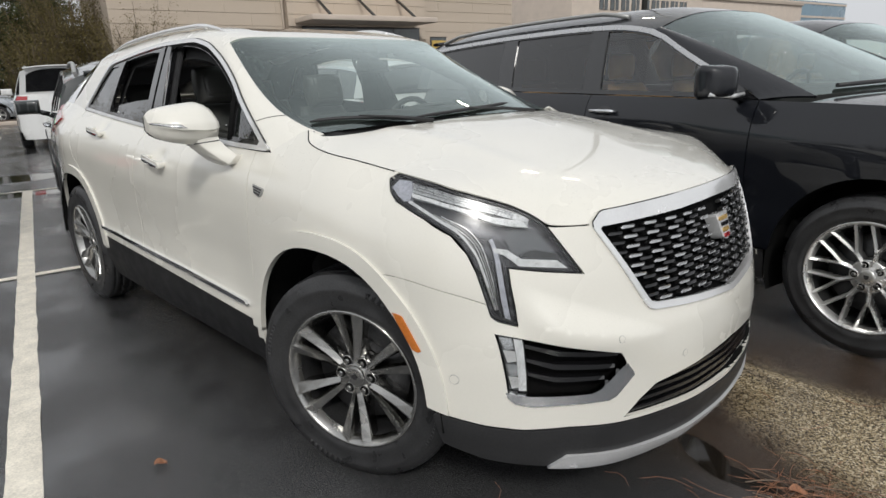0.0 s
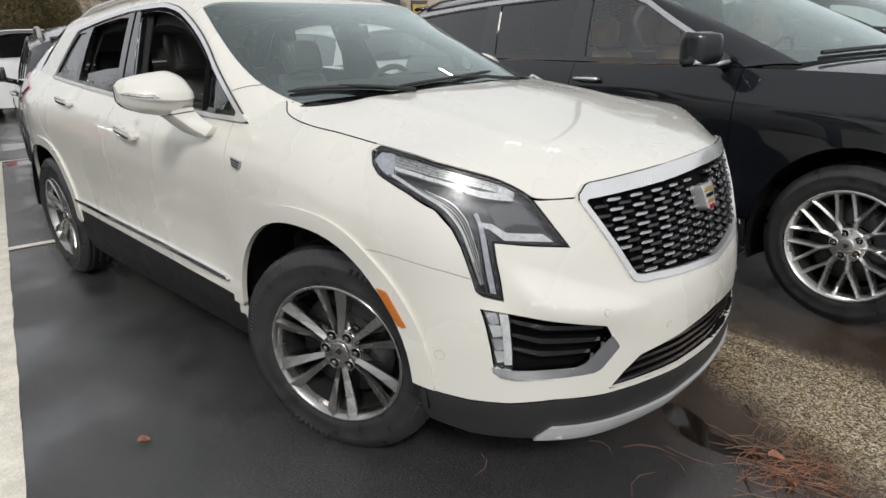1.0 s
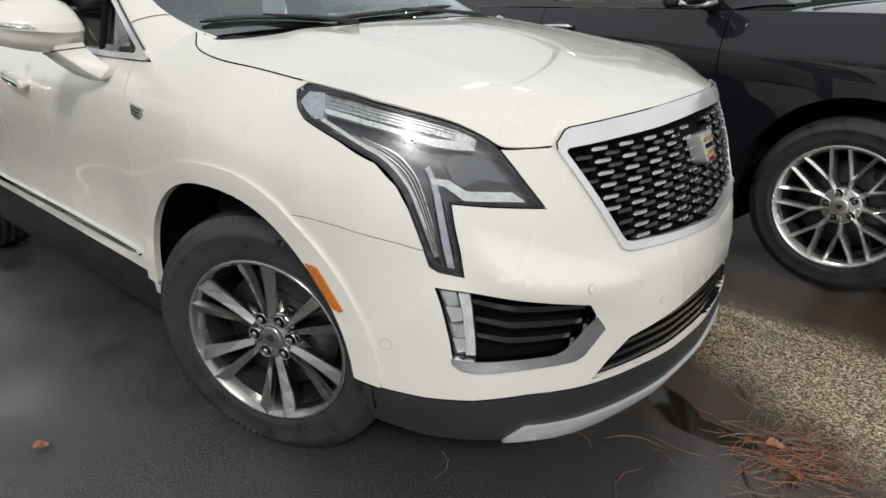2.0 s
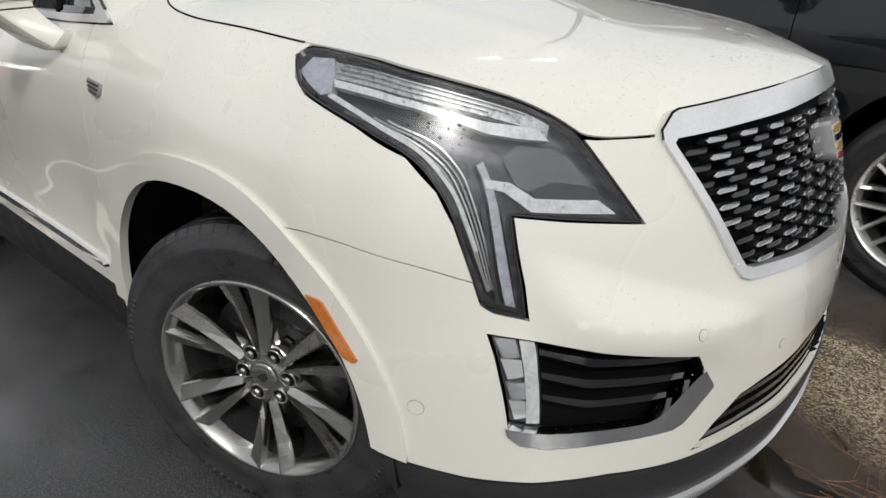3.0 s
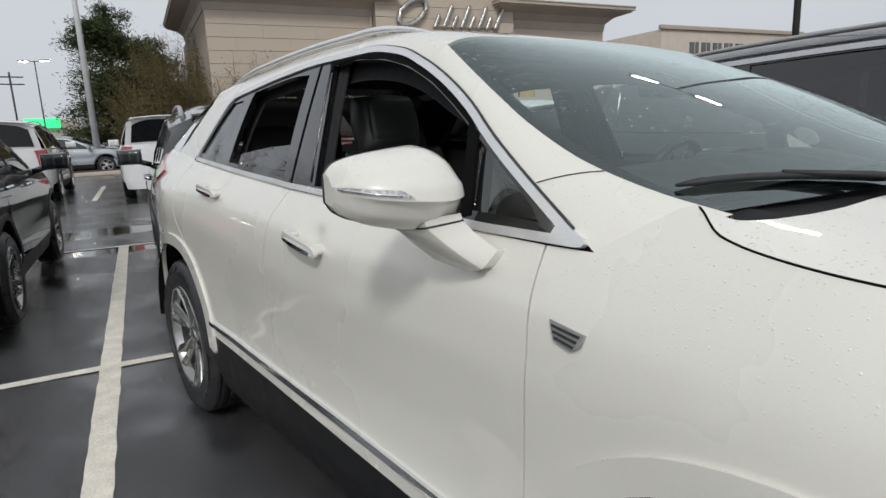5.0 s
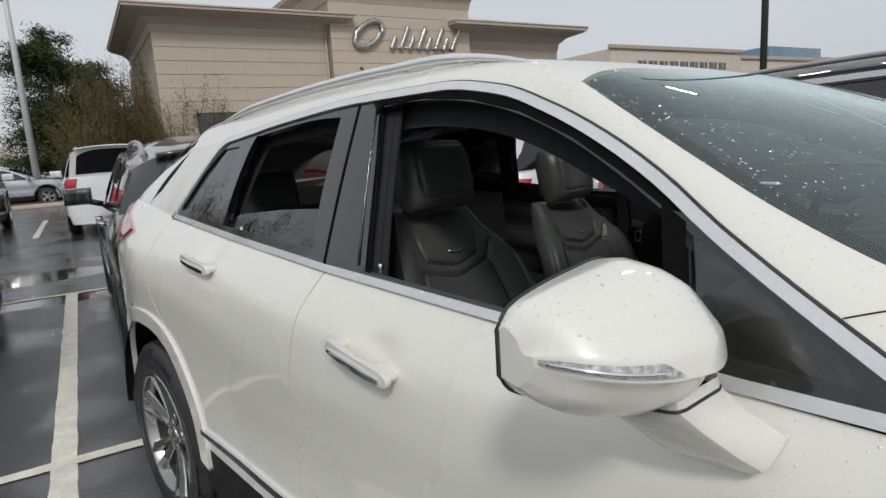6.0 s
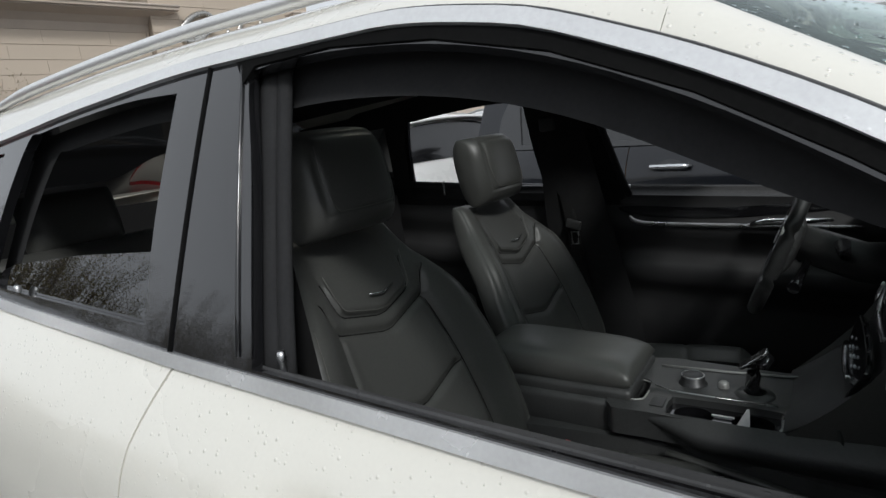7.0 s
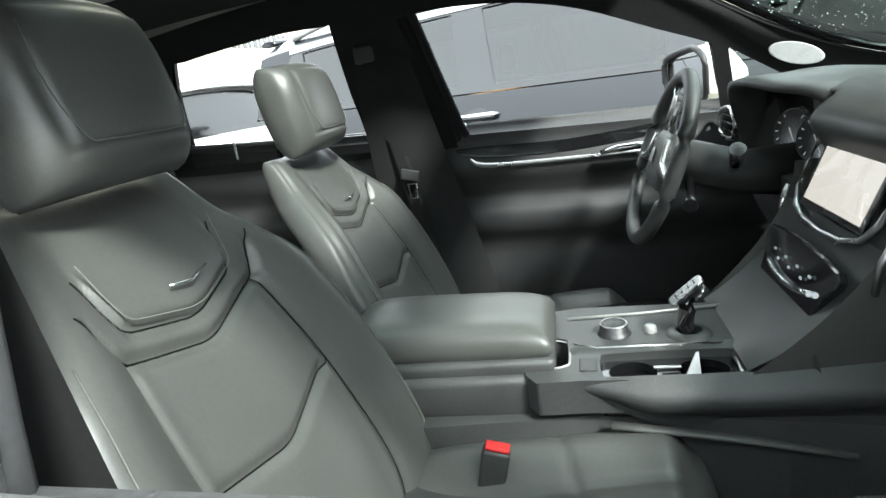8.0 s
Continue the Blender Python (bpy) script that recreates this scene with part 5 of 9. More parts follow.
# door handles
def handle(x0, z0, x1, z1, m):
    """A pull handle from its rear end to its front end: a rounded bar on two feet, a chrome insert along its lower half."""
    sy = 1 if m else -1
    dx, dz = x1 - x0, z1 - z0
    ln = math.hypot(dx, dz)
    tx, tz = dx / ln, dz / ln
    y0, y1 = -body(x0, z0)[1], -body(x1, z1)[1]

    def bar(pts, deep, thick, bevel, segments=3):
        """An outline (along, across) of the bar, its outer face deep metres off the door."""
        bm_ = slab(pts, thick, bevel, None, segments)
        for v in bm_.verts:
            a, c, o = v.co
            t = min(max(a / ln, 0.0), 1.0)
            bow = 0.006 * math.sin(math.pi * t)
            v.co = (x0 + tx * a - tz * c, sy * (y0 + (y1 - y0) * t + deep - thick + o + bow), z0 + tz * a + tx * c)
        bmesh.ops.recalc_face_normals(bm_, faces=bm_.faces)
        for f_ in bm_.faces:
            f_.smooth = True
        return bm_

    h = part("door_handle", bar(dense(curvy([(-0.004, -0.006), (0.004, 0.013), (0.03, 0.0165), (ln - 0.04, 0.0165), (ln - 0.008, 0.012), (ln + 0.004, 0.0), (ln - 0.004, -0.014), (ln - 0.05, -0.0165), (0.03, -0.0165), (0.006, -0.014)], sub=4), 0.03), 0.036, 0.014, 0.005), M_PAINT, white_car, "white door handle with a chrome strip")
    part("chrome_strip", bar(curvy([(0.010, -0.006), (0.02, -0.001), (ln - 0.035, 0.001), (ln - 0.018, -0.006), (ln - 0.035, -0.0125), (0.02, -0.0125)], sub=4), 0.039, 0.012, 0.003, 2), M_CHROME, h)
    part("handle_foot", bar(curvy([(0.002, -0.010), (0.004, 0.010), (0.030, 0.012), (0.036, 0.0), (0.030, -0.012)], sub=4), 0.026, 0.040, 0.005), M_PAINT, h)
    part("handle_foot", bar(curvy([(ln - 0.062, 0.0), (ln - 0.05, 0.012), (ln - 0.012, 0.011), (ln - 0.002, 0.0), (ln - 0.012, -0.012), (ln - 0.05, -0.012)], sub=4), 0.026, 0.040, 0.005), M_PAINT, h)


for m in (False, True):
    handle(-1.500, 1.046, -1.290, 1.020, m)
    handle(-2.420, 1.138, -2.205, 1.120, m)


# door mirrors
MZT = spline([(0.862, 1.258), (0.87, 1.279), (0.905, 1.304), (0.93, 1.310), (0.97, 1.307), (1.05, 1.297), (1.09, 1.285), (1.104, 1.268)])
MZB = spline([(0.862, 1.176), (0.875, 1.162), (0.95, 1.152), (1.04, 1.167), (1.09, 1.190), (1.104, 1.208)])
MXF = spline([(0.862, -0.735), (0.872, -0.700), (0.91, -0.676), (0.95, -0.668), (1.0, -0.676), (1.05, -0.700), (1.085, -0.735), (1.104, -0.780)])
MZC = spline([(0.862, 1.214), (0.92, 1.208), (1.0, 1.214), (1.06, 1.222), (1.104, 1.234)])


def mirror_skin(y, q):
    """The mirror housing: y outwards, q from the rear upper edge over the front's crease to the rear lower edge."""
    zt, zb, xf, zc = MZT(y), MZB(y), MXF(y), MZC(y)
    xr = -0.825 + 0.01 * (1.10 - y)
    d = xf - xr
    pts = [(xr, zt - 0.005), (xr + 0.22 * d, zt), (xr + 0.50 * d, zt - 0.008), (xr + 0.72 * d, zt - 0.024), (xr + 0.96 * d, zc + 0.30 * (zt - zc)), (xf, zc + 0.004), (xf, zc), (xf - 0.012 * d / 0.15, zc - 0.008), (xr + 0.80 * d, zb + 0.36 * (zc - zb)), (xr + 0.62 * d, zb + 0.003), (xr + 0.5 * d, zb), (xr, zb + 0.006)]
    k = min(q, 0.9999) * (len(pts) - 1)
    i = int(k)
    e = [pts[max(0, i - 1)], pts[i], pts[i + 1], pts[min(len(pts) - 1, i + 2)]]
    x, z = cat(e, k - i)
    f = k - i
    return 0.45 * x + 0.55 * (pts[i][0] + (pts[i + 1][0] - pts[i][0]) * f), 0.45 * z + 0.55 * (pts[i][1] + (pts[i + 1][1] - pts[i][1]) * f)


def mirror(sy):
    ys = [0.862, 0.868, 0.876, 0.886] + span(0.90, 1.06, 17) + [1.072, 1.082, 1.090, 1.097, 1.104]
    qs = span(0, 1, 45)
    me = grid_surface(lambda y, q: (mirror_skin(y, q)[0], sy * y, mirror_skin(y, q)[1]), ys, qs)
    body_ = part("door_mirror", me, M_PAINT, white_car, "white door mirror with a clear turn signal strip")
    for y_end in (0.862, 1.104):
        bm = bmesh.new()
        bm.faces.new([bm.verts.new((mirror_skin(y_end, q)[0], sy * y_end, mirror_skin(y_end, q)[1])) for q in qs])
        part("end_cap", bm, M_PAINT, body_)
    autosmooth(body_, 28)
    loop = [(mirror_skin(y, 0)[0], sy * y, mirror_skin(y, 0)[1]) for y in ys] + [(mirror_skin(y, 1)[0], sy * y, mirror_skin(y, 1)[1]) for y in ys[::-1]]
    part("mirror_rim", tube(loop, 0.0028 if sy < 0 else 0.009, 8, closed=True), M_CLAD, body_)
    bm = bmesh.new()
    bm.faces.new([bm.verts.new((p[0] + 0.010, p[1], p[2])) for p in loop])
    part("mirror_glass", bm, M_MIRROR, body_, "mirror glass")
    # foot: a faceted wedge that sweeps down to the door
    secs = [[(-0.690, 0.885, 1.180), (-0.700, 0.972, 1.178), (-0.800, 0.976, 1.170), (-0.795, 0.885, 1.172)],
            [(-0.688, 0.882, 1.166), (-0.700, 0.968, 1.160), (-0.800, 0.972, 1.148), (-0.795, 0.884, 1.156)],
            [(-0.668, 0.872, 1.145), (-0.684, 0.942, 1.130), (-0.780, 0.946, 1.116), (-0.78, 0.880, 1.130)],
            [(-0.645, 0.862, 1.128), (-0.660, 0.915, 1.100), (-0.745, 0.922, 1.085), (-0.755, 0.872, 1.108)],
            [(-0.630, 0.850, 1.114), (-0.644, 0.884, 1.074), (-0.702, 0.886, 1.064), (-0.730, 0.862, 1.092)],
            [(-0.630, 0.790, 1.110), (-0.644, 0.790, 1.072), (-0.702, 0.790, 1.062), (-0.730, 0.790, 1.090)]]
    loops = []
    for sc in secs:
        lp = []
        for i in range(4):
            p, q, r = Vector(sc[i - 1]), Vector(sc[i]), Vector(sc[(i + 1) % 4])
            lp += [q + (p - q).normalized() * 0.012, q + ((p - q).normalized() + (r - q).normalized()) * 0.0035, q + (r - q).normalized() * 0.012]
        loops.append(lp)
    bm = bmesh.new()
    rows = [[bm.verts.new((p.x, sy * p.y, p.z)) for p in lp] for lp in loops]
    for A, B in zip(rows, rows[1:]):
        for i in range(12):
            bm.faces.new((A[i], A[(i + 1) % 12], B[(i + 1) % 12], B[i]))
    bmesh.ops.recalc_face_normals(bm, faces=bm.faces)
    foot = part("mirror_foot", bm, M_PAINT, body_)
    autosmooth(foot, 30)
    part("mirror_joint", tube([(p.x, sy * p.y, p.z) for p in loops[1]], 0.0022, 6, closed=True), M_CLAD, body_)
    tip_ = lambda y: min(1.0, (y - 1.002) / 0.022)
    sig = grid_surface(lambda y, v: (mirror_skin(y, 0.448 - 0.062 * v * tip_(y))[0] + 0.0025, sy * (y + 0.0015), mirror_skin(y, 0.448 - 0.062 * v * tip_(y))[1]), span(1.004, 1.1025, 24), span(0, 1, 7))
    sg = part("turn_signal", sig, M_SIGNAL, body_, "clear turn signal strip")
    if sy > 0:      # the far mirror is turned further in
        body_.matrix_basis = Matrix.Translation((-0.75, 0.86, 0)) @ pose(0, 0, 0, 0, 0, 16) @ Matrix.Translation((0.75, -0.86, 0))
    part("signal_rib", tube([(mirror_skin(y, 0.425)[0] + 0.004, sy * (y + 0.002), mirror_skin(y, 0.425)[1]) for y in span(1.02, 1.10, 12)], 0.0022, 6), M_CHROME, sg)


M_MIRROR = material("mirror_silver", (0.9, 0.9, 0.9), 0.02, metal=1.0, vary=0.0, rough_vary=0.0)
M_SIGNAL = material("clear_signal_lens", (0.55, 0.54, 0.52), 0.15, metal=0.3, vary=0.3, scale=90, coat=1.0)
for sy in (-1, 1):
    mirror(sy)

# ---- wheels ----
def wheel(parent, centre, out, radius, width, rim_r, style, yaw=0.0, phase=0.0):
    """A wheel with tyre, rim, spokes, nuts, cap and brake. out: -1 for a wheel whose face looks to -y, 1 for +y."""
    base = Matrix.Translation(centre) @ pose(0, 0, 0, 0, 0, yaw) @ pose(0, 0, 0, 90 if out < 0 else -90) @ pose(0, 0, 0, 0, 0, phase)
    w = width / 2
    r0 = rim_r + 0.012
    hs = radius - r0
    prof = [(r0 - 0.012, -w * 0.86), (r0 + 0.01, -w * 0.94), (r0 + hs * 0.45, -w), (radius - 0.045, -w * 0.95), (radius - 0.022, -w * 0.86), (radius - 0.008, -w * 0.74)]
    for g in (-0.56, -0.19, 0.19, 0.56):
        prof += [(radius - 0.010 * g * g, w * (g - 0.09)), (radius - 0.010 * g * g, w * g - 0.006), (radius - 0.008 - 0.010 * g * g, w * g - 0.004), (radius - 0.008 - 0.010 * g * g, w * g + 0.004), (radius - 0.010 * g * g, w * g + 0.006)]
    prof += [(radius - 0.008, w * 0.74), (radius - 0.022, w * 0.86), (radius - 0.040, w * 0.94), (r0 + hs * 0.60, w * 0.992), (r0 + hs * 0.55, w * 1.012), (r0 + hs * 0.50, w * 1.0),
             (r0 + 0.026, w * 0.975), (r0 + 0.020, w * 0.99), (r0 + 0.008, w * 0.95), (r0 - 0.010, w * 0.88)]
    tyre = part("tyre", lathe(prof, 72, base), M_RUBBER, parent, "wet black tyre")
    # shoulder blocks of the tread
    blk = bmesh.new()
    n = 64
    for side in (-1, 1):
        for k in range(n):
            a0, a1 = (k + 0.05) * math.tau / n, (k + 0.92) * math.tau / n
            vs = []
            for rr, h in ((radius - 0.0040, w * 0.66), (radius - 0.0075, w * 0.755), (radius - 0.0240, w * 0.878)):
                for a in (a0, a1):
                    vs.append(blk.verts.new((rr * math.cos(a), rr * math.sin(a), side * h)))
            for q in ((0, 1, 3, 2), (2, 3, 5, 4)):
                blk.faces.new([vs[i] for i in q])
    bmesh.ops.recalc_face_normals(blk, faces=blk.faces)
    blk.transform(base)
    tagged(part("tread", blk, M_RUBBER, tyre), kind="stuff")
    # raised marks on the sidewall, as plain bars
    if style == "twin":
        rm = r0 + (radius - r0) * 0.62
        for g0, cnt, h in ((0.35, 7, 0.013), (2.1, 9, 0.008), (3.6, 7, 0.013), (5.2, 10, 0.007)):
            for k in range(cnt):
                a = g0 + 0.052 * k * (h / 0.013 + 0.3)
                c = base @ pose(0, 0, 0, 0, 0, math.degrees(a)) @ Matrix.Translation((rm, 0, w * 0.985))
                part("sidewall_mark", block((h * 1.6, 0.011, 0.004), 0.001, c, 1), M_RUBBER, tyre)
    R = rim_r
    rim_mat = M_RIM if style == "twin" else M_BRIGHTRIM
    part("rim", lathe([(R + 0.010, w * 0.90), (R + 0.008, w * 0.955), (R + 0.004, w * 0.964), (R + 0.001, w * 0.958), (R - 0.004, w * 0.91), (R - 0.013, w * 0.72), (R - 0.018, w * 0.60)], 64, base), rim_mat, tyre, "grey alloy rim" if style == "twin" else "silver alloy rim")
    part("barrel", lathe([(R - 0.018, w * 0.60), (R - 0.022, w * 0.3), (R - 0.03, -w * 0.5), (R + 0.0, -w * 0.9)], 48, base), M_RIMDARK, tyre, "dark wheel barrel")
    part("brake_disc", lathe([(0.09, -0.004), (R * 0.74, -0.004), (R * 0.745, -0.012), (0.09, -0.014)], 40, base @ Matrix.Translation((0, 0, w * 0.15))), M_RIMDARK, tyre)
    cal = block((0.08, 0.16, 0.07), 0.02, base @ pose(0, 0, 0, 0, 0, 35) @ Matrix.Translation((R * 0.70, 0, -0.03)))
    part("brake_caliper", cal, M_RIMDARK, tyre)
    part("wheel_back", lathe([(0.0, -w * 0.3), (R - 0.03, -w * 0.3)], 32, base), M_CAVITY, tyre)

    def spoke(a0, r0_, a1, r1_, w0, w1, h0, h1, mt, name="spoke", lean=0.0):
        """A tapered spoke from (angle, radius) to (angle, radius), ridged along its face."""
        bm = bmesh.new()
        p, q = Vector((r0_ * math.cos(a0), r0_ * math.sin(a0), h0)), Vector((r1_ * math.cos(a1), r1_ * math.sin(a1), h1))
        d = (q - p).normalized()
        s = Vector((-d.y, d.x, 0)).normalized()
        rows = []
        for t in (0.0, 0.25, 0.6, 0.88, 1.0):
            c = p + (q - p) * t + Vector((0, 0, -0.006 * math.sin(math.pi * t)))
            wd = w0 + (w1 - w0) * t
            rows.append([bm.verts.new(c + s * (wd * f) + Vector((0, 0, dz))) for f, dz in ((-0.5, -0.050), (-0.5, -0.010), (-0.44, -0.004), (0.0 + lean, 0.008), (0.08 + lean, 0.008), (0.44, -0.004), (0.5, -0.010), (0.5, -0.050))])
        for A, B in zip(rows, rows[1:]):
            for i in range(7):
                bm.faces.new((A[i], A[i + 1], B[i + 1], B[i]))
        bm.faces.new(rows[0])
        bm.faces.new(rows[-1])
        bmesh.ops.recalc_face_normals(bm, faces=bm.faces)
        bm.transform(base)
        return part(name, bm, mt, tyre)

    face = w * 0.80
    if style == "twin":
        for k in range(6):
            a = k * math.tau / 6
            for sd in (-1, 1):
                spoke(a + sd * 0.150, 0.066, a + sd * 0.178, R + 0.001, 0.021, 0.047, face - 0.022, face + 0.010, M_RIM, lean=-0.30 * sd)
                spoke(a + sd * 0.40, 0.072, a + sd * 0.21, 0.150, 0.016, 0.010, face - 0.040, face - 0.034, M_RIM, "spoke_web")
        nuts, nut_r = 6, 0.060
    elif style == "mesh":
        for k in range(9):
            a = k * math.tau / 9
            spoke(a, 0.055, a, 0.130, 0.026, 0.024, face - 0.030, face - 0.014, M_BRIGHTRIM, "spoke_root")
            for sd in (-1, 1):
                spoke(a, 0.120, a + sd * 0.215, R - 0.006, 0.018, 0.020, face - 0.016, face, M_BRIGHTRIM)
        nuts, nut_r = 5, 0.058
    else:
        for k in range(5):
            a = k * math.tau / 5
            for sd in (-1, 1):
                spoke(a + sd * 0.12, 0.05, a + sd * 0.17, R - 0.006, 0.03, 0.04, face - 0.02, face, M_BRIGHTRIM)
        nuts, nut_r = 5, 0.056
    part("hub", lathe([(0.088, face - 0.07), (0.086, face - 0.040), (0.080, face - 0.031), (0.074, face - 0.028), (0.046, face - 0.028), (0.041, face - 0.022), (0.036, face - 0.022)], 32, base), rim_mat, tyre)
    cap = part("centre_cap", lathe([(0.0, face - 0.0135), (0.020, face - 0.014), (0.031, face - 0.015), (0.0345, face - 0.017), (0.036, face - 0.021), (0.037, face - 0.04)], 32, base), rim_mat, tyre, "wheel centre cap")
    part("cap_mark", slab([(-0.012, 0.009), (0.012, 0.009), (0.008, -0.008), (0.0, -0.012), (-0.008, -0.008)], 0.0015, 0.0, base @ Matrix.Translation((0, 0, face - 0.0135))), M_RIMDARK, cap)
    for k in range(nuts):
        a = (k + 0.5) * math.tau / nuts
        c = base @ Matrix.Translation((nut_r * math.cos(a), nut_r * math.sin(a), face - 0.028))
        part("nut_pocket", lathe([(0.0225, -0.02), (0.0220, 0.003), (0.0195, 0.006), (0.0175, 0.005), (0.0165, -0.004)], 20, c), rim_mat, tyre)
        part("pocket_floor", lathe([(0.0170, 0.0015), (0.0, 0.0015)], 16, c), M_CAVITY, tyre)
        part("wheel_nut", lathe([(0.0, 0.013), (0.0075, 0.013), (0.0105, 0.009), (0.0110, 0.0)], 6, c, smooth=False), M_RIM, tyre)
    return tyre


for cx in (FRONT_AXLE, REAR_AXLE):
    for sy in (-1, 1):
        front_ = cx > -1
        wheel(white_car, (cx, sy * (0.768 if front_ else 0.785), 0.383), sy, 0.383, 0.225, 0.248, "twin", yaw=20.5 if front_ else 0, phase=30 if front_ else 40)

# ---- the white crossover: cabin ----
def pillow(centre_f, thick, nu=60, nv=70, sculpt=None, power=6.0):
    """A padded body: centre_f(a, b) gives a place and the directions across, along and outwards for a, b in -1..1; sculpt(a, b) raises its face."""
    co, faces = [], []
    us, vs = span(-1, 1, nu), span(-1, 1, nv)
    for side in (1, -1):
        for b in vs:
            for a in us:
                p, n = centre_f(a, b)
                edge = (max(0.0, 1 - abs(a) ** power) * max(0.0, 1 - abs(b) ** power)) ** 0.42
                h = thick * edge * (1.0 if side > 0 else 0.9)
                if side > 0 and sculpt:
                    h += sculpt(a, b) * edge
                co.append(tuple(Vector(p) + side * h * Vector(n)))
    off = nu * nv
    for j in range(nv - 1):
        for i in range(nu - 1):
            q = (j * nu + i, j * nu + i + 1, (j + 1) * nu + i + 1, (j + 1) * nu + i)
            faces.append(q)
            faces.append(tuple(k + off for k in q[::-1]))
    me = bpy.data.meshes.new("pillow")
    me.from_pydata(co, [], faces)
    bm = bmesh.new()
    bm.from_mesh(me)
    bmesh.ops.remove_doubles(bm, verts=bm.verts, dist=1e-5)
    bmesh.ops.recalc_face_normals(bm, faces=bm.faces)
    for f in bm.faces:
        f.smooth = True
    bm.to_mesh(me)
    bm.free()
    return me


def polyline(pts):
    """Straight runs between (x, y) knots."""
    xs, ys = [p[0] for p in pts], [p[1] for p in pts]
    return lambda v: float(np.interp(v, xs, ys))


def vgroove(a, b, pts, width, depth):
    """A sewn seam: a groove along b = line(|a|)."""
    d = b - pts(abs(a))
    return -depth * math.exp(-(d / width) ** 2)


REC = radians(21)      # how far the backrest leans
BU = Vector((-math.sin(REC), 0, math.cos(REC)))    # up along the backrest
BN = Vector((math.cos(REC), 0, math.sin(REC)))     # out of its face
HALF = spline([(-1.0, 0.262), (-0.6, 0.284), (-0.1, 0.280), (0.4, 0.250), (0.7, 0.205), (0.9, 0.165), (1.0, 0.15)])


def front_seat(dx, y0, dz):
    """A front seat of black leather: cushion, backrest with a yoke and piped seams, head restraint."""
    origin = Vector((-1.572 + dx, y0, 0.955 + dz))

    def back(a, b):
        w = HALF(b)
        bol = 0.050 * sstep(0.42, 0.82, abs(a)) * (1 - sstep(0.35, 0.95, b)) + 0.015 * sstep(0.5, 0.9, abs(a))
        lumbar = 0.018 * math.cos((b + 0.35) * 1.6)
        p = origin + BU * (b * 0.30 + 0.035 * sstep(0.78, 1.0, b)) + Vector((0, a * w, 0)) + BN * (bol * 0.75 + lumbar)
        return p, BN

    yoke = polyline([(0.0, 0.473), (0.06, 0.476), (0.40, 0.545), (0.44, 0.565), (0.57, 0.74), (0.70, 0.85), (0.9, 0.96)])
    yoke2 = polyline([(0.0, 0.362), (0.06, 0.366), (0.50, 0.462), (0.54, 0.485), (0.66, 0.62), (0.80, 0.715), (1.0, 0.80)])
    mid = polyline([(0.0, -0.165), (0.06, -0.16), (0.55, -0.05)])

    def stitched(a, b):
        h = vgroove(a, b, yoke, 0.026, 0.006) * (1 - sstep(0.50, 0.66, abs(a)))
        h += vgroove(a, b, yoke2, 0.030, 0.010) * (1 - sstep(0.60, 0.74, abs(a)))
        if abs(a) < 0.5:
            h += vgroove(a, b, mid, 0.030, 0.009)
        side = 0.545 - 0.03 * b
        if b < 0.47:
            h -= 0.009 * math.exp(-((abs(a) - side) / 0.026) ** 2)
        h -= 0.006 * math.exp(-((abs(a) - 0.93) / 0.018) ** 2)
        h += 0.006 * sstep(0.0, 0.06, b - yoke(abs(a))) * (1 - sstep(0.48, 0.68, abs(a)))
        return h

    seat = part("front_seat", pillow(back, 0.055, 130, 150, stitched), M_LEATHER, white_car, "black leather front seat backrest with sewn yoke")
    def on_face(a, b, lift=0.0004):
        p, n = back(a, b)
        e = (max(0.0, 1 - abs(a) ** 6) * max(0.0, 1 - abs(b) ** 6)) ** 0.42
        return p + n * ((0.055 + stitched(a, b)) * e + lift)

    seams = [[(a, yoke2(abs(a))) for a in span(-0.74, 0.74, 60)], [(a, yoke(abs(a))) for a in span(-0.62, 0.62, 50)], [(a, mid(abs(a))) for a in span(-0.54, 0.54, 30)]]
    seams += [[(sd * (0.545 - 0.03 * b), b) for b in span(-0.9, 0.46, 40)] for sd in (-1, 1)]
    for sm_ in seams:
        part("seam", tube([on_face(a, b) for a, b in sm_], 0.0013, 5), M_CAVITY, seat, "dark sewn seam")
    # thread along the yoke
    line = []
    for a in span(-0.62, 0.62, 44):
        p, n = back(a, yoke(abs(a)) + 0.03)
        line.append(p + n * 0.0625)
    part("stitching", tube(line, 0.0009, 4), M_STITCH, seat)
    for sd in (-1, 1):
        line = []
        for b in span(-0.85, 0.55, 30):
            p, n = back(sd * 0.86, b)
            e = (max(0.0, 1 - 0.86 ** 6) * max(0.0, 1 - abs(b) ** 6)) ** 0.42
            line.append(p + n * (0.055 * e + 0.001))
        part("stitching", tube(line, 0.0011, 4), M_STITCH, seat)
    # chevron ornament
    p, n = back(0.04, 0.60)
    c = p + n * 0.068
    ys = Vector((0, 1, 0))
    part("ornament", tube([c - ys * 0.036 + BU * 0.005, c - ys * 0.002 - BU * 0.002, c + ys * 0.036 + BU * 0.007], [0.0015, 0.0028, 0.0015], 6), M_CHROME, seat, "small chrome chevron")

    def cush(a, b):
        x = -1.245 + 0.4 * dx + 0.235 * b
        z = 0.685 + dz + 0.035 * b - 0.05 * max(0, b - 0.75) / 0.25 + 0.045 * sstep(0.5, 0.85, abs(a)) * (1 - 0.4 * b)
        return Vector((x, y0 + a * 0.255, z)), Vector((-0.12, 0, 1)).normalized()

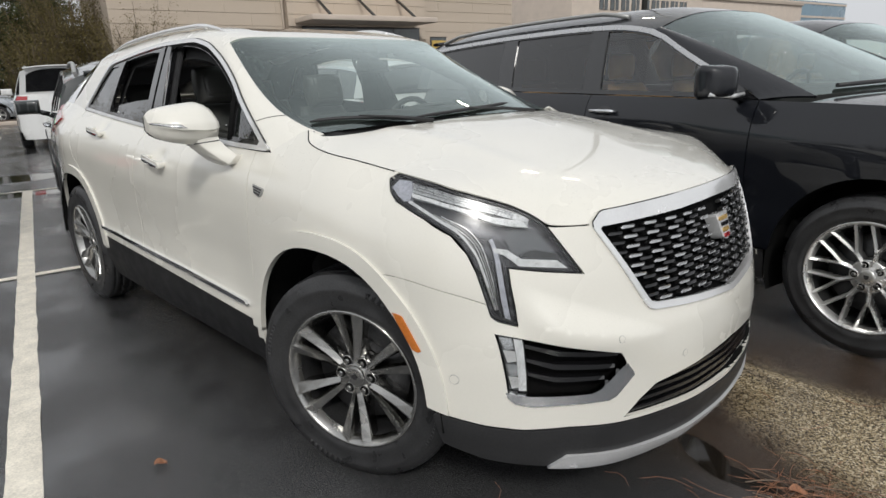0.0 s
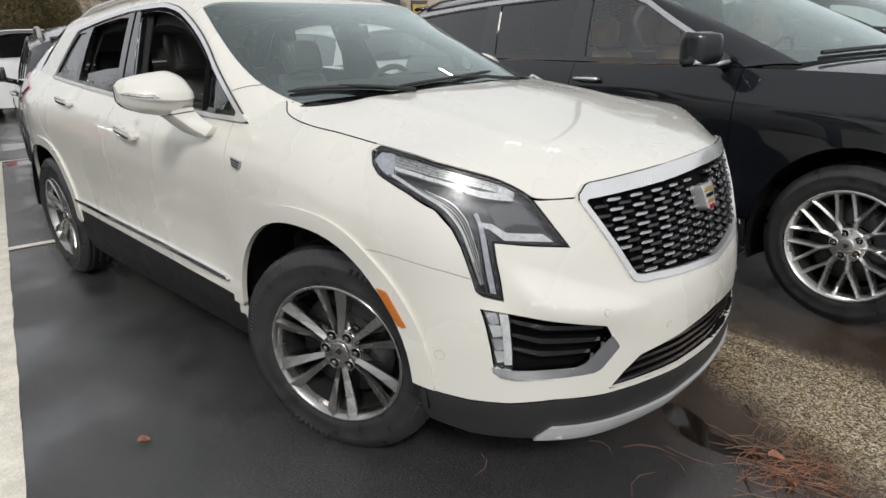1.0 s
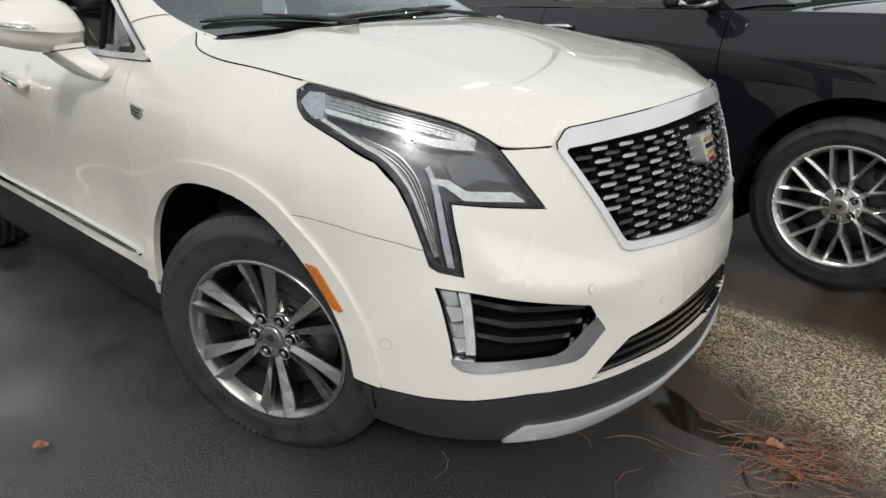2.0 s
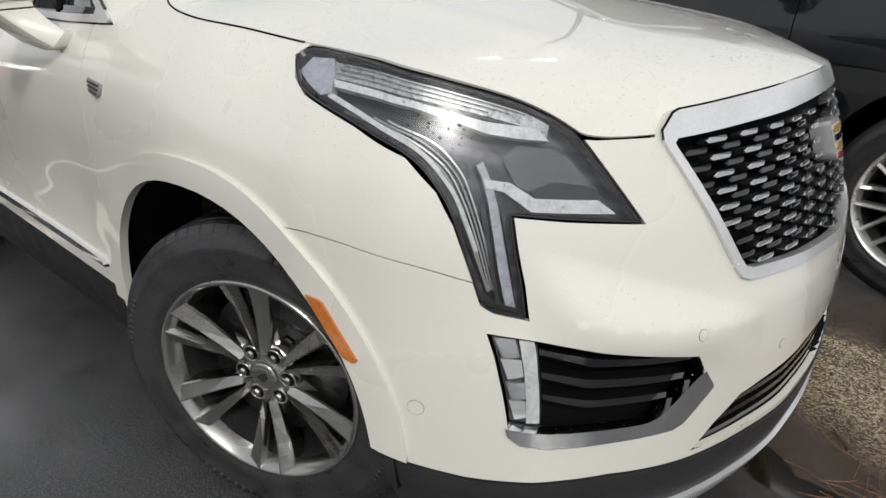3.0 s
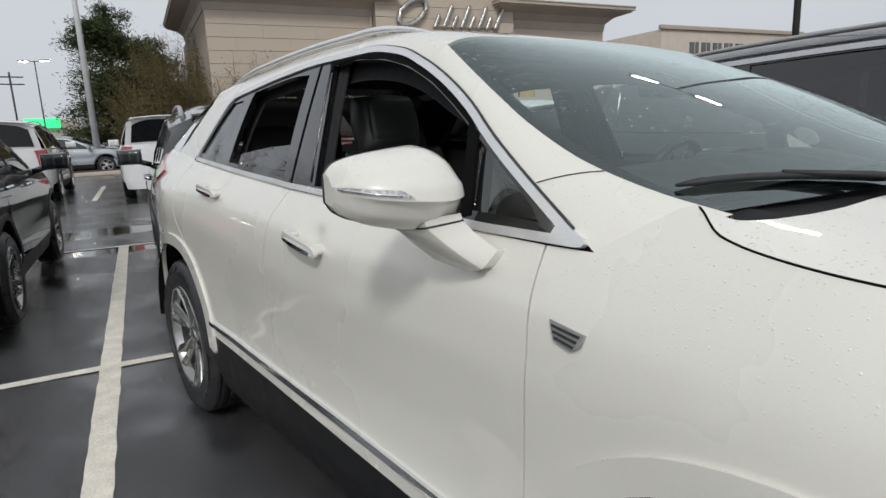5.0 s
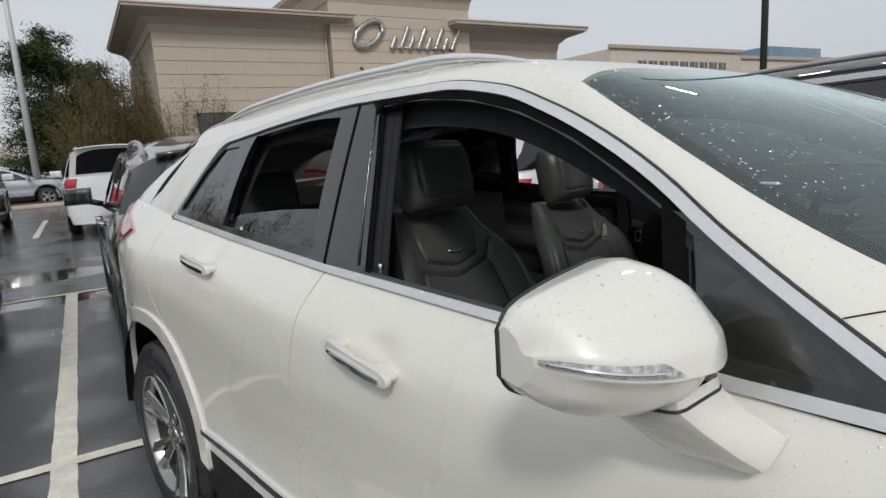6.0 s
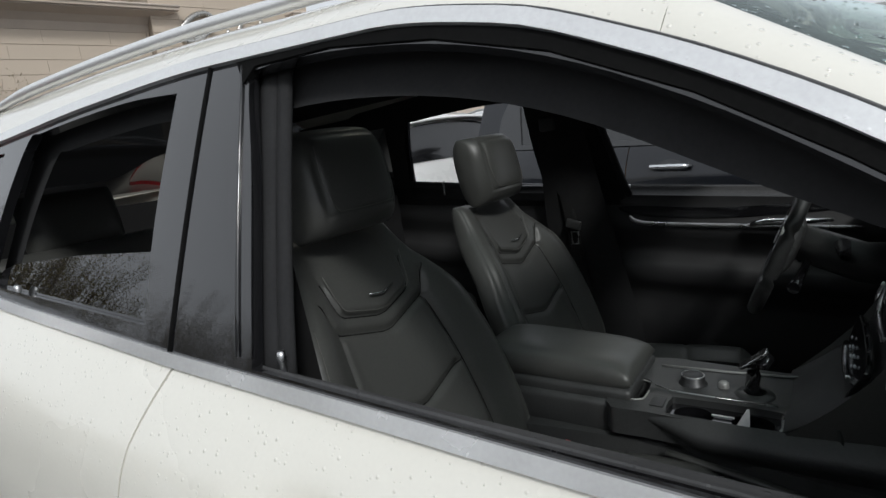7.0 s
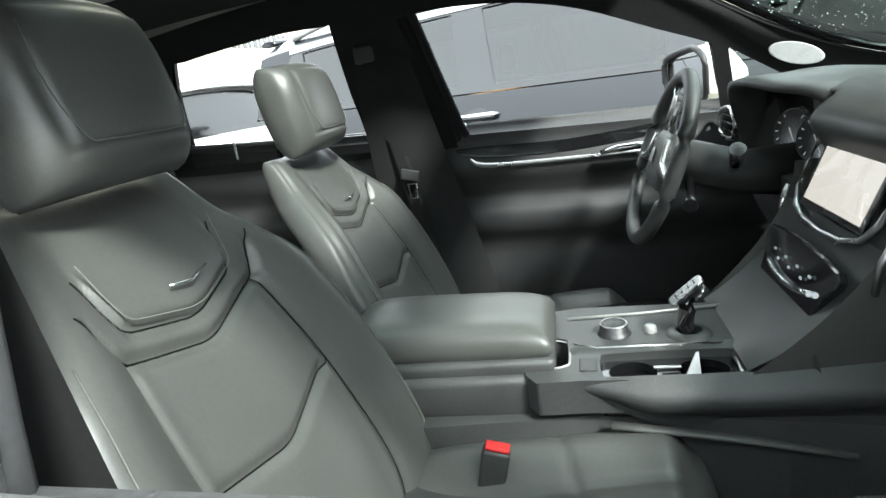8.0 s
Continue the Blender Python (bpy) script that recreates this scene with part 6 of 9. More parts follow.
    part("seat_cushion", pillow(cush, 0.06, 60, 60, lambda a, b: -0.008 * math.exp(-((abs(a) - 0.55) / 0.03) ** 2) - 0.006 * math.exp(-((b - 0.35 + 0.3 * abs(a)) / 0.03) ** 2)), M_LEATHER, seat)
    part("seat_base", block((0.44, 0.40, 0.26), 0.03, pose(-1.27 + dx, y0, 0.47 + dz)), M_SOFT, seat)

    ho = origin + Vector((-0.060, 0, 0.410))

    def head(a, b):
        w = 0.135 - 0.014 * max(0, b) ** 2 - 0.012 * max(0, -b) ** 2
        up = Vector((-math.sin(radians(12)), 0, math.cos(radians(12))))
        nn = Vector((math.cos(radians(12)), 0, math.sin(radians(12))))
        return ho + up * (b * 0.099) + Vector((0, a * w, 0)) + nn * (-0.022 * a * a), nn

    def head_sew(a, b):
        ring = max(abs(a) / 0.70, (abs(b - 0.08)) / 0.72)
        return -0.005 * math.exp(-((ring - 1) / 0.05) ** 2)

    part("head_restraint", pillow(head, 0.060, 60, 60, head_sew, 4.0), M_LEATHER, seat, "black leather head restraint")
    loop = []
    for t in span(0, 1, 40):
        a, b = curvy([(0.66, 0.75), (0.67, 0.0), (0.60, -0.52), (0.4, -0.60), (-0.4, -0.60), (-0.60, -0.52), (-0.67, 0.0), (-0.66, 0.75)], closed=False, sub=6)[int(t * 41)]
        p, n = head(a, b)
        e = (max(0.0, 1 - abs(a) ** 4) * max(0.0, 1 - abs(b) ** 4)) ** 0.42
        loop.append(p + n * ((0.060 + head_sew(a, b)) * e + 0.0006))
    part("stitching", tube(loop, 0.0011, 4), M_STITCH, seat)
    for sd in (-1, 1):
        part("restraint_post", tube([ho + Vector((-0.065, sd * 0.06, -0.05)), ho + Vector((-0.055, sd * 0.06, -0.20))], 0.006, 8), M_TRIM, seat)
    return seat


front_seat(-0.075, -0.37, 0.0)
front_seat(-0.145, 0.37, -0.055)


# rear bench with head restraints
def bench(a, b):
    r = radians(24)
    return Vector((-2.56 - 0.30 * b * math.sin(r), a * 0.64, 0.96 + 0.30 * b * math.cos(r))), Vector((math.cos(r), 0, math.sin(r)))


rear = part("rear_seat", pillow(bench, 0.07, 60, 40, lambda a, b: -0.012 * math.exp(-((abs(a) - 0.42) / 0.02) ** 2), 8.0), M_LEATHER, white_car, "black leather rear bench")
part("rear_cushion", block((0.52, 1.30, 0.18), 0.06, pose(-2.28, 0, 0.66), 3), M_LEATHER, rear)
for y in (-0.40, 0.40):
    def rhead(a, b, y=y):
        return Vector((-2.70 - 0.02 * b, y + a * 0.13, 1.295 + 0.085 * b)), Vector((0.97, 0, 0.2))
    part("rear_head_restraint", pillow(rhead, 0.055, 24, 24, None, 4.0), M_LEATHER, rear)

# floor, bulkheads and headliner
part("cabin_floor", block((2.5, 1.44, 0.06), 0.01, pose(-1.7, 0, 0.44)), M_CARPET, white_car, "black carpet")
part("firewall", block((0.06, 1.40, 0.62), 0.01, pose(-0.40, 0, 0.45)), M_CARPET, white_car)
part("load_floor", block((0.9, 1.3, 0.35), 0.03, pose(-3.15, 0, 0.45)), M_CARPET, white_car)
hl_loop = [(x, -0.88) for x in span(-1.10, -2.80, 30)] + [(x, 0.88) for x in span(-2.80, -1.10, 30)]
part("headliner", sheet(roof, hl_loop, [dense([(-1.26, -0.60), (-1.26, 0.60), (-2.25, 0.54), (-2.25, -0.54)], 0.08)], off=-0.05, rim=-0.045, step=0.09), M_HEADLINER, white_car, "black headliner")
part("visitor_tag", block((0.045, 0.003, 0.034), 0.0, pose(-1.187, 0.43, 1.489, 6, 0, 8)), M_WHITEBAR, white_car, "small pale tag on the headliner")
# inner side of roof rails and pillars
for sy in (False, True):
    part("pillar_trim", sheet(green, shrink(WIN, -0.035), [[(x, z - (0.030 if z < 1.22 else 0.032 * sstep(1.30, 1.45, z))) for x, z in shrink(F_OPEN, 0.004)], F_FIX, [(x, z - (0.040 if z < 1.25 else 0.012 * sstep(1.30, 1.45, z))) for x, z in shrink(R_OPEN, 0.004)], R_FIX], off=-0.052, rim=0.0, step=0.06, mirror=sy), M_HEADLINER, white_car)
    part("pillar_inner", sheet(pillar, [(-0.06, -0.10), (1.0, -0.10), (1.0, 1.30), (-0.06, 1.30)], step=0.1, off=-0.014, rim=0.0, mirror=sy), M_HEADLINER, white_car)
    def lining(t, w, sy=sy):
        x = -0.44 - 0.62 * t
        g = Vector(green(x, RAILZ(x)))
        a = g + Vector((0, 0.050, -0.012))
        b = Vector(shield(-0.985, 0.04 + 0.93 * t)) + Vector((-0.006, 0.004, -0.012))
        m = (a + b) / 2 + Vector((-0.012, 0.016, -0.010))
        p = a * (1 - w) ** 2 + 2 * m * w * (1 - w) + b * w * w
        return (p.x, -p.y if sy else p.y, p.z)
    part("pillar_lining", grid_surface(lining, span(0, 1, 24), span(-0.05, 1.04, 10)), M_HEADLINER, white_car, "black lining of the windscreen pillar")


# black lining of the load space and the rear pillars
for sy in (-1, 1):
    part("load_lining", grid_surface(lambda u, v, sy=sy: (-2.36 - 1.20 * u, sy * (0.70 - 0.05 * v - 0.10 * u * u), 0.50 + (EDGE(-2.36 - 1.20 * u) - 0.51) * v), span(0, 1, 14), span(0, 1, 6)), M_HEADLINER, white_car, "black lining of the load space")
    part("rear_pillar_lining", sheet(green, shrink(dpill, -0.02), off=-0.034, rim=0.0, step=0.06, mirror=sy > 0), M_HEADLINER, white_car)
part("tailgate_lining", grid_surface(lambda u, v: (-3.56 + 0.10 * u * u, 0.62 * u, 0.50 + 0.755 * v), span(-1, 1, 10), span(0, 1, 4)), M_HEADLINER, white_car)


# doors seen from inside
def door_card(sy):
    def card(x, z):
        e = EDGE(x)
        t = (e - 0.012 - z)
        y = 0.745 - 0.035 * sstep(0.0, 0.09, t) + 0.03 * sstep(0.08, 0.17, t) - 0.035 * sstep(0.17, 0.21, t) * (1 - sstep(0.25, 0.30, t)) + 0.0
        return (x, sy * y, z)

    for name, x0, x1 in (("front_door_card", -0.46, -1.60), ("rear_door_card", -1.74, -2.62)):
        pts = [(x, EDGE(x) - 0.006) for x in span(x0, x1, 12)] + [(x1, 0.52), (x0, 0.52)]
        me = grid_surface(lambda u, v, x0=x0, x1=x1: card(x0 + (x1 - x0) * u, EDGE(x0 + (x1 - x0) * u) + 0.004 - v * 0.632), span(0, 1, 24), [0, 0.02, 0.045, 0.07, 0.1, 0.13, 0.17, 0.21, 0.26, 0.3, 0.34, 0.36, 0.39, 0.42, 0.46, 0.5, 0.56, 0.62, 0.68, 0.75, 0.85, 1.0])
        d = part(name, me, M_CARD, white_car, "black padded door lining")
        ledge = grid_surface(lambda u, v, x0=x0, x1=x1: (x0 + (x1 - x0) * u, sy * (0.745 + (BELT_Y(x0 + (x1 - x0) * u) - 0.018 - 0.745) * v), EDGE(x0 + (x1 - x0) * u) + 0.004 + (0.010 if sy < 0 else 0.034) * v * v + (0.006 * math.sin(math.pi * (v - 0.7) / 0.3) - 0.02 * sstep(0.88, 1.0, v) if v > 0.7 else 0.0)), span(0, 1, 24), span(0, 1, 14))
        part("window_ledge", ledge, M_LEDGE, d)
        if name == "front_door_card":
            strip = curvy([(-1.475, 1.098), (-1.455, 1.083), (-1.40, 1.075), (-1.25, 1.070), (-1.05, 1.066), (-0.85, 1.062)], closed=False, sub=5)
            part("trim_strip", tube([(x, sy * (abs(card(x, z)[1]) - 0.006), z) for x, z in strip], [0.004 + 0.003 * min(1, i / 4) for i in range(len(strip))], 8), M_SATIN, d, "bright trim strip")
            part("inner_handle", tube([(-1.12, sy * 0.685, 1.078), (-1.08, sy * 0.672, 1.086), (-1.0, sy * 0.672, 1.088), (-0.92, sy * 0.690, 1.088)], [0.006, 0.010, 0.010, 0.006], 8), M_CHROME, d, "chrome inner door handle")
            veneer = curvy([(-1.50, 1.128), (-1.2, 1.118), (-0.9, 1.135), (-0.9, 1.11), (-1.2, 1.088), (-1.45, 1.100)], sub=4)
            part("dark_inlay", sheet(lambda x, z: card(x, z), veneer, off=0.004, rim=0.004, step=0.04, centre=(-1.2, sy * 2, 1.0)), M_TRIM, d)
        pin_x = -1.485 if name == "front_door_card" else -2.2
        part("lock_pin", lathe([(0.0, 0.034), (0.0055, 0.033), (0.0065, 0.026), (0.005, 0.02), (0.006, 0.0), (0.006, -0.02)], 12, pose(pin_x, sy * (0.757 if name == "front_door_card" else 0.748), EDGE(pin_x) + 0.004)), M_SATIN, d, "door lock pin")


door_card(-1)
door_card(1)
# folded window channel at the rear of the open front window
for sy in (-1, 1):
    for dx, r, mt in ((0.0, 0.012, M_HEADLINER), (0.028, 0.008, M_HEADLINER)):
        pts = []
        for t in span(0, 1, 10):
            g_ = green(-1.508 - 0.089 * t ** 0.9, 1.150 + 0.395 * t)
            pts.append((g_[0] + dx, sy * (abs(g_[1]) - 0.035), g_[2]))
        part("window_channel", tube(pts, r, 8, flat=1.6), mt, white_car)

# console
top = curvy([(-1.62, 0.135), (-1.2, 0.125), (-0.98, 0.15), (-0.90, 0.16), (-0.60, 0.165), (-0.60, -0.165), (-0.90, -0.16), (-0.98, -0.15), (-1.2, -0.125), (-1.62, -0.135)], sub=3)
console = part("centre_console", slab([(x, y) for x, y in top], 0.345, 0.02, pose(0, 0, 0.455)), M_SOFT, white_car, "black centre console")
autosmooth(console)


def arm(a, b):
    return Vector((-1.435 + 0.18 * b, a * 0.100, 0.905 - 0.006 * b)), Vector((0, 0, 1))


part("armrest", pillow(arm, 0.038, 30, 40, None, 5.0), M_LEATHER, console, "black leather armrest")
part("armrest_base", block((0.37, 0.21, 0.035), 0.012, pose(-1.44, 0, 0.852)), M_SOFT, console)
part("console_shoulder", block((0.36, 0.235, 0.075), 0.015, pose(-1.445, 0, 0.79)), M_SOFT, console)
DECK_Z = 0.868
RECESS = curvy([(-1.186, -0.070), (-1.165, -0.058), (-1.01, -0.058), (-0.988, -0.072), (-0.986, -0.118), (-1.005, -0.132), (-1.165, -0.132), (-1.186, -0.120)], sub=4)
SLOT = curvy([(-1.264, -0.010), (-1.240, -0.010), (-1.234, -0.030), (-1.234, -0.080), (-1.240, -0.094), (-1.264, -0.094)], sub=3)
deck_loop = curvy([(-1.30, 0.105), (-1.0, 0.11), (-0.93, 0.12), (-0.90, 0.12), (-0.90, -0.13), (-0.93, -0.14), (-1.0, -0.143), (-1.22, -0.140), (-1.30, -0.12)], sub=3)
deck = part("console_deck", sheet(lambda x, y: (x, y, DECK_Z + 0.006 * sstep(-0.055, -0.045, y) + 0.03 * sstep(-0.97, -0.90, x)), deck_loop, [RECESS, SLOT], step=0.012, rim=0.055, centre=(-1.1, 0, -3)), M_SOFT, console, "dark console deck with recesses")
cups = part("cup_recess", sheet(lambda x, y: (x, y, DECK_Z - 0.014), shrink(RECESS, -0.004), [ellipse(-1.140, -0.095, 0.036, 0.032, 0, 345, 24), ellipse(-1.038, -0.095, 0.036, 0.032, 0, 345, 24)], step=0.012, rim=0.05, centre=(-1.1, 0, -3)), M_TRIM, deck, "dark cup holder recess")
part("cup_floor", slab(shrink(RECESS, -0.004), 0.003, 0.0, pose(0, 0, 0.803)), M_CAVITY, cups)
part("cup_bridge", block((0.040, 0.006, 0.003), 0.001, pose(-1.089, -0.090, DECK_Z - 0.012)), M_SATIN, cups)
part("recess_end", tube([(-0.991, -0.064, DECK_Z - 0.004), (-0.989, -0.10, DECK_Z - 0.008), (-0.993, -0.127, DECK_Z - 0.006)], 0.0035, 6), M_SATIN, cups)
part("pocket_floor", block((0.05, 0.10, 0.003), 0.0, pose(-1.249, -0.052, 0.815)), M_CAVITY, deck)
part("pocket_rim", tube([(x, y, DECK_Z + 0.001) for x, y in SLOT], 0.0022, 6, closed=True), M_STEEL, deck)
part("rotary_knob", lathe([(0.0, 0.020), (0.018, 0.020), (0.0225, 0.017), (0.023, 0.006), (0.027, 0.003), (0.028, 0.0)], 32, pose(-1.158, 0.005, 0.874)), M_RIMDARK, deck, "ribbed silver rotary knob")
part("knob_ring", tube([(-1.158 + 0.0215 * math.cos(a), 0.005 + 0.0215 * math.sin(a), 0.892) for a in span(0, math.tau * 23 / 24, 24)], 0.0016, 6, closed=True), M_SATIN, deck)
part("small_knob", lathe([(0.0, 0.012), (0.007, 0.012), (0.010, 0.009), (0.011, 0.0)], 20, pose(-1.100, 0.004, 0.874)), M_STEEL, deck)
part("button_plate", block((0.026, 0.040, 0.003), 0.0012, pose(-1.206, -0.092, DECK_Z - 0.001)), M_RIMDARK, deck, "dark grey button plate")
part("deck_trim", tube([(-1.225, -0.030, 0.8745), (-1.19, -0.046, 0.8735), (-1.0, -0.048, 0.8735)], 0.0017, 6), M_SATIN, deck, "thin silver line")
part("deck_trim", tube([(-1.235, 0.070, 0.8755), (-1.1, 0.076, 0.876), (-0.97, 0.088, 0.877)], 0.003, 6), M_STEEL, deck)
part("key_tag", slab([(-0.010, 0), (0.012, 0.004), (0.001, 0.036), (-0.003, 0.034)], 0.002, 0.0, pose(-1.055, -0.100, 0.848, 78, 20, 15)), M_WHITEBAR, deck, "small pale tag in the cup holder")
for sy in (-1, 1):
    wing = grid_surface(lambda u, v, sy=sy: (-1.25 + 0.50 * u, sy * (0.136 + (0.030 * math.sin(math.pi * min(1, v * 1.2)) + 0.012 * u) * sstep(0.0, 0.3, u)), 0.864 + 0.008 * sstep(0.0, 0.25, u) - (0.02 + 0.062 * sstep(0.0, 0.3, u)) * v + 0.03 * max(0, u - 0.55) * (1 - v)), span(0, 1, 28), span(0, 1, 10))
    part("console_wing", wing, M_SOFT, console, "padded console flank")
    part("flank_trim", tube([(-1.18 + 0.32 * t, sy * (0.148 + 0.02 * t), 0.796 - 0.045 * t + 0.004 * math.sin(3 * t)) for t in span(0, 1, 8)], 0.010, 6, flat=0.5), M_LEATHER, console)
boot = part("gear_selector", tube([(-1.042, -0.012, 0.868), (-1.047, -0.012, 0.895), (-1.044, -0.012, 0.918), (-1.032, -0.012, 0.940), (-1.016, -0.012, 0.956)], [0.021, 0.017, 0.018, 0.020, 0.012], 14, flat=0.75), M_TRIM, console, "black gear selector with a bright face")
part("selector_face", slab(curvy([(-0.014, -0.028), (0.014, -0.028), (0.017, 0.0), (0.014, 0.030), (-0.014, 0.030), (-0.017, 0.0)], sub=3), 0.006, 0.002, Matrix.Translation((-1.042, -0.012, 0.946)) @ pose(0, 0, 0, 0, -40, 0) @ pose(0, 0, 0, 0, 0, 90)), M_SATIN, boot, "bright selector face")
for k in range(4):
    part("selector_mark", block((0.010, 0.003, 0.0012), 0.0, Matrix.Translation((-1.042, -0.012, 0.946)) @ pose(0, 0, 0, 0, -40, 0) @ pose(-0.018 + 0.012 * k, 0, 0.0058, 0, 0, 90)), M_TRIM, boot)
part("selector_base", lathe([(0.036, 0.0), (0.032, 0.005), (0.02, 0.007)], 24, pose(-1.042, -0.012, 0.874)), M_SOFT, boot)
for y, lab in ((-0.175, "seat belt buckle with a red button"), (0.175, "seat belt buckle with a red button")):
    bk = part("belt_buckle", block((0.042, 0.026, 0.10), 0.006, pose(-1.372, 1.15 * y, 0.70, 0, 14, 0)), M_SOFT, white_car, lab)
    part("red_button", block((0.036, 0.020, 0.006), 0.002, pose(-1.347, 1.15 * y, 0.797, 0, 14, 0)), M_REDBTN, bk, "red release button")

M_DISPLAY = material("lit_display", (0.05, 0.05, 0.05), 0.08, vary=0.2, scale=14, coat=1.0)
_db = M_DISPLAY.node_tree.nodes["Principled BSDF"]
_db.inputs["Emission Color"].default_value = (1.0, 0.88, 0.80, 1)
_db.inputs["Emission Strength"].default_value = 0.12
M_ICON = glow("lit_white_icons", (0.35, 0.37, 0.4), 0.06)
# dashboard
DASH = [(-0.42, 1.185), (-0.60, 1.225), (-0.74, 1.225), (-0.80, 1.205), (-0.825, 1.17), (-0.80, 1.12), (-0.80, 1.05), (-0.795, 1.01), (-0.775, 0.93), (-0.72, 0.84), (-0.60, 0.72)]


DASH_LINE = curvy(DASH, closed=False, sub=9)


def dash_f(y, i):
    k = DASH_LINE[i]
    edge = sstep(0.55, 0.72, abs(y))
    well = sstep(0.115, 0.135, y) * (1 - sstep(0.555, 0.580, y)) * sstep(1.045, 1.06, k[1]) * (1 - sstep(1.196, 1.216, k[1])) if k[0] < -0.745 else 0.0
    return (k[0] + (-0.69 - k[0]) * well + 0.05 * edge * (1 if k[0] < -0.7 else 0), y, k[1] - 0.02 * edge)


nd = len(DASH_LINE)
me = grid_surface(lambda y, i: dash_f(y, int(i)), span(-0.72, 0.72, 120), list(range(nd)))
dash = part("dashboard", me, M_SOFT, white_car, "black padded dashboard")
dash.data.flip_normals()
# instrument hood and cluster
hood_rim = curvy([(-0.806, 0.565, 1.060), (-0.815, 0.568, 1.12), (-0.838, 0.545, 1.185), (-0.850, 0.49, 1.222), (-0.854, 0.37, 1.231), (-0.842, 0.25, 1.224), (-0.805, 0.165, 1.212), (-0.765, 0.130, 1.17), (-0.755, 0.125, 1.11), (-0.765, 0.13, 1.060)], closed=False, sub=5)
bm = bmesh.new()
rows = [[bm.verts.new((p[0] + dx * sstep(1.05, 1.20, p[2]) + 0.02 * f, 0.37 + (p[1] - 0.37) * s_, p[2] + dz)) for p in hood_rim] for dx, s_, dz, f in ((0.11, 1.03, 0.004, 0), (0.03, 1.03, 0.008, 0), (0.0, 1.015, 0.003, 0), (0.002, 0.99, -0.008, 0), (0.06, 0.97, -0.012, 1))]
for A, B in zip(rows, rows[1:]):
    for i in range(len(hood_rim) - 1):
        bm.faces.new((A[i], A[i + 1], B[i + 1], B[i]))
for f in bm.faces:
    f.smooth = True
part("cluster_hood", bm, M_SOFT, dash, "hood over the instruments")
cl = part("instrument_cluster", block((0.012, 0.37, 0.135), 0.004, pose(-0.705, 0.37, 1.058, 0, -12)), M_TRIM, dash, "dark instrument cluster with round dials")
for dy, yy in ((0.0, 0.43), (0.0, 0.30)):
    dm = look((-0.745, yy, 1.115), (-1.4, yy - 0.30, 1.30)) @ pose(0, 0, 0, 180)
    part("dial", lathe([(0.046, 0.0), (0.045, 0.004), (0.043, 0.001), (0.0, 0.001)], 32, dm), M_RIMDARK, cl)
    for k in range(11):
        part("dial_mark", slab([(-0.0012, 0.033), (0.0012, 0.033), (0.0012, 0.040), (-0.0012, 0.040)], 0.001, 0.0, dm @ pose(0, 0, 0.002, 0, 0, -140 + 28 * k)), M_ICON, cl)
    part("needle", slab([(-0.0014, -0.006), (0.0014, -0.006), (0.0007, 0.034), (-0.0007, 0.034)], 0.001, 0.0, dm @ pose(0, 0, 0.004, 0, 0, 35)), M_ICON, cl)

# centre stack: screen in a bright frame, controls
st = part("console_face", slab(curvy([(-0.15, -0.10), (-0.165, 0.0), (-0.15, 0.11), (-0.12, 0.135), (0.12, 0.135), (0.15, 0.11), (0.165, 0.0), (0.15, -0.10)], sub=4), 0.05, 0.012, look((-0.800, 0, 1.070), (-1.5, 0, 1.36)) @ pose(0, 0, 0, 180) @ pose(0, 0, 0, 0, 0, 180) @ Matrix.Translation((0, 0, -0.05))), M_LEATHER, dash, "padded face round the screen")
sm = look((-0.812, 0, 1.100), (-1.5, 0, 1.39)) @ pose(0, 0, 0, 180)
scr = part("touch_screen", slab([(-0.105, -0.062), (0.105, -0.062), (0.105, 0.062), (-0.105, 0.062)], 0.006, 0.002, sm), M_SCREEN, dash, "glossy touch screen")
part("display", slab([(-0.095, -0.052), (0.095, -0.052), (0.095, 0.052), (-0.095, 0.052)], 0.001, 0.0, sm @ pose(0, 0, 0.0062)), M_DISPLAY, scr, "softly lit display")
part("screen_frame", tube([sm @ Vector((x, y, 0.006)) for x, y in curvy([(-0.112, -0.068), (0.112, -0.068), (0.112, 0.068), (-0.112, 0.068)], sub=4)], 0.005, 6, closed=True), M_SATIN, scr)
for k in range(5):
    part("stack_button", block((0.022, 0.008, 0.004), 0.001, sm @ pose(-0.05 + 0.028 * k, 0.085, 0.004)), M_SATIN, scr)
lower = part("climate_panel", slab(curvy([(-0.125, -0.042), (0.125, -0.042), (0.115, 0.01), (0.08, 0.062), (-0.08, 0.062), (-0.115, 0.01)], sub=4), 0.012, 0.004, look((-0.878, 0, 0.962), (-1.5, 0, 1.20)) @ pose(0, 0, 0, 180)), M_TRIM, dash, "gloss black climate panel")
lm = look((-0.8895, 0, 0.9665), (-1.5, 0, 1.20)) @ pose(0, 0, 0, 180)
for k in range(7):
    part("climate_button", block((0.008, 0.004, 0.002), 0.0005, lm @ pose(-0.07 + 0.0235 * k, -0.012 + 0.01 * (k % 2), 0.002)), M_ICON, lower)
part("climate_bar", tube([lm @ Vector((x, 0.02 - 4 * x * x * 0.4, 0.004)) for x in span(-0.09, 0.09, 9)], 0.005, 6), M_CHROME, lower, "chrome control bar")
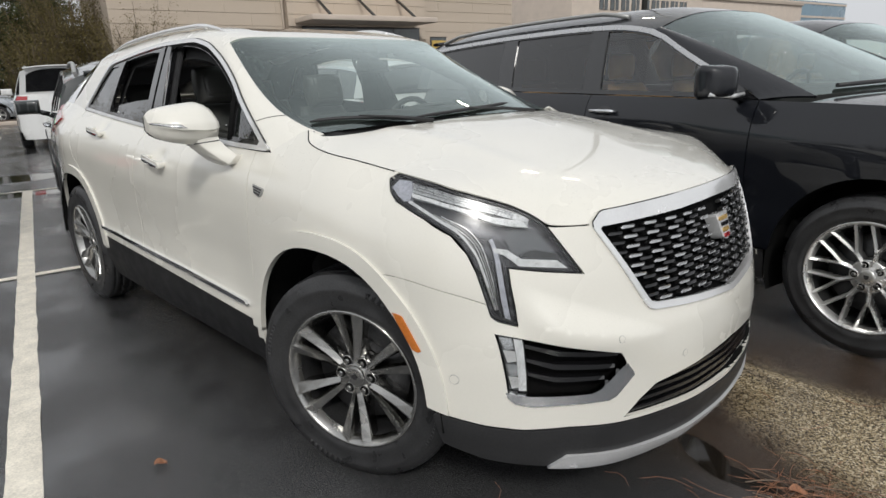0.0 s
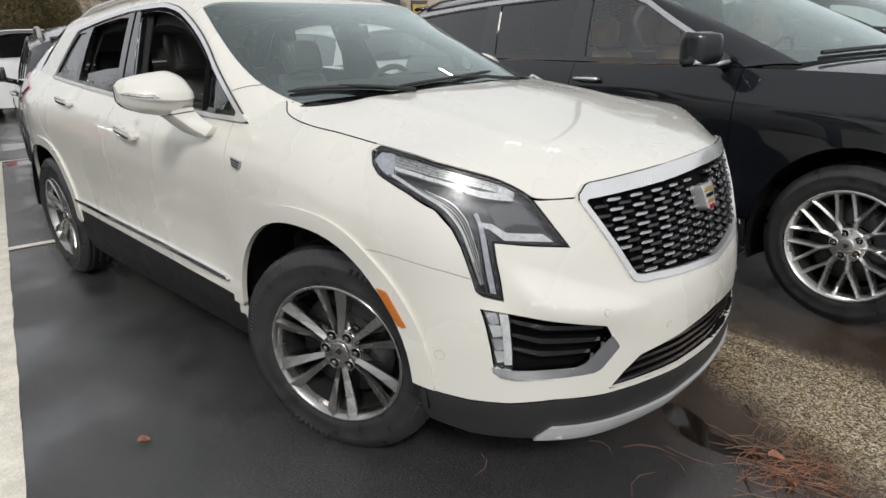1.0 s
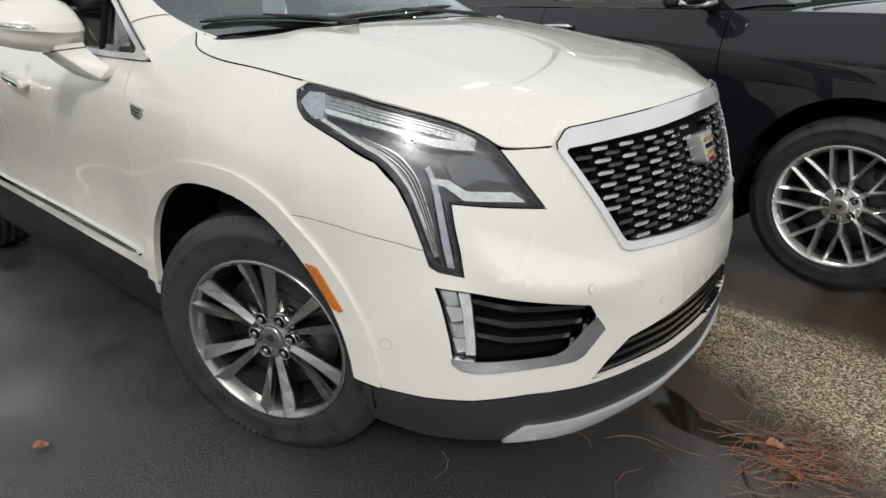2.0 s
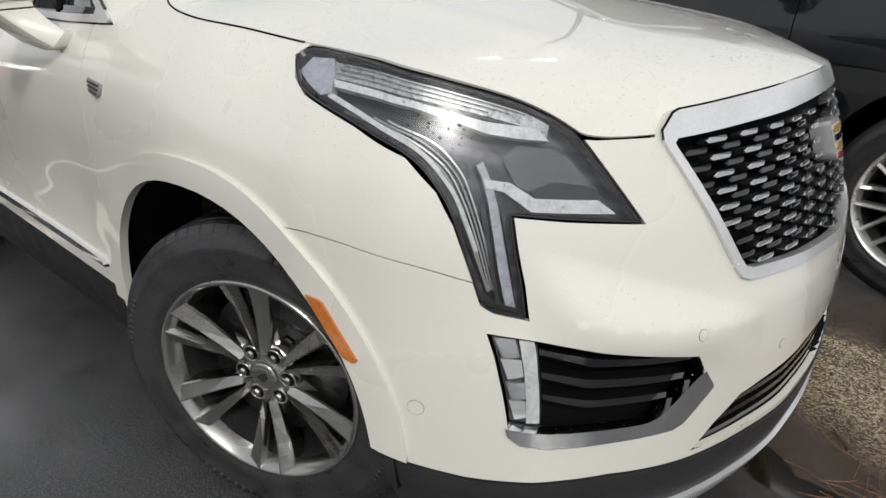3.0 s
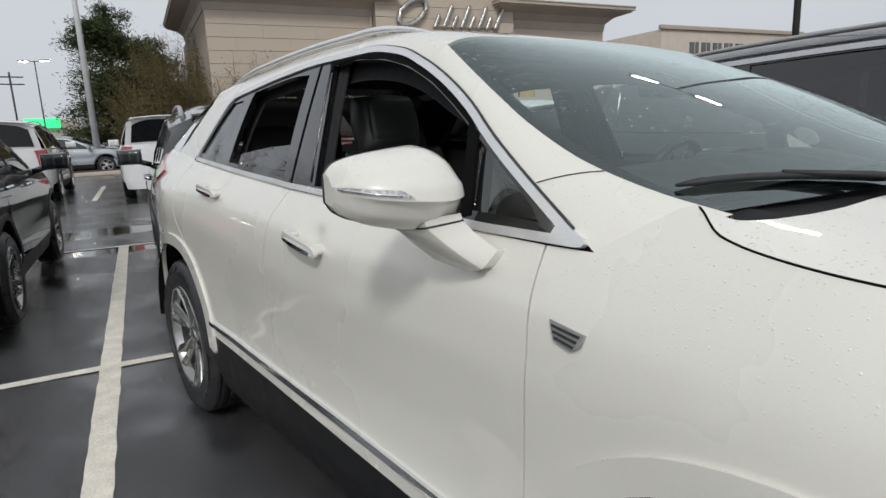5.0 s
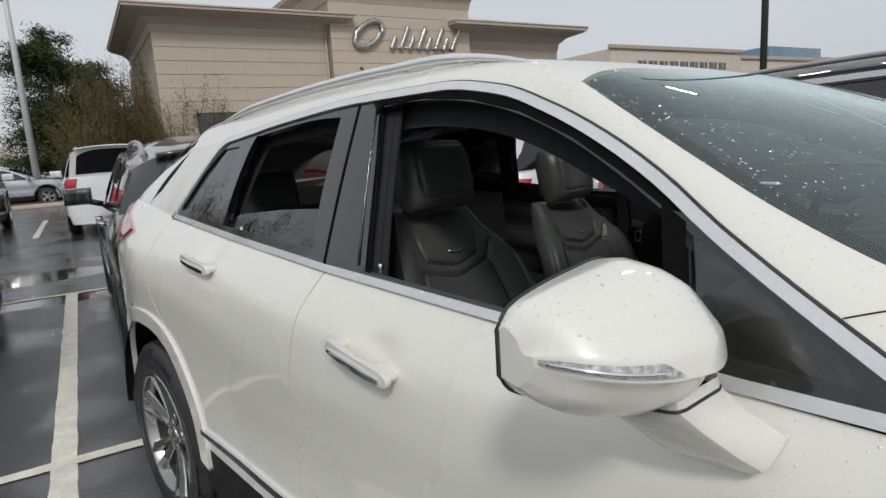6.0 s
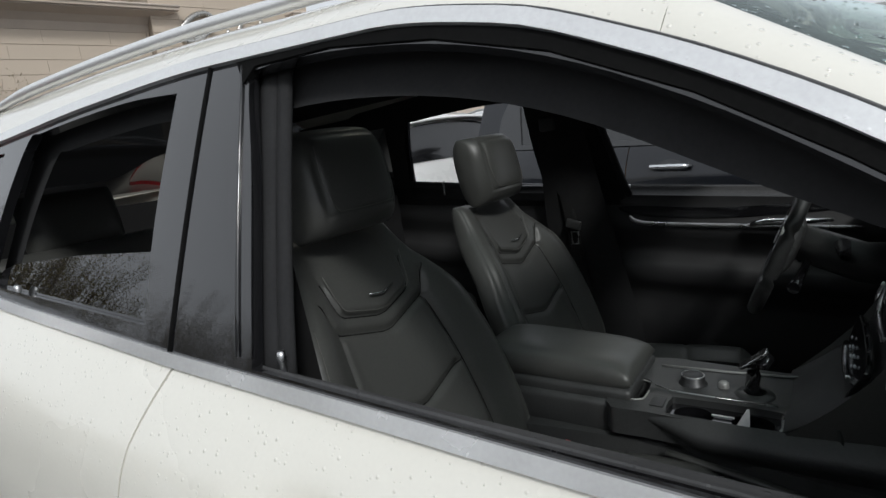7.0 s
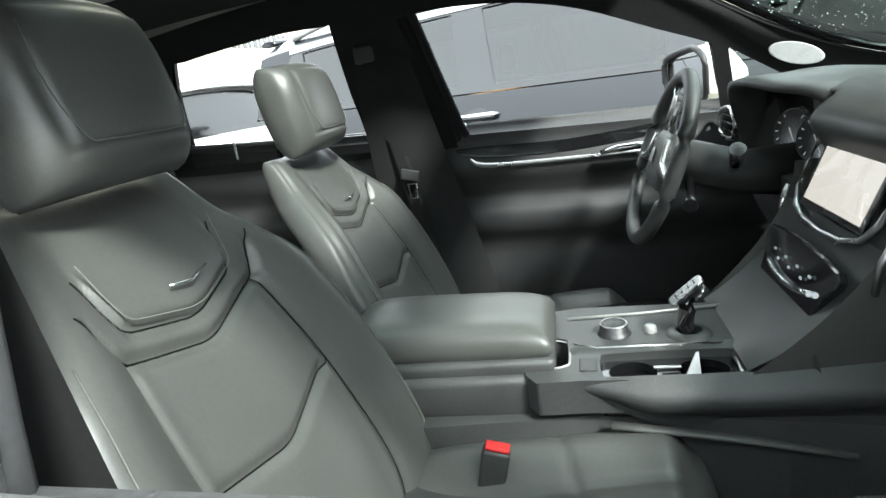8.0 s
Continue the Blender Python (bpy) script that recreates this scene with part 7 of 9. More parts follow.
for sy in (-1, 1):
    part("stack_blade", tube([(-0.835, sy * 0.176, 1.06), (-0.845, sy * 0.174, 1.03), (-0.848, sy * 0.166, 0.985)], [0.004, 0.006, 0.004], 8), M_SATIN if sy > 0 else M_SATIN, dash, "bright stack edge")
    stack_side = grid_surface(lambda u, v, sy=sy: (-0.825 - 0.16 * v ** 1.7 + 0.16 * u, sy * (0.175 - 0.03 * v), 1.10 - 0.23 * v), span(0, 1, 8), span(0, 1, 12))
    part("stack_flank", stack_side, M_LEATHER, dash)
front_face = grid_surface(lambda u, v: (-0.838 - 0.15 * v ** 1.8, 0.17 * u * (1 - 0.2 * v), 1.04 - 0.17 * v), span(-1, 1, 12), span(0, 1, 12))
part("stack_face", front_face, M_SOFT, dash)
for y in (0.655, -0.655):
    vf = part("air_vent", tube([(-0.815, y + a, 1.12 + b) for a, b in curvy([(-0.06, -0.03), (0.05, -0.035), (0.065, 0.02), (-0.045, 0.035)], sub=4)], 0.006, 6, closed=True), M_SATIN, dash, "bright vent ring")
    for k in range(3):
        part("vent_slat", block((0.02, 0.10, 0.004), 0.001, pose(-0.81, y, 1.100 + 0.018 * k)), M_TRIM, vf)

# steering wheel
SW = look((-1.018, 0.37, 1.098), (-1.6, 0.37, 1.315)) @ pose(0, 0, 0, 180)
rimpts = [SW @ Vector((0.175 * math.cos(a), 0.172 * math.sin(a), 0)) for a in span(0, math.tau * 47 / 48, 48)]
wheel_rim = part("steering_wheel", tube(rimpts, 0.0155, 12, closed=True), M_SOFT, white_car, "black leather steering wheel with bright spokes")


def hubpad(a, b):
    w = 0.085 - 0.02 * max(0, -b)
    return SW @ Vector((a * w, b * 0.062, -0.012)), -(SW.to_3x3() @ Vector((0, 0, -1)))


part("airbag_pad", pillow(hubpad, 0.026, 24, 24, None, 4.0), M_SOFT, wheel_rim)
part("pad_badge", slab([(-0.018, 0.014), (0.018, 0.014), (0.012, -0.010), (0.0, -0.016), (-0.012, -0.010)], 0.003, 0.001, SW @ pose(0, -0.005, 0.016)), M_SATIN, wheel_rim, "plain shield badge")
for sd in (-1, 1):
    sp = part("spoke", tube([SW @ Vector((sd * 0.07, 0.0, -0.008)), SW @ Vector((sd * 0.12, 0.012, -0.004)), SW @ Vector((sd * 0.172, 0.02, 0))], [0.022, 0.018, 0.015], 8, flat=0.5), M_SOFT, wheel_rim)
    part("spoke_blade", tube([SW @ Vector((sd * 0.065, -0.045, 0.008)), SW @ Vector((sd * 0.085, 0.0, 0.010)), SW @ Vector((sd * 0.13, 0.012, 0.008)), SW @ Vector((sd * 0.165, 0.016, 0.008))], 0.006, 6), M_SATIN, sp)
for sd in (-1, 1):
    part("lower_spoke", tube([SW @ Vector((sd * 0.035, -0.06, 0.0)), SW @ Vector((sd * 0.045, -0.12, 0.0)), SW @ Vector((sd * 0.06, -0.160, 0))], [0.012, 0.009, 0.010], 8, flat=0.5), M_SATIN, wheel_rim)
col = part("steering_column", tube([SW @ Vector((0, -0.01, -0.03)), SW @ Vector((0, -0.01, -0.16)), SW @ Vector((0, -0.04, -0.26))], [0.042, 0.046, 0.055], 16), M_SOFT, white_car)
for sd, up in ((-1, 0.02), (1, 0.03)):
    part("column_stalk", tube([SW @ Vector((sd * 0.04, 0.02, -0.06)), SW @ Vector((sd * 0.13, 0.03 + up, -0.055)), SW @ Vector((sd * 0.16, 0.035 + up, -0.05))], [0.008, 0.010, 0.014], 8), M_TRIM, col)

part("column_stalk", tube([(-0.885, 0.33, 1.065), (-0.90, 0.25, 1.095), (-0.905, 0.218, 1.125)], [0.009, 0.012, 0.015], 12), M_TRIM, col)

# seat belts
for sy in (-1, 1):
    pts = [(-1.70, sy * 0.635, 1.42), (-1.675, sy * 0.640, 1.25), (-1.64, sy * 0.640, 1.05), (-1.60, sy * 0.635, 0.80), (-1.58, sy * 0.63, 0.62)]
    belt = part("seat_belt", tube(pts, 0.024, 6, flat=0.06, up=(0, 1, 0)), M_CARPET, white_car, "black seat belt")
    part("belt_guide", block((0.06, 0.03, 0.05), 0.012, pose(-1.70, sy * 0.63, 1.395)), M_SOFT, belt)
    part("belt_tongue", block((0.05, 0.012, 0.03), 0.004, pose(-1.635, sy * 0.622, 1.075, 0, 15, 0)), M_SOFT, belt)
    part("tongue_plate", tube([(-1.628 + 0.012 * a, sy * 0.620, 1.045 + 0.02 * b) for a, b in ((-1, 1), (1, 1), (0.9, -1), (-0.7, -1))], 0.003, 6, closed=True), M_SATIN, belt)
    part("centre_pillar_trim", grid_surface(lambda u, v, sy=sy: (-1.41 - 0.205 * v + (-0.32 + 0.185 * v) * u, sy * (0.70 - 0.07 * v - 0.02 * math.sin(math.pi * u)), 0.60 + 0.92 * v), span(0, 1, 8), span(0, 1, 12)), M_HEADLINER, white_car)

# inner mirror and sensor housing behind the windscreen
sp_ = Vector(shield(0.0, 0.80))
hous = part("sensor_housing", block((0.16, 0.10, 0.05), 0.018, pose(sp_.x - 0.05, 0, sp_.z - 0.085, 0, 24)), M_TRIM, white_car, "black sensor housing behind the windscreen")
part("inner_mirror", block((0.02, 0.24, 0.065), 0.015, pose(-0.86, 0.03, 1.40, 0, -8, 12)), M_TRIM, hous, "inner rear-view mirror")
part("pillar_speaker", lathe([(0.0, 0.002), (0.045, 0.002), (0.048, 0.0)], 24, look((-0.668, 0.635, 1.262), (-1.45, -0.9, 1.42)) @ pose(0, 0, 0, 180) @ pose(0, 0, 0, 0, 0, -18) @ Matrix.Diagonal((1.25, 0.5, 1, 1)), smooth=False), M_WHITEBAR, white_car, "pale oval cover on the windscreen pillar")
for y in (-0.37, 0.37):
    part("sun_visor", block((0.16, 0.36, 0.018), 0.008, pose(-1.09, y, 1.515, 0, 14)), M_HEADLINER, white_car)

# ---- the other parked vehicles ----
def vehicle(label, paint, spec, category="car", group=""):
    """A parked car from its main measures; front axle at the origin, forward is +x, right is -y."""
    car = thing("car", label, category, group)
    fx, rx, hw, wb, r = spec["front"], spec["rear"], spec["half"], spec["base"], spec["tyre"]
    step = spec.get("step", 0.07)
    mid = Vector((-wb / 2, 0, 0.8))
    plan = [(rx, 0.0), (rx + 0.02, -0.45 * hw), (rx + 0.09, -0.78 * hw), (rx + 0.26, -0.94 * hw), (rx + 0.8, -hw), (-wb * 0.5, -hw), (fx - 0.85, -hw), (fx - 0.45, -0.955 * hw), (fx - 0.2, -0.82 * hw), (fx - 0.06, -0.5 * hw), (fx, 0.0)]
    ss = [0.0]
    for a, b in zip(plan, plan[1:]):
        ss.append(ss[-1] + math.dist(a, b))
    ss = [v - ss[5] - wb / 2 for v in ss]
    px, py = spline([(s, p[0]) for s, p in zip(ss, plan)]), spline([(s, p[1]) for s, p in zip(ss, plan)])
    belt, rail, crown = spline(spec["belt"]), spline(spec["rail"]), spline(spec["crown"])
    lowin = spline([(0.2, 0.07), (0.45, 0.01), (0.6, 0.0), (0.9, 0.0)])

    def skin(s, z):
        x, y = px(s), py(s)
        d = belt(x) - z
        inset = 0.075 * max(0.0, 1 - d / 0.26) ** 2.2 + lowin(z) + 0.012 * math.exp(-((z - 0.68) / 0.10) ** 2)
        lean = max(0.0, z - 0.6)
        x += -0.22 * lean * lean * sstep(fx - 0.9, fx - 0.2, s) + spec.get("tail_lean", 0.25) * max(0.0, z - 0.7) ** 1.5 * (1 - sstep(ss[2], ss[4], s))
        return (x, y * (1 - inset / hw), z)

    def side(x, z):
        h = z - belt(x)
        return (x, -(hw - 0.085 - 0.28 * h - 0.18 * h * h), z)

    def top(x, v):
        e = side(x, rail(x))
        return (x + (0.10 * (1 - v * v) if x > spec["screen_top"] - 0.5 else 0.0), -e[1] * v, e[2] + (crown(x) - e[2]) * (1 - abs(v) ** 3.4))

    cow, stop = spec["cowl"], spec["screen_top"]

    def screen(u, v):
        b = Vector((cow + 0.16 * (1 - u * u), (hw - 0.18) * u, belt(cow) + 0.02 + 0.02 * (1 - u * u)))
        t = Vector(top(stop, 0.94 * u))
        return tuple(b + (t - b) * v + Vector((0, 0, 0.06 * v * (1 - v))))

    def hood(s, v):
        e = skin(s, belt(px(s)) - 0.005)
        bul = spec.get("hood_rise", 0.05)
        return (e[0] + 0.10 * (1 - v * v) * sstep(fx - 1.2, fx - 0.2, s), -e[1] * v, e[2] + bul * (1 - abs(v) ** 3) * (1 - 0.55 * sstep(fx - 0.9, fx, e[0])))

    def both(name, f, loop, mt, holes=(), lab="", **kw):
        kw.setdefault("step", step)
        return [part(name, sheet(f, loop, holes, mirror=m, centre=mid, name=name, **kw), mt, car, lab) for m in (False, True)]

    sill = 0.42
    arch_f, arch_r = ellipse(0, r, r + 0.075, r + 0.085, -5, 185, 18), ellipse(-wb, r, r + 0.075, r + 0.085, -5, 185, 18)
    cuts = spec["doors"]      # fender gap, gap between the doors, rear gap
    bl = lambda a, b, n=8: [(x, belt(x) - 0.004) for x in span(a, b, n)]
    fend = [(cuts[0], sill)] + bl(cuts[0], fx - 0.35) + [(fx - 0.30, 0.75), (fx - 0.32, sill)] + [p for p in arch_f if p[1] > sill]
    both("front_fender", skin, fend, paint)
    g = 0.005
    both("front_door", skin, [(cuts[0] - g, sill)] + bl(cuts[0] - g, cuts[1] + g) + [(cuts[1] + g, sill)], paint)
    ra = [p for p in arch_r if p[1] > sill]
    cut_r = [p for p in ra if p[0] > cuts[2]]
    both("rear_door", skin, [(cuts[1], sill)] + bl(cuts[1], cuts[2] + g)[:] + ([(cuts[2] + g, 0.95)] if cut_r else [(cuts[2] + g, sill)]) + cut_r[::-1], paint)
    rest = [p for p in ra if p[0] < cuts[2] - 0.01]
    both("quarter_panel", skin, [(cuts[2], 0.95)] + bl(cuts[2], rx + 0.25) + [(ss[3], 0.9), (ss[3], sill)] + rest[::-1], paint)
    both("sill", skin, [(-r - 0.1, sill), (-wb + r + 0.1, sill), (-wb + r + 0.1, 0.25), (-r - 0.1, 0.25)], M_CLAD, off=-0.004)
    for cx in (0, -wb):
        both("arch_lip", skin, ellipse(cx, r, r + 0.07, r + 0.08, 5, 175, 18) + ellipse(cx, r, r + 0.12, r + 0.13, 5, 175, 18)[::-1], spec.get("lip", M_CLAD), off=0.008, step=0.08)
        for sy in (-1, 1):
            arcp = ellipse(cx, r - 0.02, r + 0.09, r + 0.10, -20, 200, 16)
            bm = bmesh.new()
            rows = [[bm.verts.new((x, sy * y, z)) for x, z in arcp] for y in (hw - 0.03, hw - 0.35)]
            for i in range(len(arcp) - 1):
                bm.faces.new((rows[0][i], rows[0][i + 1], rows[1][i + 1], rows[1][i]))
            bm.faces.new(rows[1])
            part("wheel_housing", bm, M_CAVITY, car)
            wheel(car, (cx, sy * (hw - 0.125), r), sy, r, 0.25, spec["rim"], spec["style"], phase=11 * cx)
    part("underbody", block((wb + 1.2, hw * 1.4, 0.25), 0.03, pose(-wb / 2, 0, 0.22)), M_CAVITY, car)
    # nose and tail, wrapped round from corner to corner
    for a, b, nm in ((ss[7] - 0.15, ss[-1], "front_fascia"), (ss[0], ss[3] + 0.02, "rear_fascia")):
        for sy in (1, -1):
            def f(u, v, a=a, b=b, sy=sy):
                s = a + (b - a) * u
                ztop = belt(px(s)) - 0.006
                p = skin(s, 0.27 + (ztop - 0.27) * v)
                return (p[0] - 0.003 * (1 if nm == "rear_fascia" else -1) * 0, sy * p[1], p[2])
            part(nm, grid_surface(f, span(0, 1, 12), span(0, 1, 14)), paint, car)
    bl_loop = [(s, -0.997) for s in span(ss[8], cow + 0.02, 24)] + [(cow + 0.02 + 0.13 * (1 - v * v), v) for v in span(-0.99, 0.99, 14)] + [(s, 0.997) for s in span(cow + 0.02, ss[8], 24)]
    part("bonnet", sheet(hood, bl_loop, step=step, centre=(0, 0, 0)), paint, car)
    nr = grid_surface(lambda u, v: (top(spec["roof_end"], u)[0] * v + (rx + 0.18) * (1 - v), top(spec["roof_end"], u)[1] * (v + (1 - v) * 1.12), top(spec["roof_end"], u)[2] * v + (belt(rx + 0.2) - 0.01) * (1 - v)), span(-1, 1, 14), span(0, 1, 6))
    tg = part("tailgate", nr, paint, car)
    rl = grid_surface(lambda u, v: (top(spec["roof_end"], u)[0] * v + (rx + 0.18) * (1 - v) - 0.008, 0.86 * top(spec["roof_end"], u)[1] * (v + (1 - v) * 1.12), top(spec["roof_end"], u)[2] * v + (belt(rx + 0.2) - 0.01) * (1 - v)), span(-1, 1, 14), span(0.10, 0.88, 6))
    part("rear_screen", rl, M_TRIM, tg, "dark rear screen")
    part("tail_spoiler", tube([(spec["roof_end"] - 0.05, y, crown(spec["roof_end"]) - 0.012 - 0.1 * y * y) for y in span(-hw + 0.32, hw - 0.32, 12)], 0.05, 8, flat=0.35), paint, tg)
    # roof, pillars, glass
    rx_ = spec["roof_end"]
    loop = [(x, -1) for x in span(stop, rx_, 24)] + [(rx_, v) for v in span(-0.9, 0.9, 10)] + [(x, 1) for x in span(rx_, stop, 24)] + [(stop, v) for v in span(0.9, -0.9, 12)]
    part("roof", sheet(top, loop, step=step * 1.3, centre=mid), paint, car)
    g_ = part("windscreen", sheet(screen, [(-1, 0.01), (1, 0.01), (1, 0.99), (-1, 0.99)], step=0.12, rim=0.0, centre=mid), spec.get("glass", M_CLEAR), car, "wet windscreen")
    g_.visible_shadow = False
    tip = spec["side_tip"]
    win = [(tip, belt(tip))] + [(x, rail(x)) for x in span(tip - 0.12, spec["side_end"] + 0.06, 40)] + [(spec["side_end"], belt(spec["side_end"]) + 0.20), (spec["side_end"] - 0.02, belt(spec["side_end"]) + 0.004)] + [(x, belt(x) + 0.002) for x in span(spec["side_end"] + 0.1, tip - 0.1, 20)]
    # pillar between screen and side window
    def apil(t, w):
        x = tip + (stop - tip) * t
        a, b = Vector(side(x, rail(x) if t > 0.02 else belt(tip))), Vector(screen(-1.0, t))
        return tuple(a + (b - a) * w + Vector((0.005, -0.012, 0.008)) * 4 * w * (1 - w))
    both("windscreen_pillar", apil, [(0, 0), (1, 0), (1, 1), (0, 1)], paint, step=0.12)
    holes, panes = [], []
    for a, b in spec["panes"]:
        m_ = 0.035
        loop = [(x, belt(x) + 0.03) for x in span(a, b, 6)] + [(x, rail(x) - m_) for x in span(b - spec.get("slant", 0.0), a - spec.get("slant", 0.0) * (0.6 if a < tip - 0.4 else 0), 8)]
        if a > tip - 0.45:
            loop = [(x, belt(x) + 0.03) for x in span(a, b, 6)] + [(x, max(rail(x) - m_, belt(x) + 0.04)) for x in span(b - spec.get("slant", 0.0), a - 0.02, 14)]
        holes.append(loop)
    inner = shrink(win, 0.014)
    both("window_frame", side, win, M_PILLAR, holes, off=0.0, rim=0.02, step=0.08)
    both("bright_moulding", side, [(x, rail(x) + 0.004) for x in span(tip - 0.16, spec["side_end"] + 0.04, 30)] + [(x, rail(x) - 0.026) for x in span(spec["side_end"] + 0.04, tip - 0.2, 30)], spec.get("moulding", M_CHROME), off=0.006, rim=0.008, step=0.08, lab="bright moulding over the side windows")
    for i, lp in enumerate(holes):
        for gl in both("side_window", side, shrink(dense(lp, 0.08), -0.004), M_CLEAR if i == 0 and spec.get("clear_front", True) else M_TINT, off=-0.008, rim=0.0, step=0.2):
            gl.visible_shadow = False
    both("rear_pillar", side, [(spec["side_end"] + 0.06, rail(spec["side_end"] + 0.06)), (spec["side_end"], belt(spec["side_end"]) + 0.20), (spec["side_end"] - 0.02, belt(spec["side_end"]))] + [(x, belt(x)) for x in span(spec["side_end"] - 0.1, rx + 0.2, 6)] + [(x, rail(x)) for x in span(rx_ - 0.02, spec["side_end"] + 0.02, 10)], paint)
    for sy in (-1, 1):
        if spec.get("rails", True):
            p = [(x, sy * abs(top(x, 0.88)[1]), top(x, 0.88)[2] + 0.012 + 0.03 * min(1, min(stop - 0.3 - x, x - rx_ - 0.15) / 0.2)) for x in span(stop - 0.3, rx_ + 0.15, 20)]
            part("roof_rail", tube(p, 0.018, 8, flat=0.8), M_STEEL, car, "grey roof rail")
        # mirror
        mx = tip - 0.10
        shell = part("door_mirror", pillow(lambda a, b, sy=sy: (Vector((mx + 0.02 - 0.05 * abs(a), sy * (hw + 0.135 + 0.125 * a), belt(mx) + 0.095 + 0.085 * b)), Vector((1, 0, 0))), 0.075, 20, 16, None, 4.0), spec.get("mirror", paint), car, "door mirror")
        part("mirror_foot", tube([(mx + 0.01, sy * (hw - 0.08), belt(mx) + 0.0), (mx + 0.01, sy * (hw + 0.06), belt(mx) + 0.045)], 0.03, 8), M_TRIM, shell)
        part("mirror_strip", tube([(mx + 0.06, sy * (hw + 0.0), belt(mx) + 0.030), (mx + 0.07, sy * (hw + 0.12), belt(mx) + 0.022), (mx + 0.02, sy * (hw + 0.245), belt(mx) + 0.035)], 0.012, 6), M_BRIGHT, shell)
        for k, hx in enumerate(spec["handles"]):
            hz = belt(hx) - 0.105
            yy = abs(skin(hx, hz)[1])
            h = part("door_handle", tube([(hx - 0.10, sy * yy, hz), (hx - 0.085, sy * (yy + 0.035), hz + 0.004), (hx + 0.085, sy * (yy + 0.035), hz + 0.004), (hx + 0.10, sy * yy, hz)], 0.014, 8), spec.get("handle", M_CHROME), car, "bright door handle")
            part("handle_cup", sheet(skin, ellipse(hx, hz + 0.004, 0.06, 0.032, 0, 345, 16), off=0.002, rim=0.002, step=0.08, centre=mid, mirror=sy > 0), M_TRIM, h)
        # lamps
        zl = belt(fx - 0.3) - 0.13
        part("headlight", sheet(skin, [(ss[7] + 0.02, zl + 0.05), (ss[8] + 0.12, zl + 0.035), (ss[8] + 0.15, zl - 0.05), (ss[7] + 0.1, zl - 0.035)], off=0.006, rim=0.01, step=0.1, centre=mid, mirror=sy > 0), M_WHITEBAR, car, "clear headlight")
        tz0, tz1 = spec.get("tail", (0.85, 1.15))
        part("tail_lamp", sheet(skin, [(ss[3] + 0.05, tz0 + 0.04), (ss[3] + 0.05, tz1), (ss[2] - 0.10 * spec.get("tail_w", 1), tz1 - 0.01), (ss[2] - 0.06 * spec.get("tail_w", 1), tz0)], off=0.008, rim=0.015, step=0.08, centre=mid, mirror=sy > 0), M_RED, car, "red tail lamp")
    part("plate", block((0.012, 0.30, 0.15), 0.004, pose(rx - 0.006 + spec.get("tail_lean", 0.25) * 0.02, 0, 0.80)), M_WHITEBAR, tg, "pale number plate with plain bars")
    part("plate_bar", block((0.004, 0.22, 0.05), 0.0, pose(rx - 0.016, 0, 0.85)), M_TRIM, tg)
    part("front_intake", sheet(skin, [(ss[8] + 0.1, 0.42), (ss[8] + 0.1, 0.82), (ss[-1] - 0.005, 0.85), (ss[-1] - 0.005, 0.42)], off=0.004, rim=0.01, step=0.1, centre=mid), M_TRIM, car)
    part("front_intake", sheet(skin, [(ss[8] + 0.1, 0.42), (ss[8] + 0.1, 0.82), (ss[-1] - 0.005, 0.85), (ss[-1] - 0.005, 0.42)], off=0.004, rim=0.01, step=0.1, centre=mid, mirror=True), M_TRIM, car)
    # cabin: seats and dashboard, plain
    tan = spec.get("trim", M_SOFT)
    for y in (-0.38, 0.38):
        for x0 in (cow - 1.45, cow - 2.4):
            st_ = part("seat", pillow(lambda a, b, x0=x0, y=y: (Vector((x0 - 0.10 * b, y + 0.24 * a * (1 - 0.2 * max(0, b)), 0.98 + 0.30 * b)), Vector((0.96, 0, 0.28))), 0.07, 12, 14, None, 6.0), tan, car)
            part("head_restraint", pillow(lambda a, b, x0=x0, y=y: (Vector((x0 - 0.15, y + 0.13 * a, 1.40 + 0.09 * b)), Vector((1, 0, 0.1))), 0.05, 10, 10, None, 4.0), tan, st_)
    part("dashboard", block((0.45, hw * 1.6, 0.35), 0.08, pose(cow - 0.42, 0, belt(cow) - 0.30), 3), M_SOFT, car)
    part("steering_wheel", tube([(cow - 0.72 + 0.06 * math.sin(a), 0.38 + 0.18 * math.cos(a), belt(cow) - 0.03 + 0.17 * math.sin(a)) for a in span(0, math.tau * 15 / 16, 16)], 0.015, 6, closed=True), M_SOFT, car)
    part("cabin_floor", block((wb, hw * 1.6, 0.1), 0.0, pose(-wb / 2 - 0.1, 0, 0.47)), M_CARPET, car)
    for u0, u1, v0 in ((0.75, 0.0, 0.05), (-0.05, -0.8, 0.05)):
        part("wiper", tube([Vector(screen(u0 + (u1 - u0) * t, v0)) + Vector((0.01, 0, 0.015)) for t in span(0, 1, 6)], 0.012, 6), M_CLAD, car)
    return car


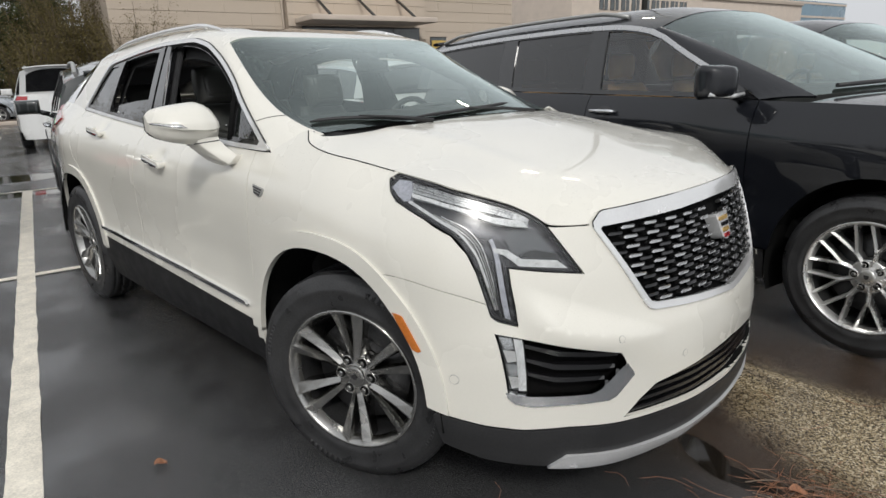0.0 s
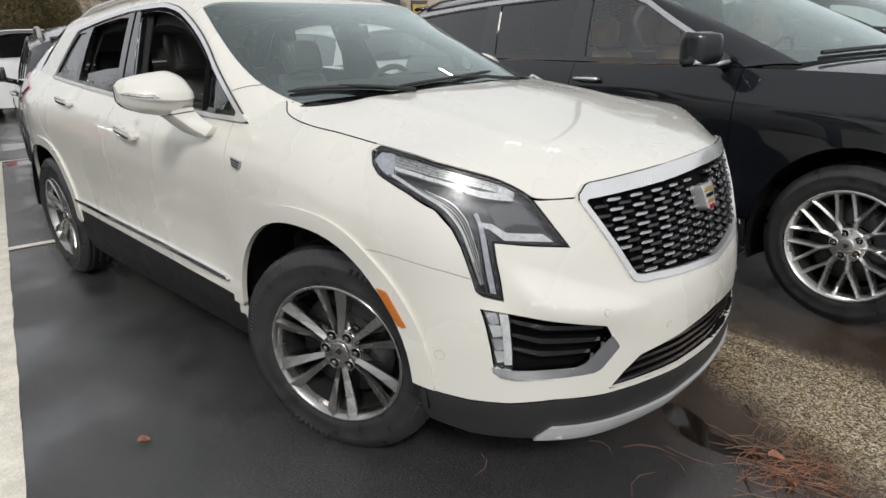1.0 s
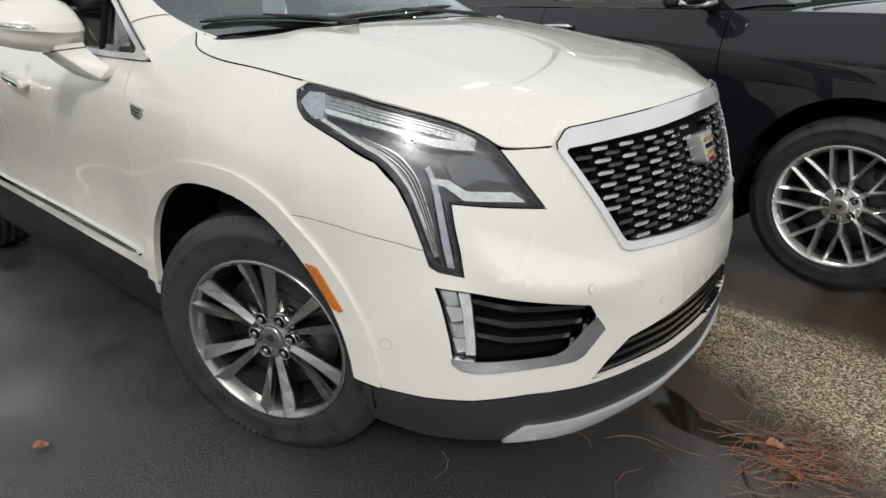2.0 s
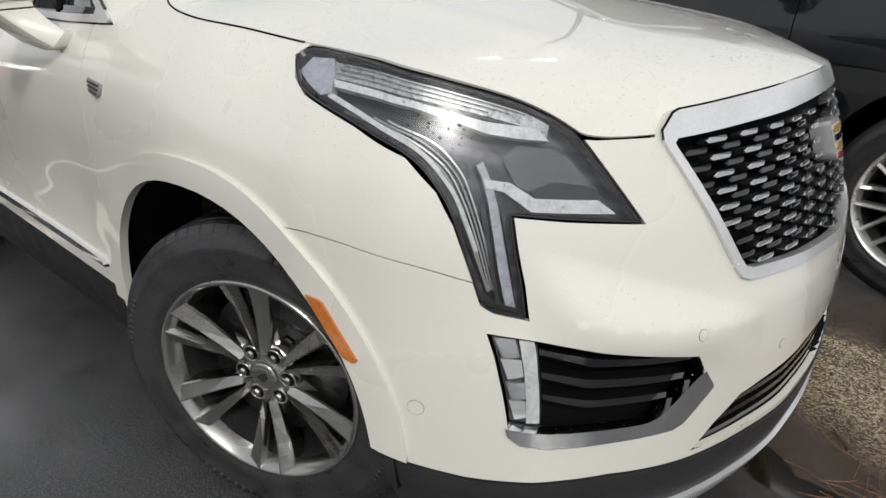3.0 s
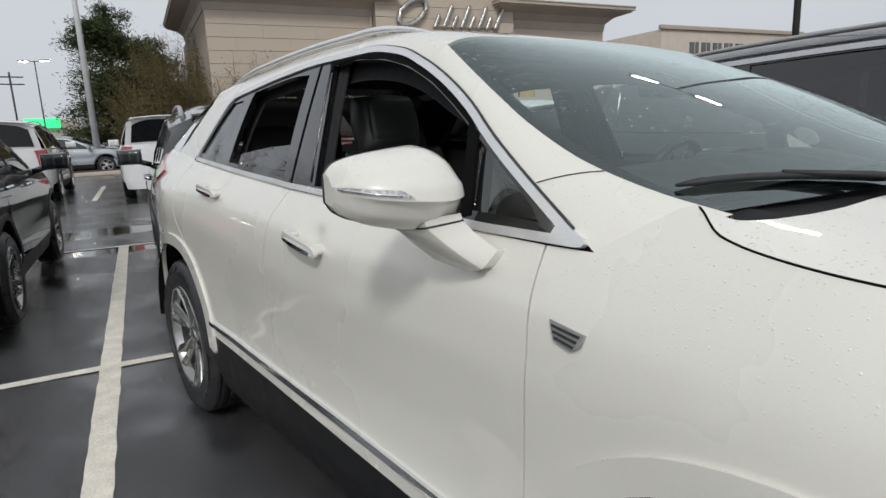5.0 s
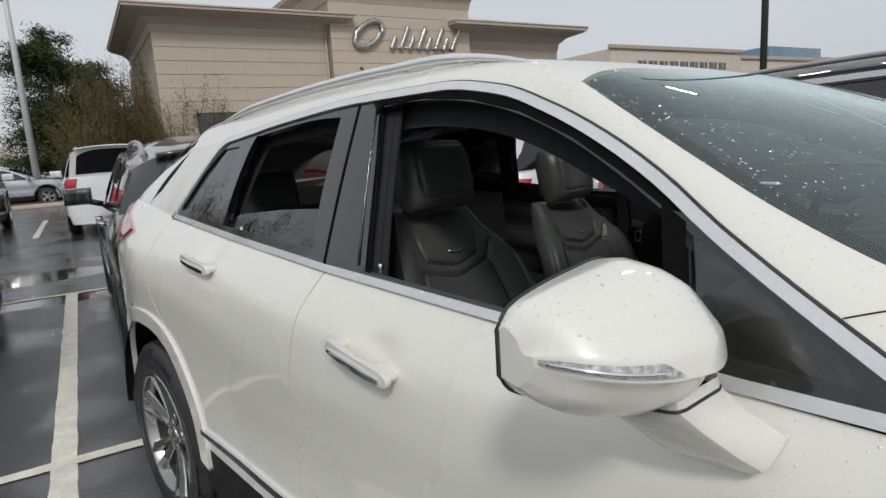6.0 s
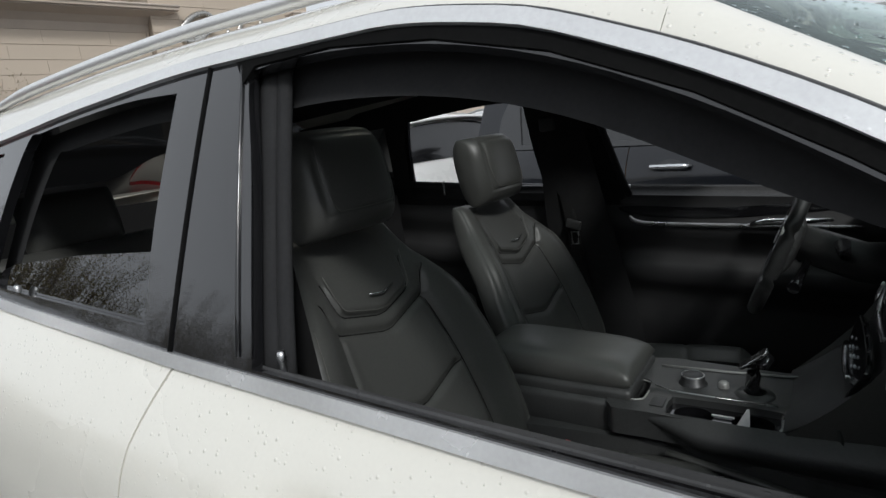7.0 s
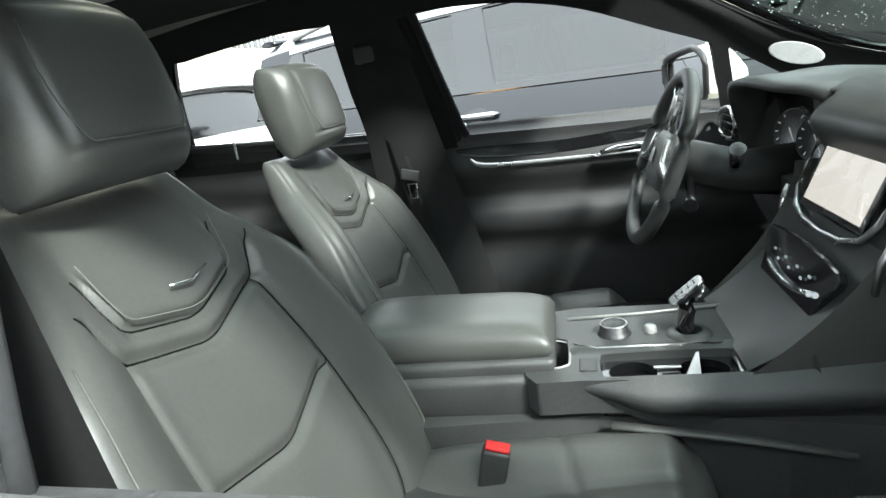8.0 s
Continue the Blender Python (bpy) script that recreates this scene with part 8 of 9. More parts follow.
M_TAN = material("tan_leather", (0.58, 0.34, 0.15), 0.5, vary=0.1, scale=8, bump=0.2)
BIG = dict(front=0.93, rear=-4.27, half=0.985, base=3.09, tyre=0.395, rim=0.265, style="mesh", step=0.055,
           belt=[(-4.4, 1.27), (-3.0, 1.245), (-1.8, 1.225), (-0.6, 1.205), (0.0, 1.19), (0.5, 1.155), (0.95, 1.08)],
           rail=[(-4.25, 1.55), (-3.9, 1.60), (-3.4, 1.635), (-2.8, 1.658), (-2.1, 1.668), (-1.75, 1.66), (-1.45, 1.615), (-1.15, 1.47), (-0.88, 1.335), (-0.62, 1.205)],
           crown=[(-4.3, 1.69), (-3.5, 1.775), (-2.5, 1.80), (-1.8, 1.79), (-1.4, 1.73)],
           cowl=-0.40, screen_top=-1.42, roof_end=-4.02, side_tip=-0.64, side_end=-3.88, doors=(-0.63, -1.80, -2.98), panes=[(-0.80, -1.74), (-1.90, -2.66), (-2.84, -3.70)], slant=0.06,
           handles=(-1.64, -2.74), trim=M_TAN, lip=M_BLACKPAINT, glass=M_GLASS, tail=(0.95, 1.10), hood_rise=0.045, moulding=M_SATIN)
FWD = pose(0, 0, 0, 0, 0, -11.7)
jeep = vehicle("black large crossover car with tan seats, wet with rain", M_BLACKPAINT, BIG)
jeep.matrix_basis = Matrix.Translation((1.277, 2.294, 0)) @ FWD
far_black = copy_thing(jeep, Matrix.Translation(Vector((1.277, 2.294, 0)) + Vector((0.203, 0.979, 0)) * 2.6 + Vector((0.979, -0.203, 0)) * -0.3) @ FWD)
tagged(far_black, "second black large crossover car parked beyond the first")


def parked(ob, a, lat, turn=0.0):
    """Set a car nose-away in the stall plan, its rear axle at a."""
    base = ob["wheelbase"]
    p = stall(a - base, lat)
    ob.matrix_basis = Matrix.Translation(p) @ pose(0, 0, 0, 0, 0, 180 - 11.7 + turn)


MID = dict(front=0.90, rear=-3.75, half=0.93, base=2.78, tyre=0.36, rim=0.235, style="five", step=0.08,
           belt=[(-3.9, 1.18), (-2.6, 1.13), (-1.4, 1.09), (-0.5, 1.06), (0.0, 1.04), (0.5, 1.0), (0.95, 0.92)],
           rail=[(-3.7, 1.36), (-3.3, 1.44), (-2.7, 1.51), (-1.9, 1.54), (-1.5, 1.53), (-1.2, 1.46), (-0.8, 1.26), (-0.45, 1.06)],
           crown=[(-3.75, 1.50), (-3.0, 1.60), (-2.2, 1.65), (-1.6, 1.64), (-1.2, 1.58)],
           cowl=-0.22, screen_top=-1.2, roof_end=-3.48, side_tip=-0.47, side_end=-3.2, doors=(-0.5, -1.58, -2.55), panes=[(-0.65, -1.52), (-1.65, -2.40), (-2.52, -3.05)], slant=0.06,
           handles=(-1.42, -2.35), clear_front=False, tail=(0.90, 1.12), hood_rise=0.05)
dark_suv = vehicle("dark green-black crossover car, wet", M_DARKPAINT, MID)
dark_suv["wheelbase"] = 2.78
parked(dark_suv, -1.43, 1.29)
LOWER = dict(MID, crown=[(-3.75, 1.40), (-3.0, 1.51), (-2.2, 1.56), (-1.6, 1.55), (-1.2, 1.49)], rail=[(-3.7, 1.27), (-3.3, 1.35), (-2.7, 1.42), (-1.9, 1.45), (-1.5, 1.44), (-1.2, 1.37), (-0.8, 1.20), (-0.45, 1.06)], rails=False, style="twin")
black_car = vehicle("glossy black car with silver wheels", M_BLACKPAINT, LOWER)
black_car["wheelbase"] = 2.78
parked(black_car, -1.40, -1.55)
TALL = dict(front=0.95, rear=-4.20, half=1.03, base=3.02, tyre=0.42, rim=0.285, style="five", step=0.09, tail_lean=0.06,
            belt=[(-4.3, 1.26), (-2.6, 1.24), (-1.4, 1.22), (-0.5, 1.20), (0.0, 1.19), (0.5, 1.16), (1.0, 1.10)],
            rail=[(-4.2, 1.72), (-3.6, 1.76), (-2.7, 1.79), (-1.9, 1.79), (-1.5, 1.76), (-1.2, 1.65), (-0.85, 1.40), (-0.6, 1.20)],
            crown=[(-4.25, 1.86), (-3.0, 1.92), (-2.2, 1.93), (-1.6, 1.90), (-1.2, 1.83)],
            cowl=-0.35, screen_top=-1.25, roof_end=-4.08, side_tip=-0.62, side_end=-3.95, doors=(-0.6, -1.75, -2.85), panes=[(-0.78, -1.68), (-1.82, -2.62), (-2.76, -3.75)], slant=0.03,
            handles=(-1.58, -2.62), clear_front=False, tail=(0.88, 1.22), tail_w=0.6, hood_rise=0.04)
tall_a = vehicle("white full-size off-road wagon with tall red tail lamps", M_WHITEPAINT, TALL, group="white wagons")
tall_a["wheelbase"] = 3.02
parked(tall_a, -12.1, 0.95)
tall_b = copy_thing(tall_a, tall_a.matrix_basis)
parked(tall_b, -13.2, -2.45)
white_b = vehicle("white crossover car with red tail lamps", M_WHITEPAINT, MID, group="white cars beyond")
white_b["wheelbase"] = 2.78
parked(white_b, -1.5, 4.2)
white_c = copy_thing(white_b, white_b.matrix_basis)
parked(white_c, -1.3, 7.1)
silver = vehicle("silver crossover car parked sideways in the distance", M_SILVERPAINT, MID)
silver.matrix_basis = Matrix.Translation((-30.0, 3.4, 0)) @ pose(0, 0, 0, 0, 0, 78)

# ---- buildings, poles and trees ----
FRONT = -24.5     # the showroom's front, metres along the stalls


def wall_pose(a, lat, z=0.0):
    """Pose with x along the front (growing to the right as seen from the car park) and y out of it."""
    return Matrix.Translation(stall(a, lat, z)) @ pose(0, 0, 0, 0, 0, 90 - 11.7)


showroom = thing("building", "tan stucco showroom with overhanging cornices and a metal script sign", "building")


def blocks_mesh(w, h):
    return block((w - 0.006, 0.06, h - 0.020), 0.0, None, 1)


def facade(lat0, lat1, top_z, a, depth, course=0.86, z0=0.0, openings=()):
    """A wall of large scored blocks in running courses with recessed joints."""
    core = part("wall", block((lat1 - lat0, depth, top_z - z0), 0.0, wall_pose(a - depth / 2 - 0.02, (lat0 + lat1) / 2, z0)), M_JOINT, showroom)
    n = max(1, round((top_z - z0) / course))
    ch = (top_z - z0) / n
    share = {}
    for j in range(n):
        bw, x = 2.4, lat0 - (1.2 if j % 2 else 0.0)
        while x < lat1 - 0.01:
            x0, x1 = max(x, lat0), min(x + bw, lat1)
            x += bw
            cz, cx = z0 + (j + 0.5) * ch, (x0 + x1) / 2
            if x1 - x0 < 0.05 or any(o[0] < cx < o[1] and o[2] < cz < o[3] for o in openings):
                continue
            key = round(x1 - x0, 3)
            if (key, ch) not in share:
                me = bpy.data.meshes.new("block")
                b = blocks_mesh(x1 - x0, ch)
                b.to_mesh(me)
                b.free()
                me.materials.append(M_WALL)
                share[(key, ch)] = me
            ob = new("block", share[(key, ch)])
            ob.parent = core
            ob.matrix_basis = wall_pose(a + 0.005, cx, z0 + j * ch + 0.009)
    return core


M_JOINT = material("shadow_joint_render", (0.36, 0.30, 0.24), 0.9, vary=0.08)


def cornice(lat0, lat1, z, a, out=1.0, h=1.0, depth=10.0):
    """An overhanging cornice: cove, soffit and thin cap, along the front and round both ends."""
    prof = [(0.0, 0.0), (0.04, 0.0), (0.10, 0.35 * h), (0.35 * out, 0.62 * h), (0.9 * out, 0.80 * h), (0.9 * out, 0.86 * h), (out, 0.86 * h), (out, h), (0.0, h)]
    bm = bmesh.new()
    rows = []
    for lat, dep, sx in ((lat0, -depth, -1), (lat0, 0, -1), (lat1, 0, 1), (lat1, -depth, 1)):
        rows.append([bm.verts.new(stall(a + (o if dep == 0 else dep), lat + sx * o, z + q)) for o, q in prof])
    for A, B in zip(rows, rows[1:]):
        for i in range(len(prof) - 1):
            bm.faces.new((A[i], B[i], B[i + 1], A[i + 1]))
    bm.faces.new([rows[0][-1], rows[1][-1], rows[2][-1], rows[3][-1]])
    bmesh.ops.recalc_face_normals(bm, faces=bm.faces)
    c = part("cornice", bm, M_WALLTOP, showroom, "overhanging tan cornice with a pale cap")
    cap = [stall(a + d, lat, z + h + 0.03) for lat, d in ((lat0 - out, -depth), (lat0 - out, out), (lat1 + out, out), (lat1 + out, -depth))]
    part("cap", tube(cap, 0.06, 6), M_PALEWALL, c)


# left block, tower, right wing
facade(3.6, 11.2, 6.7, FRONT, 12.0, 0.55, openings=[(5.0, 11.0, 0.3, 3.2)])
cornice(3.6, 11.2, 6.7, FRONT, 1.05, 0.9)
facade(11.2, 19.0, 8.3, FRONT + 0.5, 12.0, 0.55, openings=[(11.9, 18.6, 0.0, 3.7)])
cornice(11.2, 19.0, 8.3, FRONT + 0.5, 0.6, 1.0)
facade(19.0, 25.6, 6.45, FRONT, 12.0, 0.55, openings=[(19.6, 20.7, 0.0, 3.2), (22.4, 24.9, 0.0, 3.0)])
cornice(19.0, 25.6, 6.45, FRONT, 1.3, 1.19)
M_SHOPGLASS = material("shop_window_glass", (0.06, 0.07, 0.07), 0.05, vary=0.3, scale=1.5, coat=1.0)
for l0, l1, z0, z1, a in ((5.0, 11.0, 0.3, 3.42, FRONT), (11.9, 18.6, 0.0, 3.9, FRONT + 0.5), (19.6, 20.7, 0.0, 3.5, FRONT), (22.4, 24.9, 0.0, 3.2, FRONT)):
    n = max(1, round((l1 - l0) / 1.5))
    for k in range(n):
        w = (l1 - l0) / n
        win = part("window", block((w - 0.06, 0.03, z1 - z0 - 0.06), 0.0, wall_pose(a + 0.03, l0 + (k + 0.5) * w, z0 + 0.03)), M_SHOPGLASS, showroom, "shop window")
        part("window_frame", block((w, 0.05, 0.06), 0.0, wall_pose(a + 0.03, l0 + (k + 0.5) * w, z1 - 0.06)), M_DARKSTEEL, win)
        part("window_frame", block((0.06, 0.06, z1 - z0), 0.0, wall_pose(a + 0.03, l0 + k * w, z0)), M_DARKSTEEL, win)
# lit strip lamps inside the shop front
M_TUBE = glow("lit_ceiling_lamp", (1.0, 0.86, 0.62), 3.0)
for k in range(3):
    part("shop_lamp", block((1.2, 0.04, 0.07), 0.0, wall_pose(FRONT + 0.055, 6.6 + 1.7 * k, 2.95)), M_TUBE, showroom, "lit strip lamp behind the glass")
part("yellow_panel", block((0.95, 0.04, 1.9), 0.0, wall_pose(FRONT + 0.06, 20.15, 1.4)), material("yellow_poster", (0.55, 0.38, 0.10), 0.6, vary=0.2, scale=3), showroom, "yellow poster in a doorway")
# canopy over the entrance
can = part("canopy", block((6.8, 2.2, 0.24), 0.03, wall_pose(FRONT + 1.7, 14.9, 4.0)), M_PALEWALL, showroom, "flat entrance canopy on dark struts")
for k in range(3):
    part("strut", tube([stall(FRONT + 2.5, 12.6 + 2.3 * k, 4.2), stall(FRONT + 0.55, 12.6 + 2.3 * k, 5.3)], 0.07, 8), M_DARKSTEEL, can)
part("downpipe", tube([stall(FRONT + 0.12, 11.1, 0), stall(FRONT + 0.12, 11.1, 6.7)], 0.06, 8), M_WALLTOP, showroom)

# the script sign, as plain slanted shapes
sign = part("sign", tube([stall(FRONT + 0.62, 14.2, 6.30), stall(FRONT + 0.62, 18.0, 6.30)], 0.04, 6), M_SIGN, showroom, "brushed metal sign of plain slanted bars")


def stroke(pts, r=0.13):
    p = [stall(FRONT + 0.66, 12.3 + x, 6.2 + y) for x, y in curvy(pts, closed=False, sub=6)]
    part("sign_stroke", tube(p, r, 8, flat=0.8), M_SIGN, sign)


ring = [(0.78 + 0.62 * math.cos(a) + 0.42 * math.sin(a), 0.68 + 0.62 * math.sin(a)) for a in span(0, math.tau * 23 / 24, 24)]
part("sign_ring", tube([stall(FRONT + 0.66, 12.3 + x, 6.2 + y) for x, y in ring], 0.13, 8, closed=True), M_SIGN, sign)
for k in range(8):
    h = (0.62, 1.12)[k % 2]
    x = 1.95 + 0.50 * k
    stroke([(x, 0.0), (x + 0.24 * h, 0.5 * h), (x + 0.48 * h, h)], 0.11)

# low tan building and far towers
side_b = thing("building", "long low tan stone building with a row of windows", "building")
part("wall", block((19.5, 10, 9.0), 0.05, wall_pose(-41.0, 52.25)), M_PALEWALL, side_b)
part("wall", block((22.0, 10, 8.5), 0.05, wall_pose(-41.4, 73.0)), M_PALEWALL, side_b)
part("parapet", block((19.8, 0.4, 0.35), 0.02, wall_pose(-36.0, 52.25, 9.0)), M_WALLTOP, side_b)
part("parapet", block((22.0, 0.4, 0.35), 0.02, wall_pose(-36.4, 73.0, 8.5)), M_WALLTOP, side_b)
for k in range(9):
    w_ = part("window", block((1.1, 0.08, 1.1), 0.0, wall_pose(-35.96, 46.6 + 1.52 * k, 6.9)), M_SHOPGLASS, side_b, "pale window")
    part("mullion", block((0.06, 0.12, 1.1), 0.0, wall_pose(-35.94, 46.6 + 1.52 * k, 6.9)), M_PALEWALL, w_)
for k in range(3):
    wl_ = part("wall_lamp", block((0.4, 0.2, 0.25), 0.03, wall_pose(-36.3, 66.0 + 4.4 * k, 6.2)), M_DARKSTEEL, side_b, "lit wall lamp")
    part("lamp_face", block((0.3, 0.05, 0.15), 0.0, wall_pose(-36.15, 66.0 + 4.4 * k, 6.2)), M_TUBE, wl_)
M_BLUEGLASS = material("blue_glass_far", (0.16, 0.24, 0.30), 0.3, vary=0.1, scale=0.2)
for lat, w, h in ((150.0, 22, 19.0), (176.0, 30, 17.0)):
    tw = thing("tower", "pale blue glass office tower far away", "building")
    body_ = part("wall", block((w, 14, h), 0.2, wall_pose(-85, lat)), M_BLUEGLASS, tw)
    for k in range(5):
        part("floor_band", block((w + 0.2, 14.2, 0.5), 0.0, wall_pose(-85, lat, 3 + 3.3 * k)), M_PALEWALL, body_)


def lot_lamp(x, y, h, heads, turn, lit=True, mat_=None):
    """A pole with flat lamp heads on short arms."""
    lp = thing("street_lamp", "tall dark car park lamp, lit" if lit else "tall dark car park pole", "street lamp")
    part("pole", tube([(x, y, 0), (x, y, h)], [0.06, 0.05], 10), mat_ or M_DARKSTEEL, lp)
    part("footing", lathe([(0.0, 0.5), (0.26, 0.5), (0.28, 0.45), (0.28, 0.0)], 20, pose(x, y, 0)), M_PALEWALL, lp)
    for k in range(heads):
        a = radians(turn + 360 * k / heads)
        d = Vector((math.cos(a), math.sin(a), 0))
        c = Vector((x, y, h))
        part("arm", tube([c, c + d * 0.5], 0.03, 6), M_DARKSTEEL, lp)
        hd = part("lamp_head", block((0.75, 0.38, 0.10), 0.03, Matrix.Translation(c + d * 0.8) @ pose(0, 0, 0, 0, 0, math.degrees(a))), M_DARKSTEEL, lp)
        part("lamp_panel", block((0.62, 0.30, 0.015), 0.0, Matrix.Translation(c + d * 0.8 + Vector((0, 0, -0.016))) @ pose(0, 0, 0, 0, 0, math.degrees(a))), M_LAMP, hd, "lit lamp panel")
    return lp


M_LAMP = glow("lit_lamp_panel", (1.0, 0.93, 0.75), 30.0)
lot_lamp(-60.0, 4.2, 8.0, 2, 60)
lot_lamp(-4.4, 9.9, 9.0, 2, 20)
# flagpole on a kerbed island
flag = thing("flagpole", "pale metal flagpole with a striped flag", "flagpole")
fp = Vector((-29.5, 3.0, 0))
part("pole", tube([fp, fp + Vector((0, 0, 12))], [0.14, 0.08], 12), material("pale_pole_metal", (0.55, 0.55, 0.55), 0.45, vary=0.06), flag)
fl = part("flag", grid_surface(lambda u, v: (fp.x + 0.2 * math.sin(4 * u), fp.y - 0.1 - 1.2 * u, 9.2 - 1.3 * v - 0.3 * u), span(0, 1, 12), span(0, 1, 8)), M_RED, flag, "red and white striped cloth")
for k in range(3):
    part("stripe", grid_surface(lambda u, v, k=k: (fp.x + 0.2 * math.sin(4 * u) + 0.012, fp.y - 0.1 - 1.2 * u, 9.0 - 0.42 * k - 0.2 * v - 0.3 * u), span(0, 1, 12), span(0, 1, 2)), M_WHITEBAR, fl)
kerb = part("kerb", slab(curvy([(-28.0, 0.5), (-27.6, 3.0), (-28.2, 6.0), (-32.0, 6.5), (-32.5, 0.8)], sub=5), 0.15, 0.03), M_PALEWALL, None)
tagged(kerb, "pale concrete kerb round a planted island", "kerb", kind="structure")
mulch = part("planting_bed", slab(curvy([(-28.2, 0.7), (-27.8, 3.0), (-28.4, 5.8), (-31.8, 6.3), (-32.3, 1.0)], sub=5), 0.16, 0.02), material("brown_mulch", (0.07, 0.045, 0.03), 0.95, vary=0.4, scale=12, bump=0.8, bump_scale=30), None)
tagged(mulch, "brown mulch in the planted island", "ground", kind="structure")

# utility pole and a green-lit shop far off
up_ = thing("utility_pole", "wooden utility pole with cross arms far away", "pole")
part("pole", tube([(-85, 4.0, 0), (-85, 4.0, 9.5)], 0.10, 8), M_DARKSTEEL, up_)
for z in (8.9, 8.1):
    part("cross_arm", block((0.12, 2.6, 0.14), 0.0, pose(-85, 4.0, z)), M_DARKSTEEL, up_)
shop = thing("building", "low shop with a green lit fascia far away", "building")
part("wall", block((8, 14, 3.4), 0.05, pose(-66, 0.0, 0)), M_PALEWALL, shop)
part("green_sign", block((0.2, 2.6, 0.8), 0.03, pose(-61.8, 4.2, 2.7)), glow("green_sign_light", (0.05, 0.8, 0.22), 1.4), shop, "green lit sign")

# trees
def leaf_cloud(places, size, seed, aspect=2.0):
    """Many small leaves, each a folded blade, at the given places."""
    rnd = random.Random(seed)
    co, faces = [], []
    for p in places:
        d = Vector((rnd.gauss(0, 1), rnd.gauss(0, 1), rnd.gauss(0, 0.7))).normalized()
        s = d.cross(Vector((rnd.gauss(0, 1), rnd.gauss(0, 1), rnd.gauss(0, 1)))).normalized()
        l = size * rnd.uniform(0.6, 1.4)
        w = l / aspect
        k = len(co)
        co += [p - d * l / 2, p + s * w / 2, p + d * l / 2, p - s * w / 2]
        faces.append((k, k + 1, k + 2, k + 3))
    me = bpy.data.meshes.new("crown")
    me.from_pydata([tuple(c) for c in co], [], faces)
    return me


def leaf_material(name, lo, hi):
    m = material(name, lo, 0.7, vary=0.2, scale=1.5, spec=0.12)
    nt = m.node_tree
    g_ = nt.nodes.new("ShaderNodeNewGeometry")
    out = ramp_node(nt, g_.outputs["Random Per Island"], [(0.0, lo), (1.0, hi)])
    nt.links.new(out, nt.nodes["Principled BSDF"].inputs["Base Color"])
    return m


M_PINE = leaf_material("pine_needles", (0.030, 0.043, 0.018), (0.085, 0.100, 0.042))
M_BROWN = leaf_material("brown_spring_leaves", (0.080, 0.066, 0.028), (0.185, 0.150, 0.062))
M_BARK = material("grey_brown_bark", (0.09, 0.07, 0.055), 0.9, vary=0.3, scale=8, bump=0.6, bump_scale=40)


def limbs(base, height, spread, n, seed, lean=0.7, r0=0.12):
    rnd = random.Random(seed)
    parts_, tips = [tube([base, base + Vector((0.1, 0, height * 0.5)), base + Vector((0.05, 0.1, height * 0.92))], [r0, r0 * 0.7, r0 * 0.2], 8)], []
    for _ in range(n):
        a, h0 = rnd.uniform(0, math.tau), rnd.uniform(0.15, 0.8) * height
        p = base + Vector((0.1, 0, h0))
        l = spread * rnd.uniform(0.6, 1.0) * (1 - 0.5 * h0 / height)
        q = p + Vector((math.cos(a) * l * 0.5, math.sin(a) * l * 0.5, l * lean * 0.5))
        e = p + Vector((math.cos(a) * l, math.sin(a) * l, l * lean * rnd.uniform(0.8, 1.5)))
        parts_.append(tube([p, q, e], [r0 * 0.35, r0 * 0.22, r0 * 0.06], 5))
        tips += [p + (q - p) * t for t in (0.5, 0.8)] + [q + (e - q) * t for t in (0.2, 0.5, 0.8, 1.0)]
    return merged(*parts_), tips


def pine(x, y, h, seed):
    rnd = random.Random(seed)
    t = thing("tree", "tall dark green pine tree with uneven tiers", "tree", group="trees")
    base = Vector((x, y, 0))
    wood, tips = limbs(base, h, h * 0.34, 60, seed, 0.12, 0.2)
    tr = part("trunk", wood, M_BARK, t)
    places = []
    for p in tips:
        for _ in range(95):
            places.append(p + Vector((rnd.gauss(0, 0.36), rnd.gauss(0, 0.36), rnd.gauss(0, 0.20))))
    for _ in range(14):
        # the rounded top
        c = base + Vector((rnd.gauss(0.05, 0.42), rnd.gauss(0.05, 0.42), h * rnd.uniform(0.74, 0.95)))
        places += [c + Vector((rnd.gauss(0, 0.26), rnd.gauss(0, 0.26), rnd.gauss(0, 0.16))) for _ in range(260)]
    part("crown", leaf_cloud(places, 0.22, seed, 5.0), M_PINE, t)
    return t


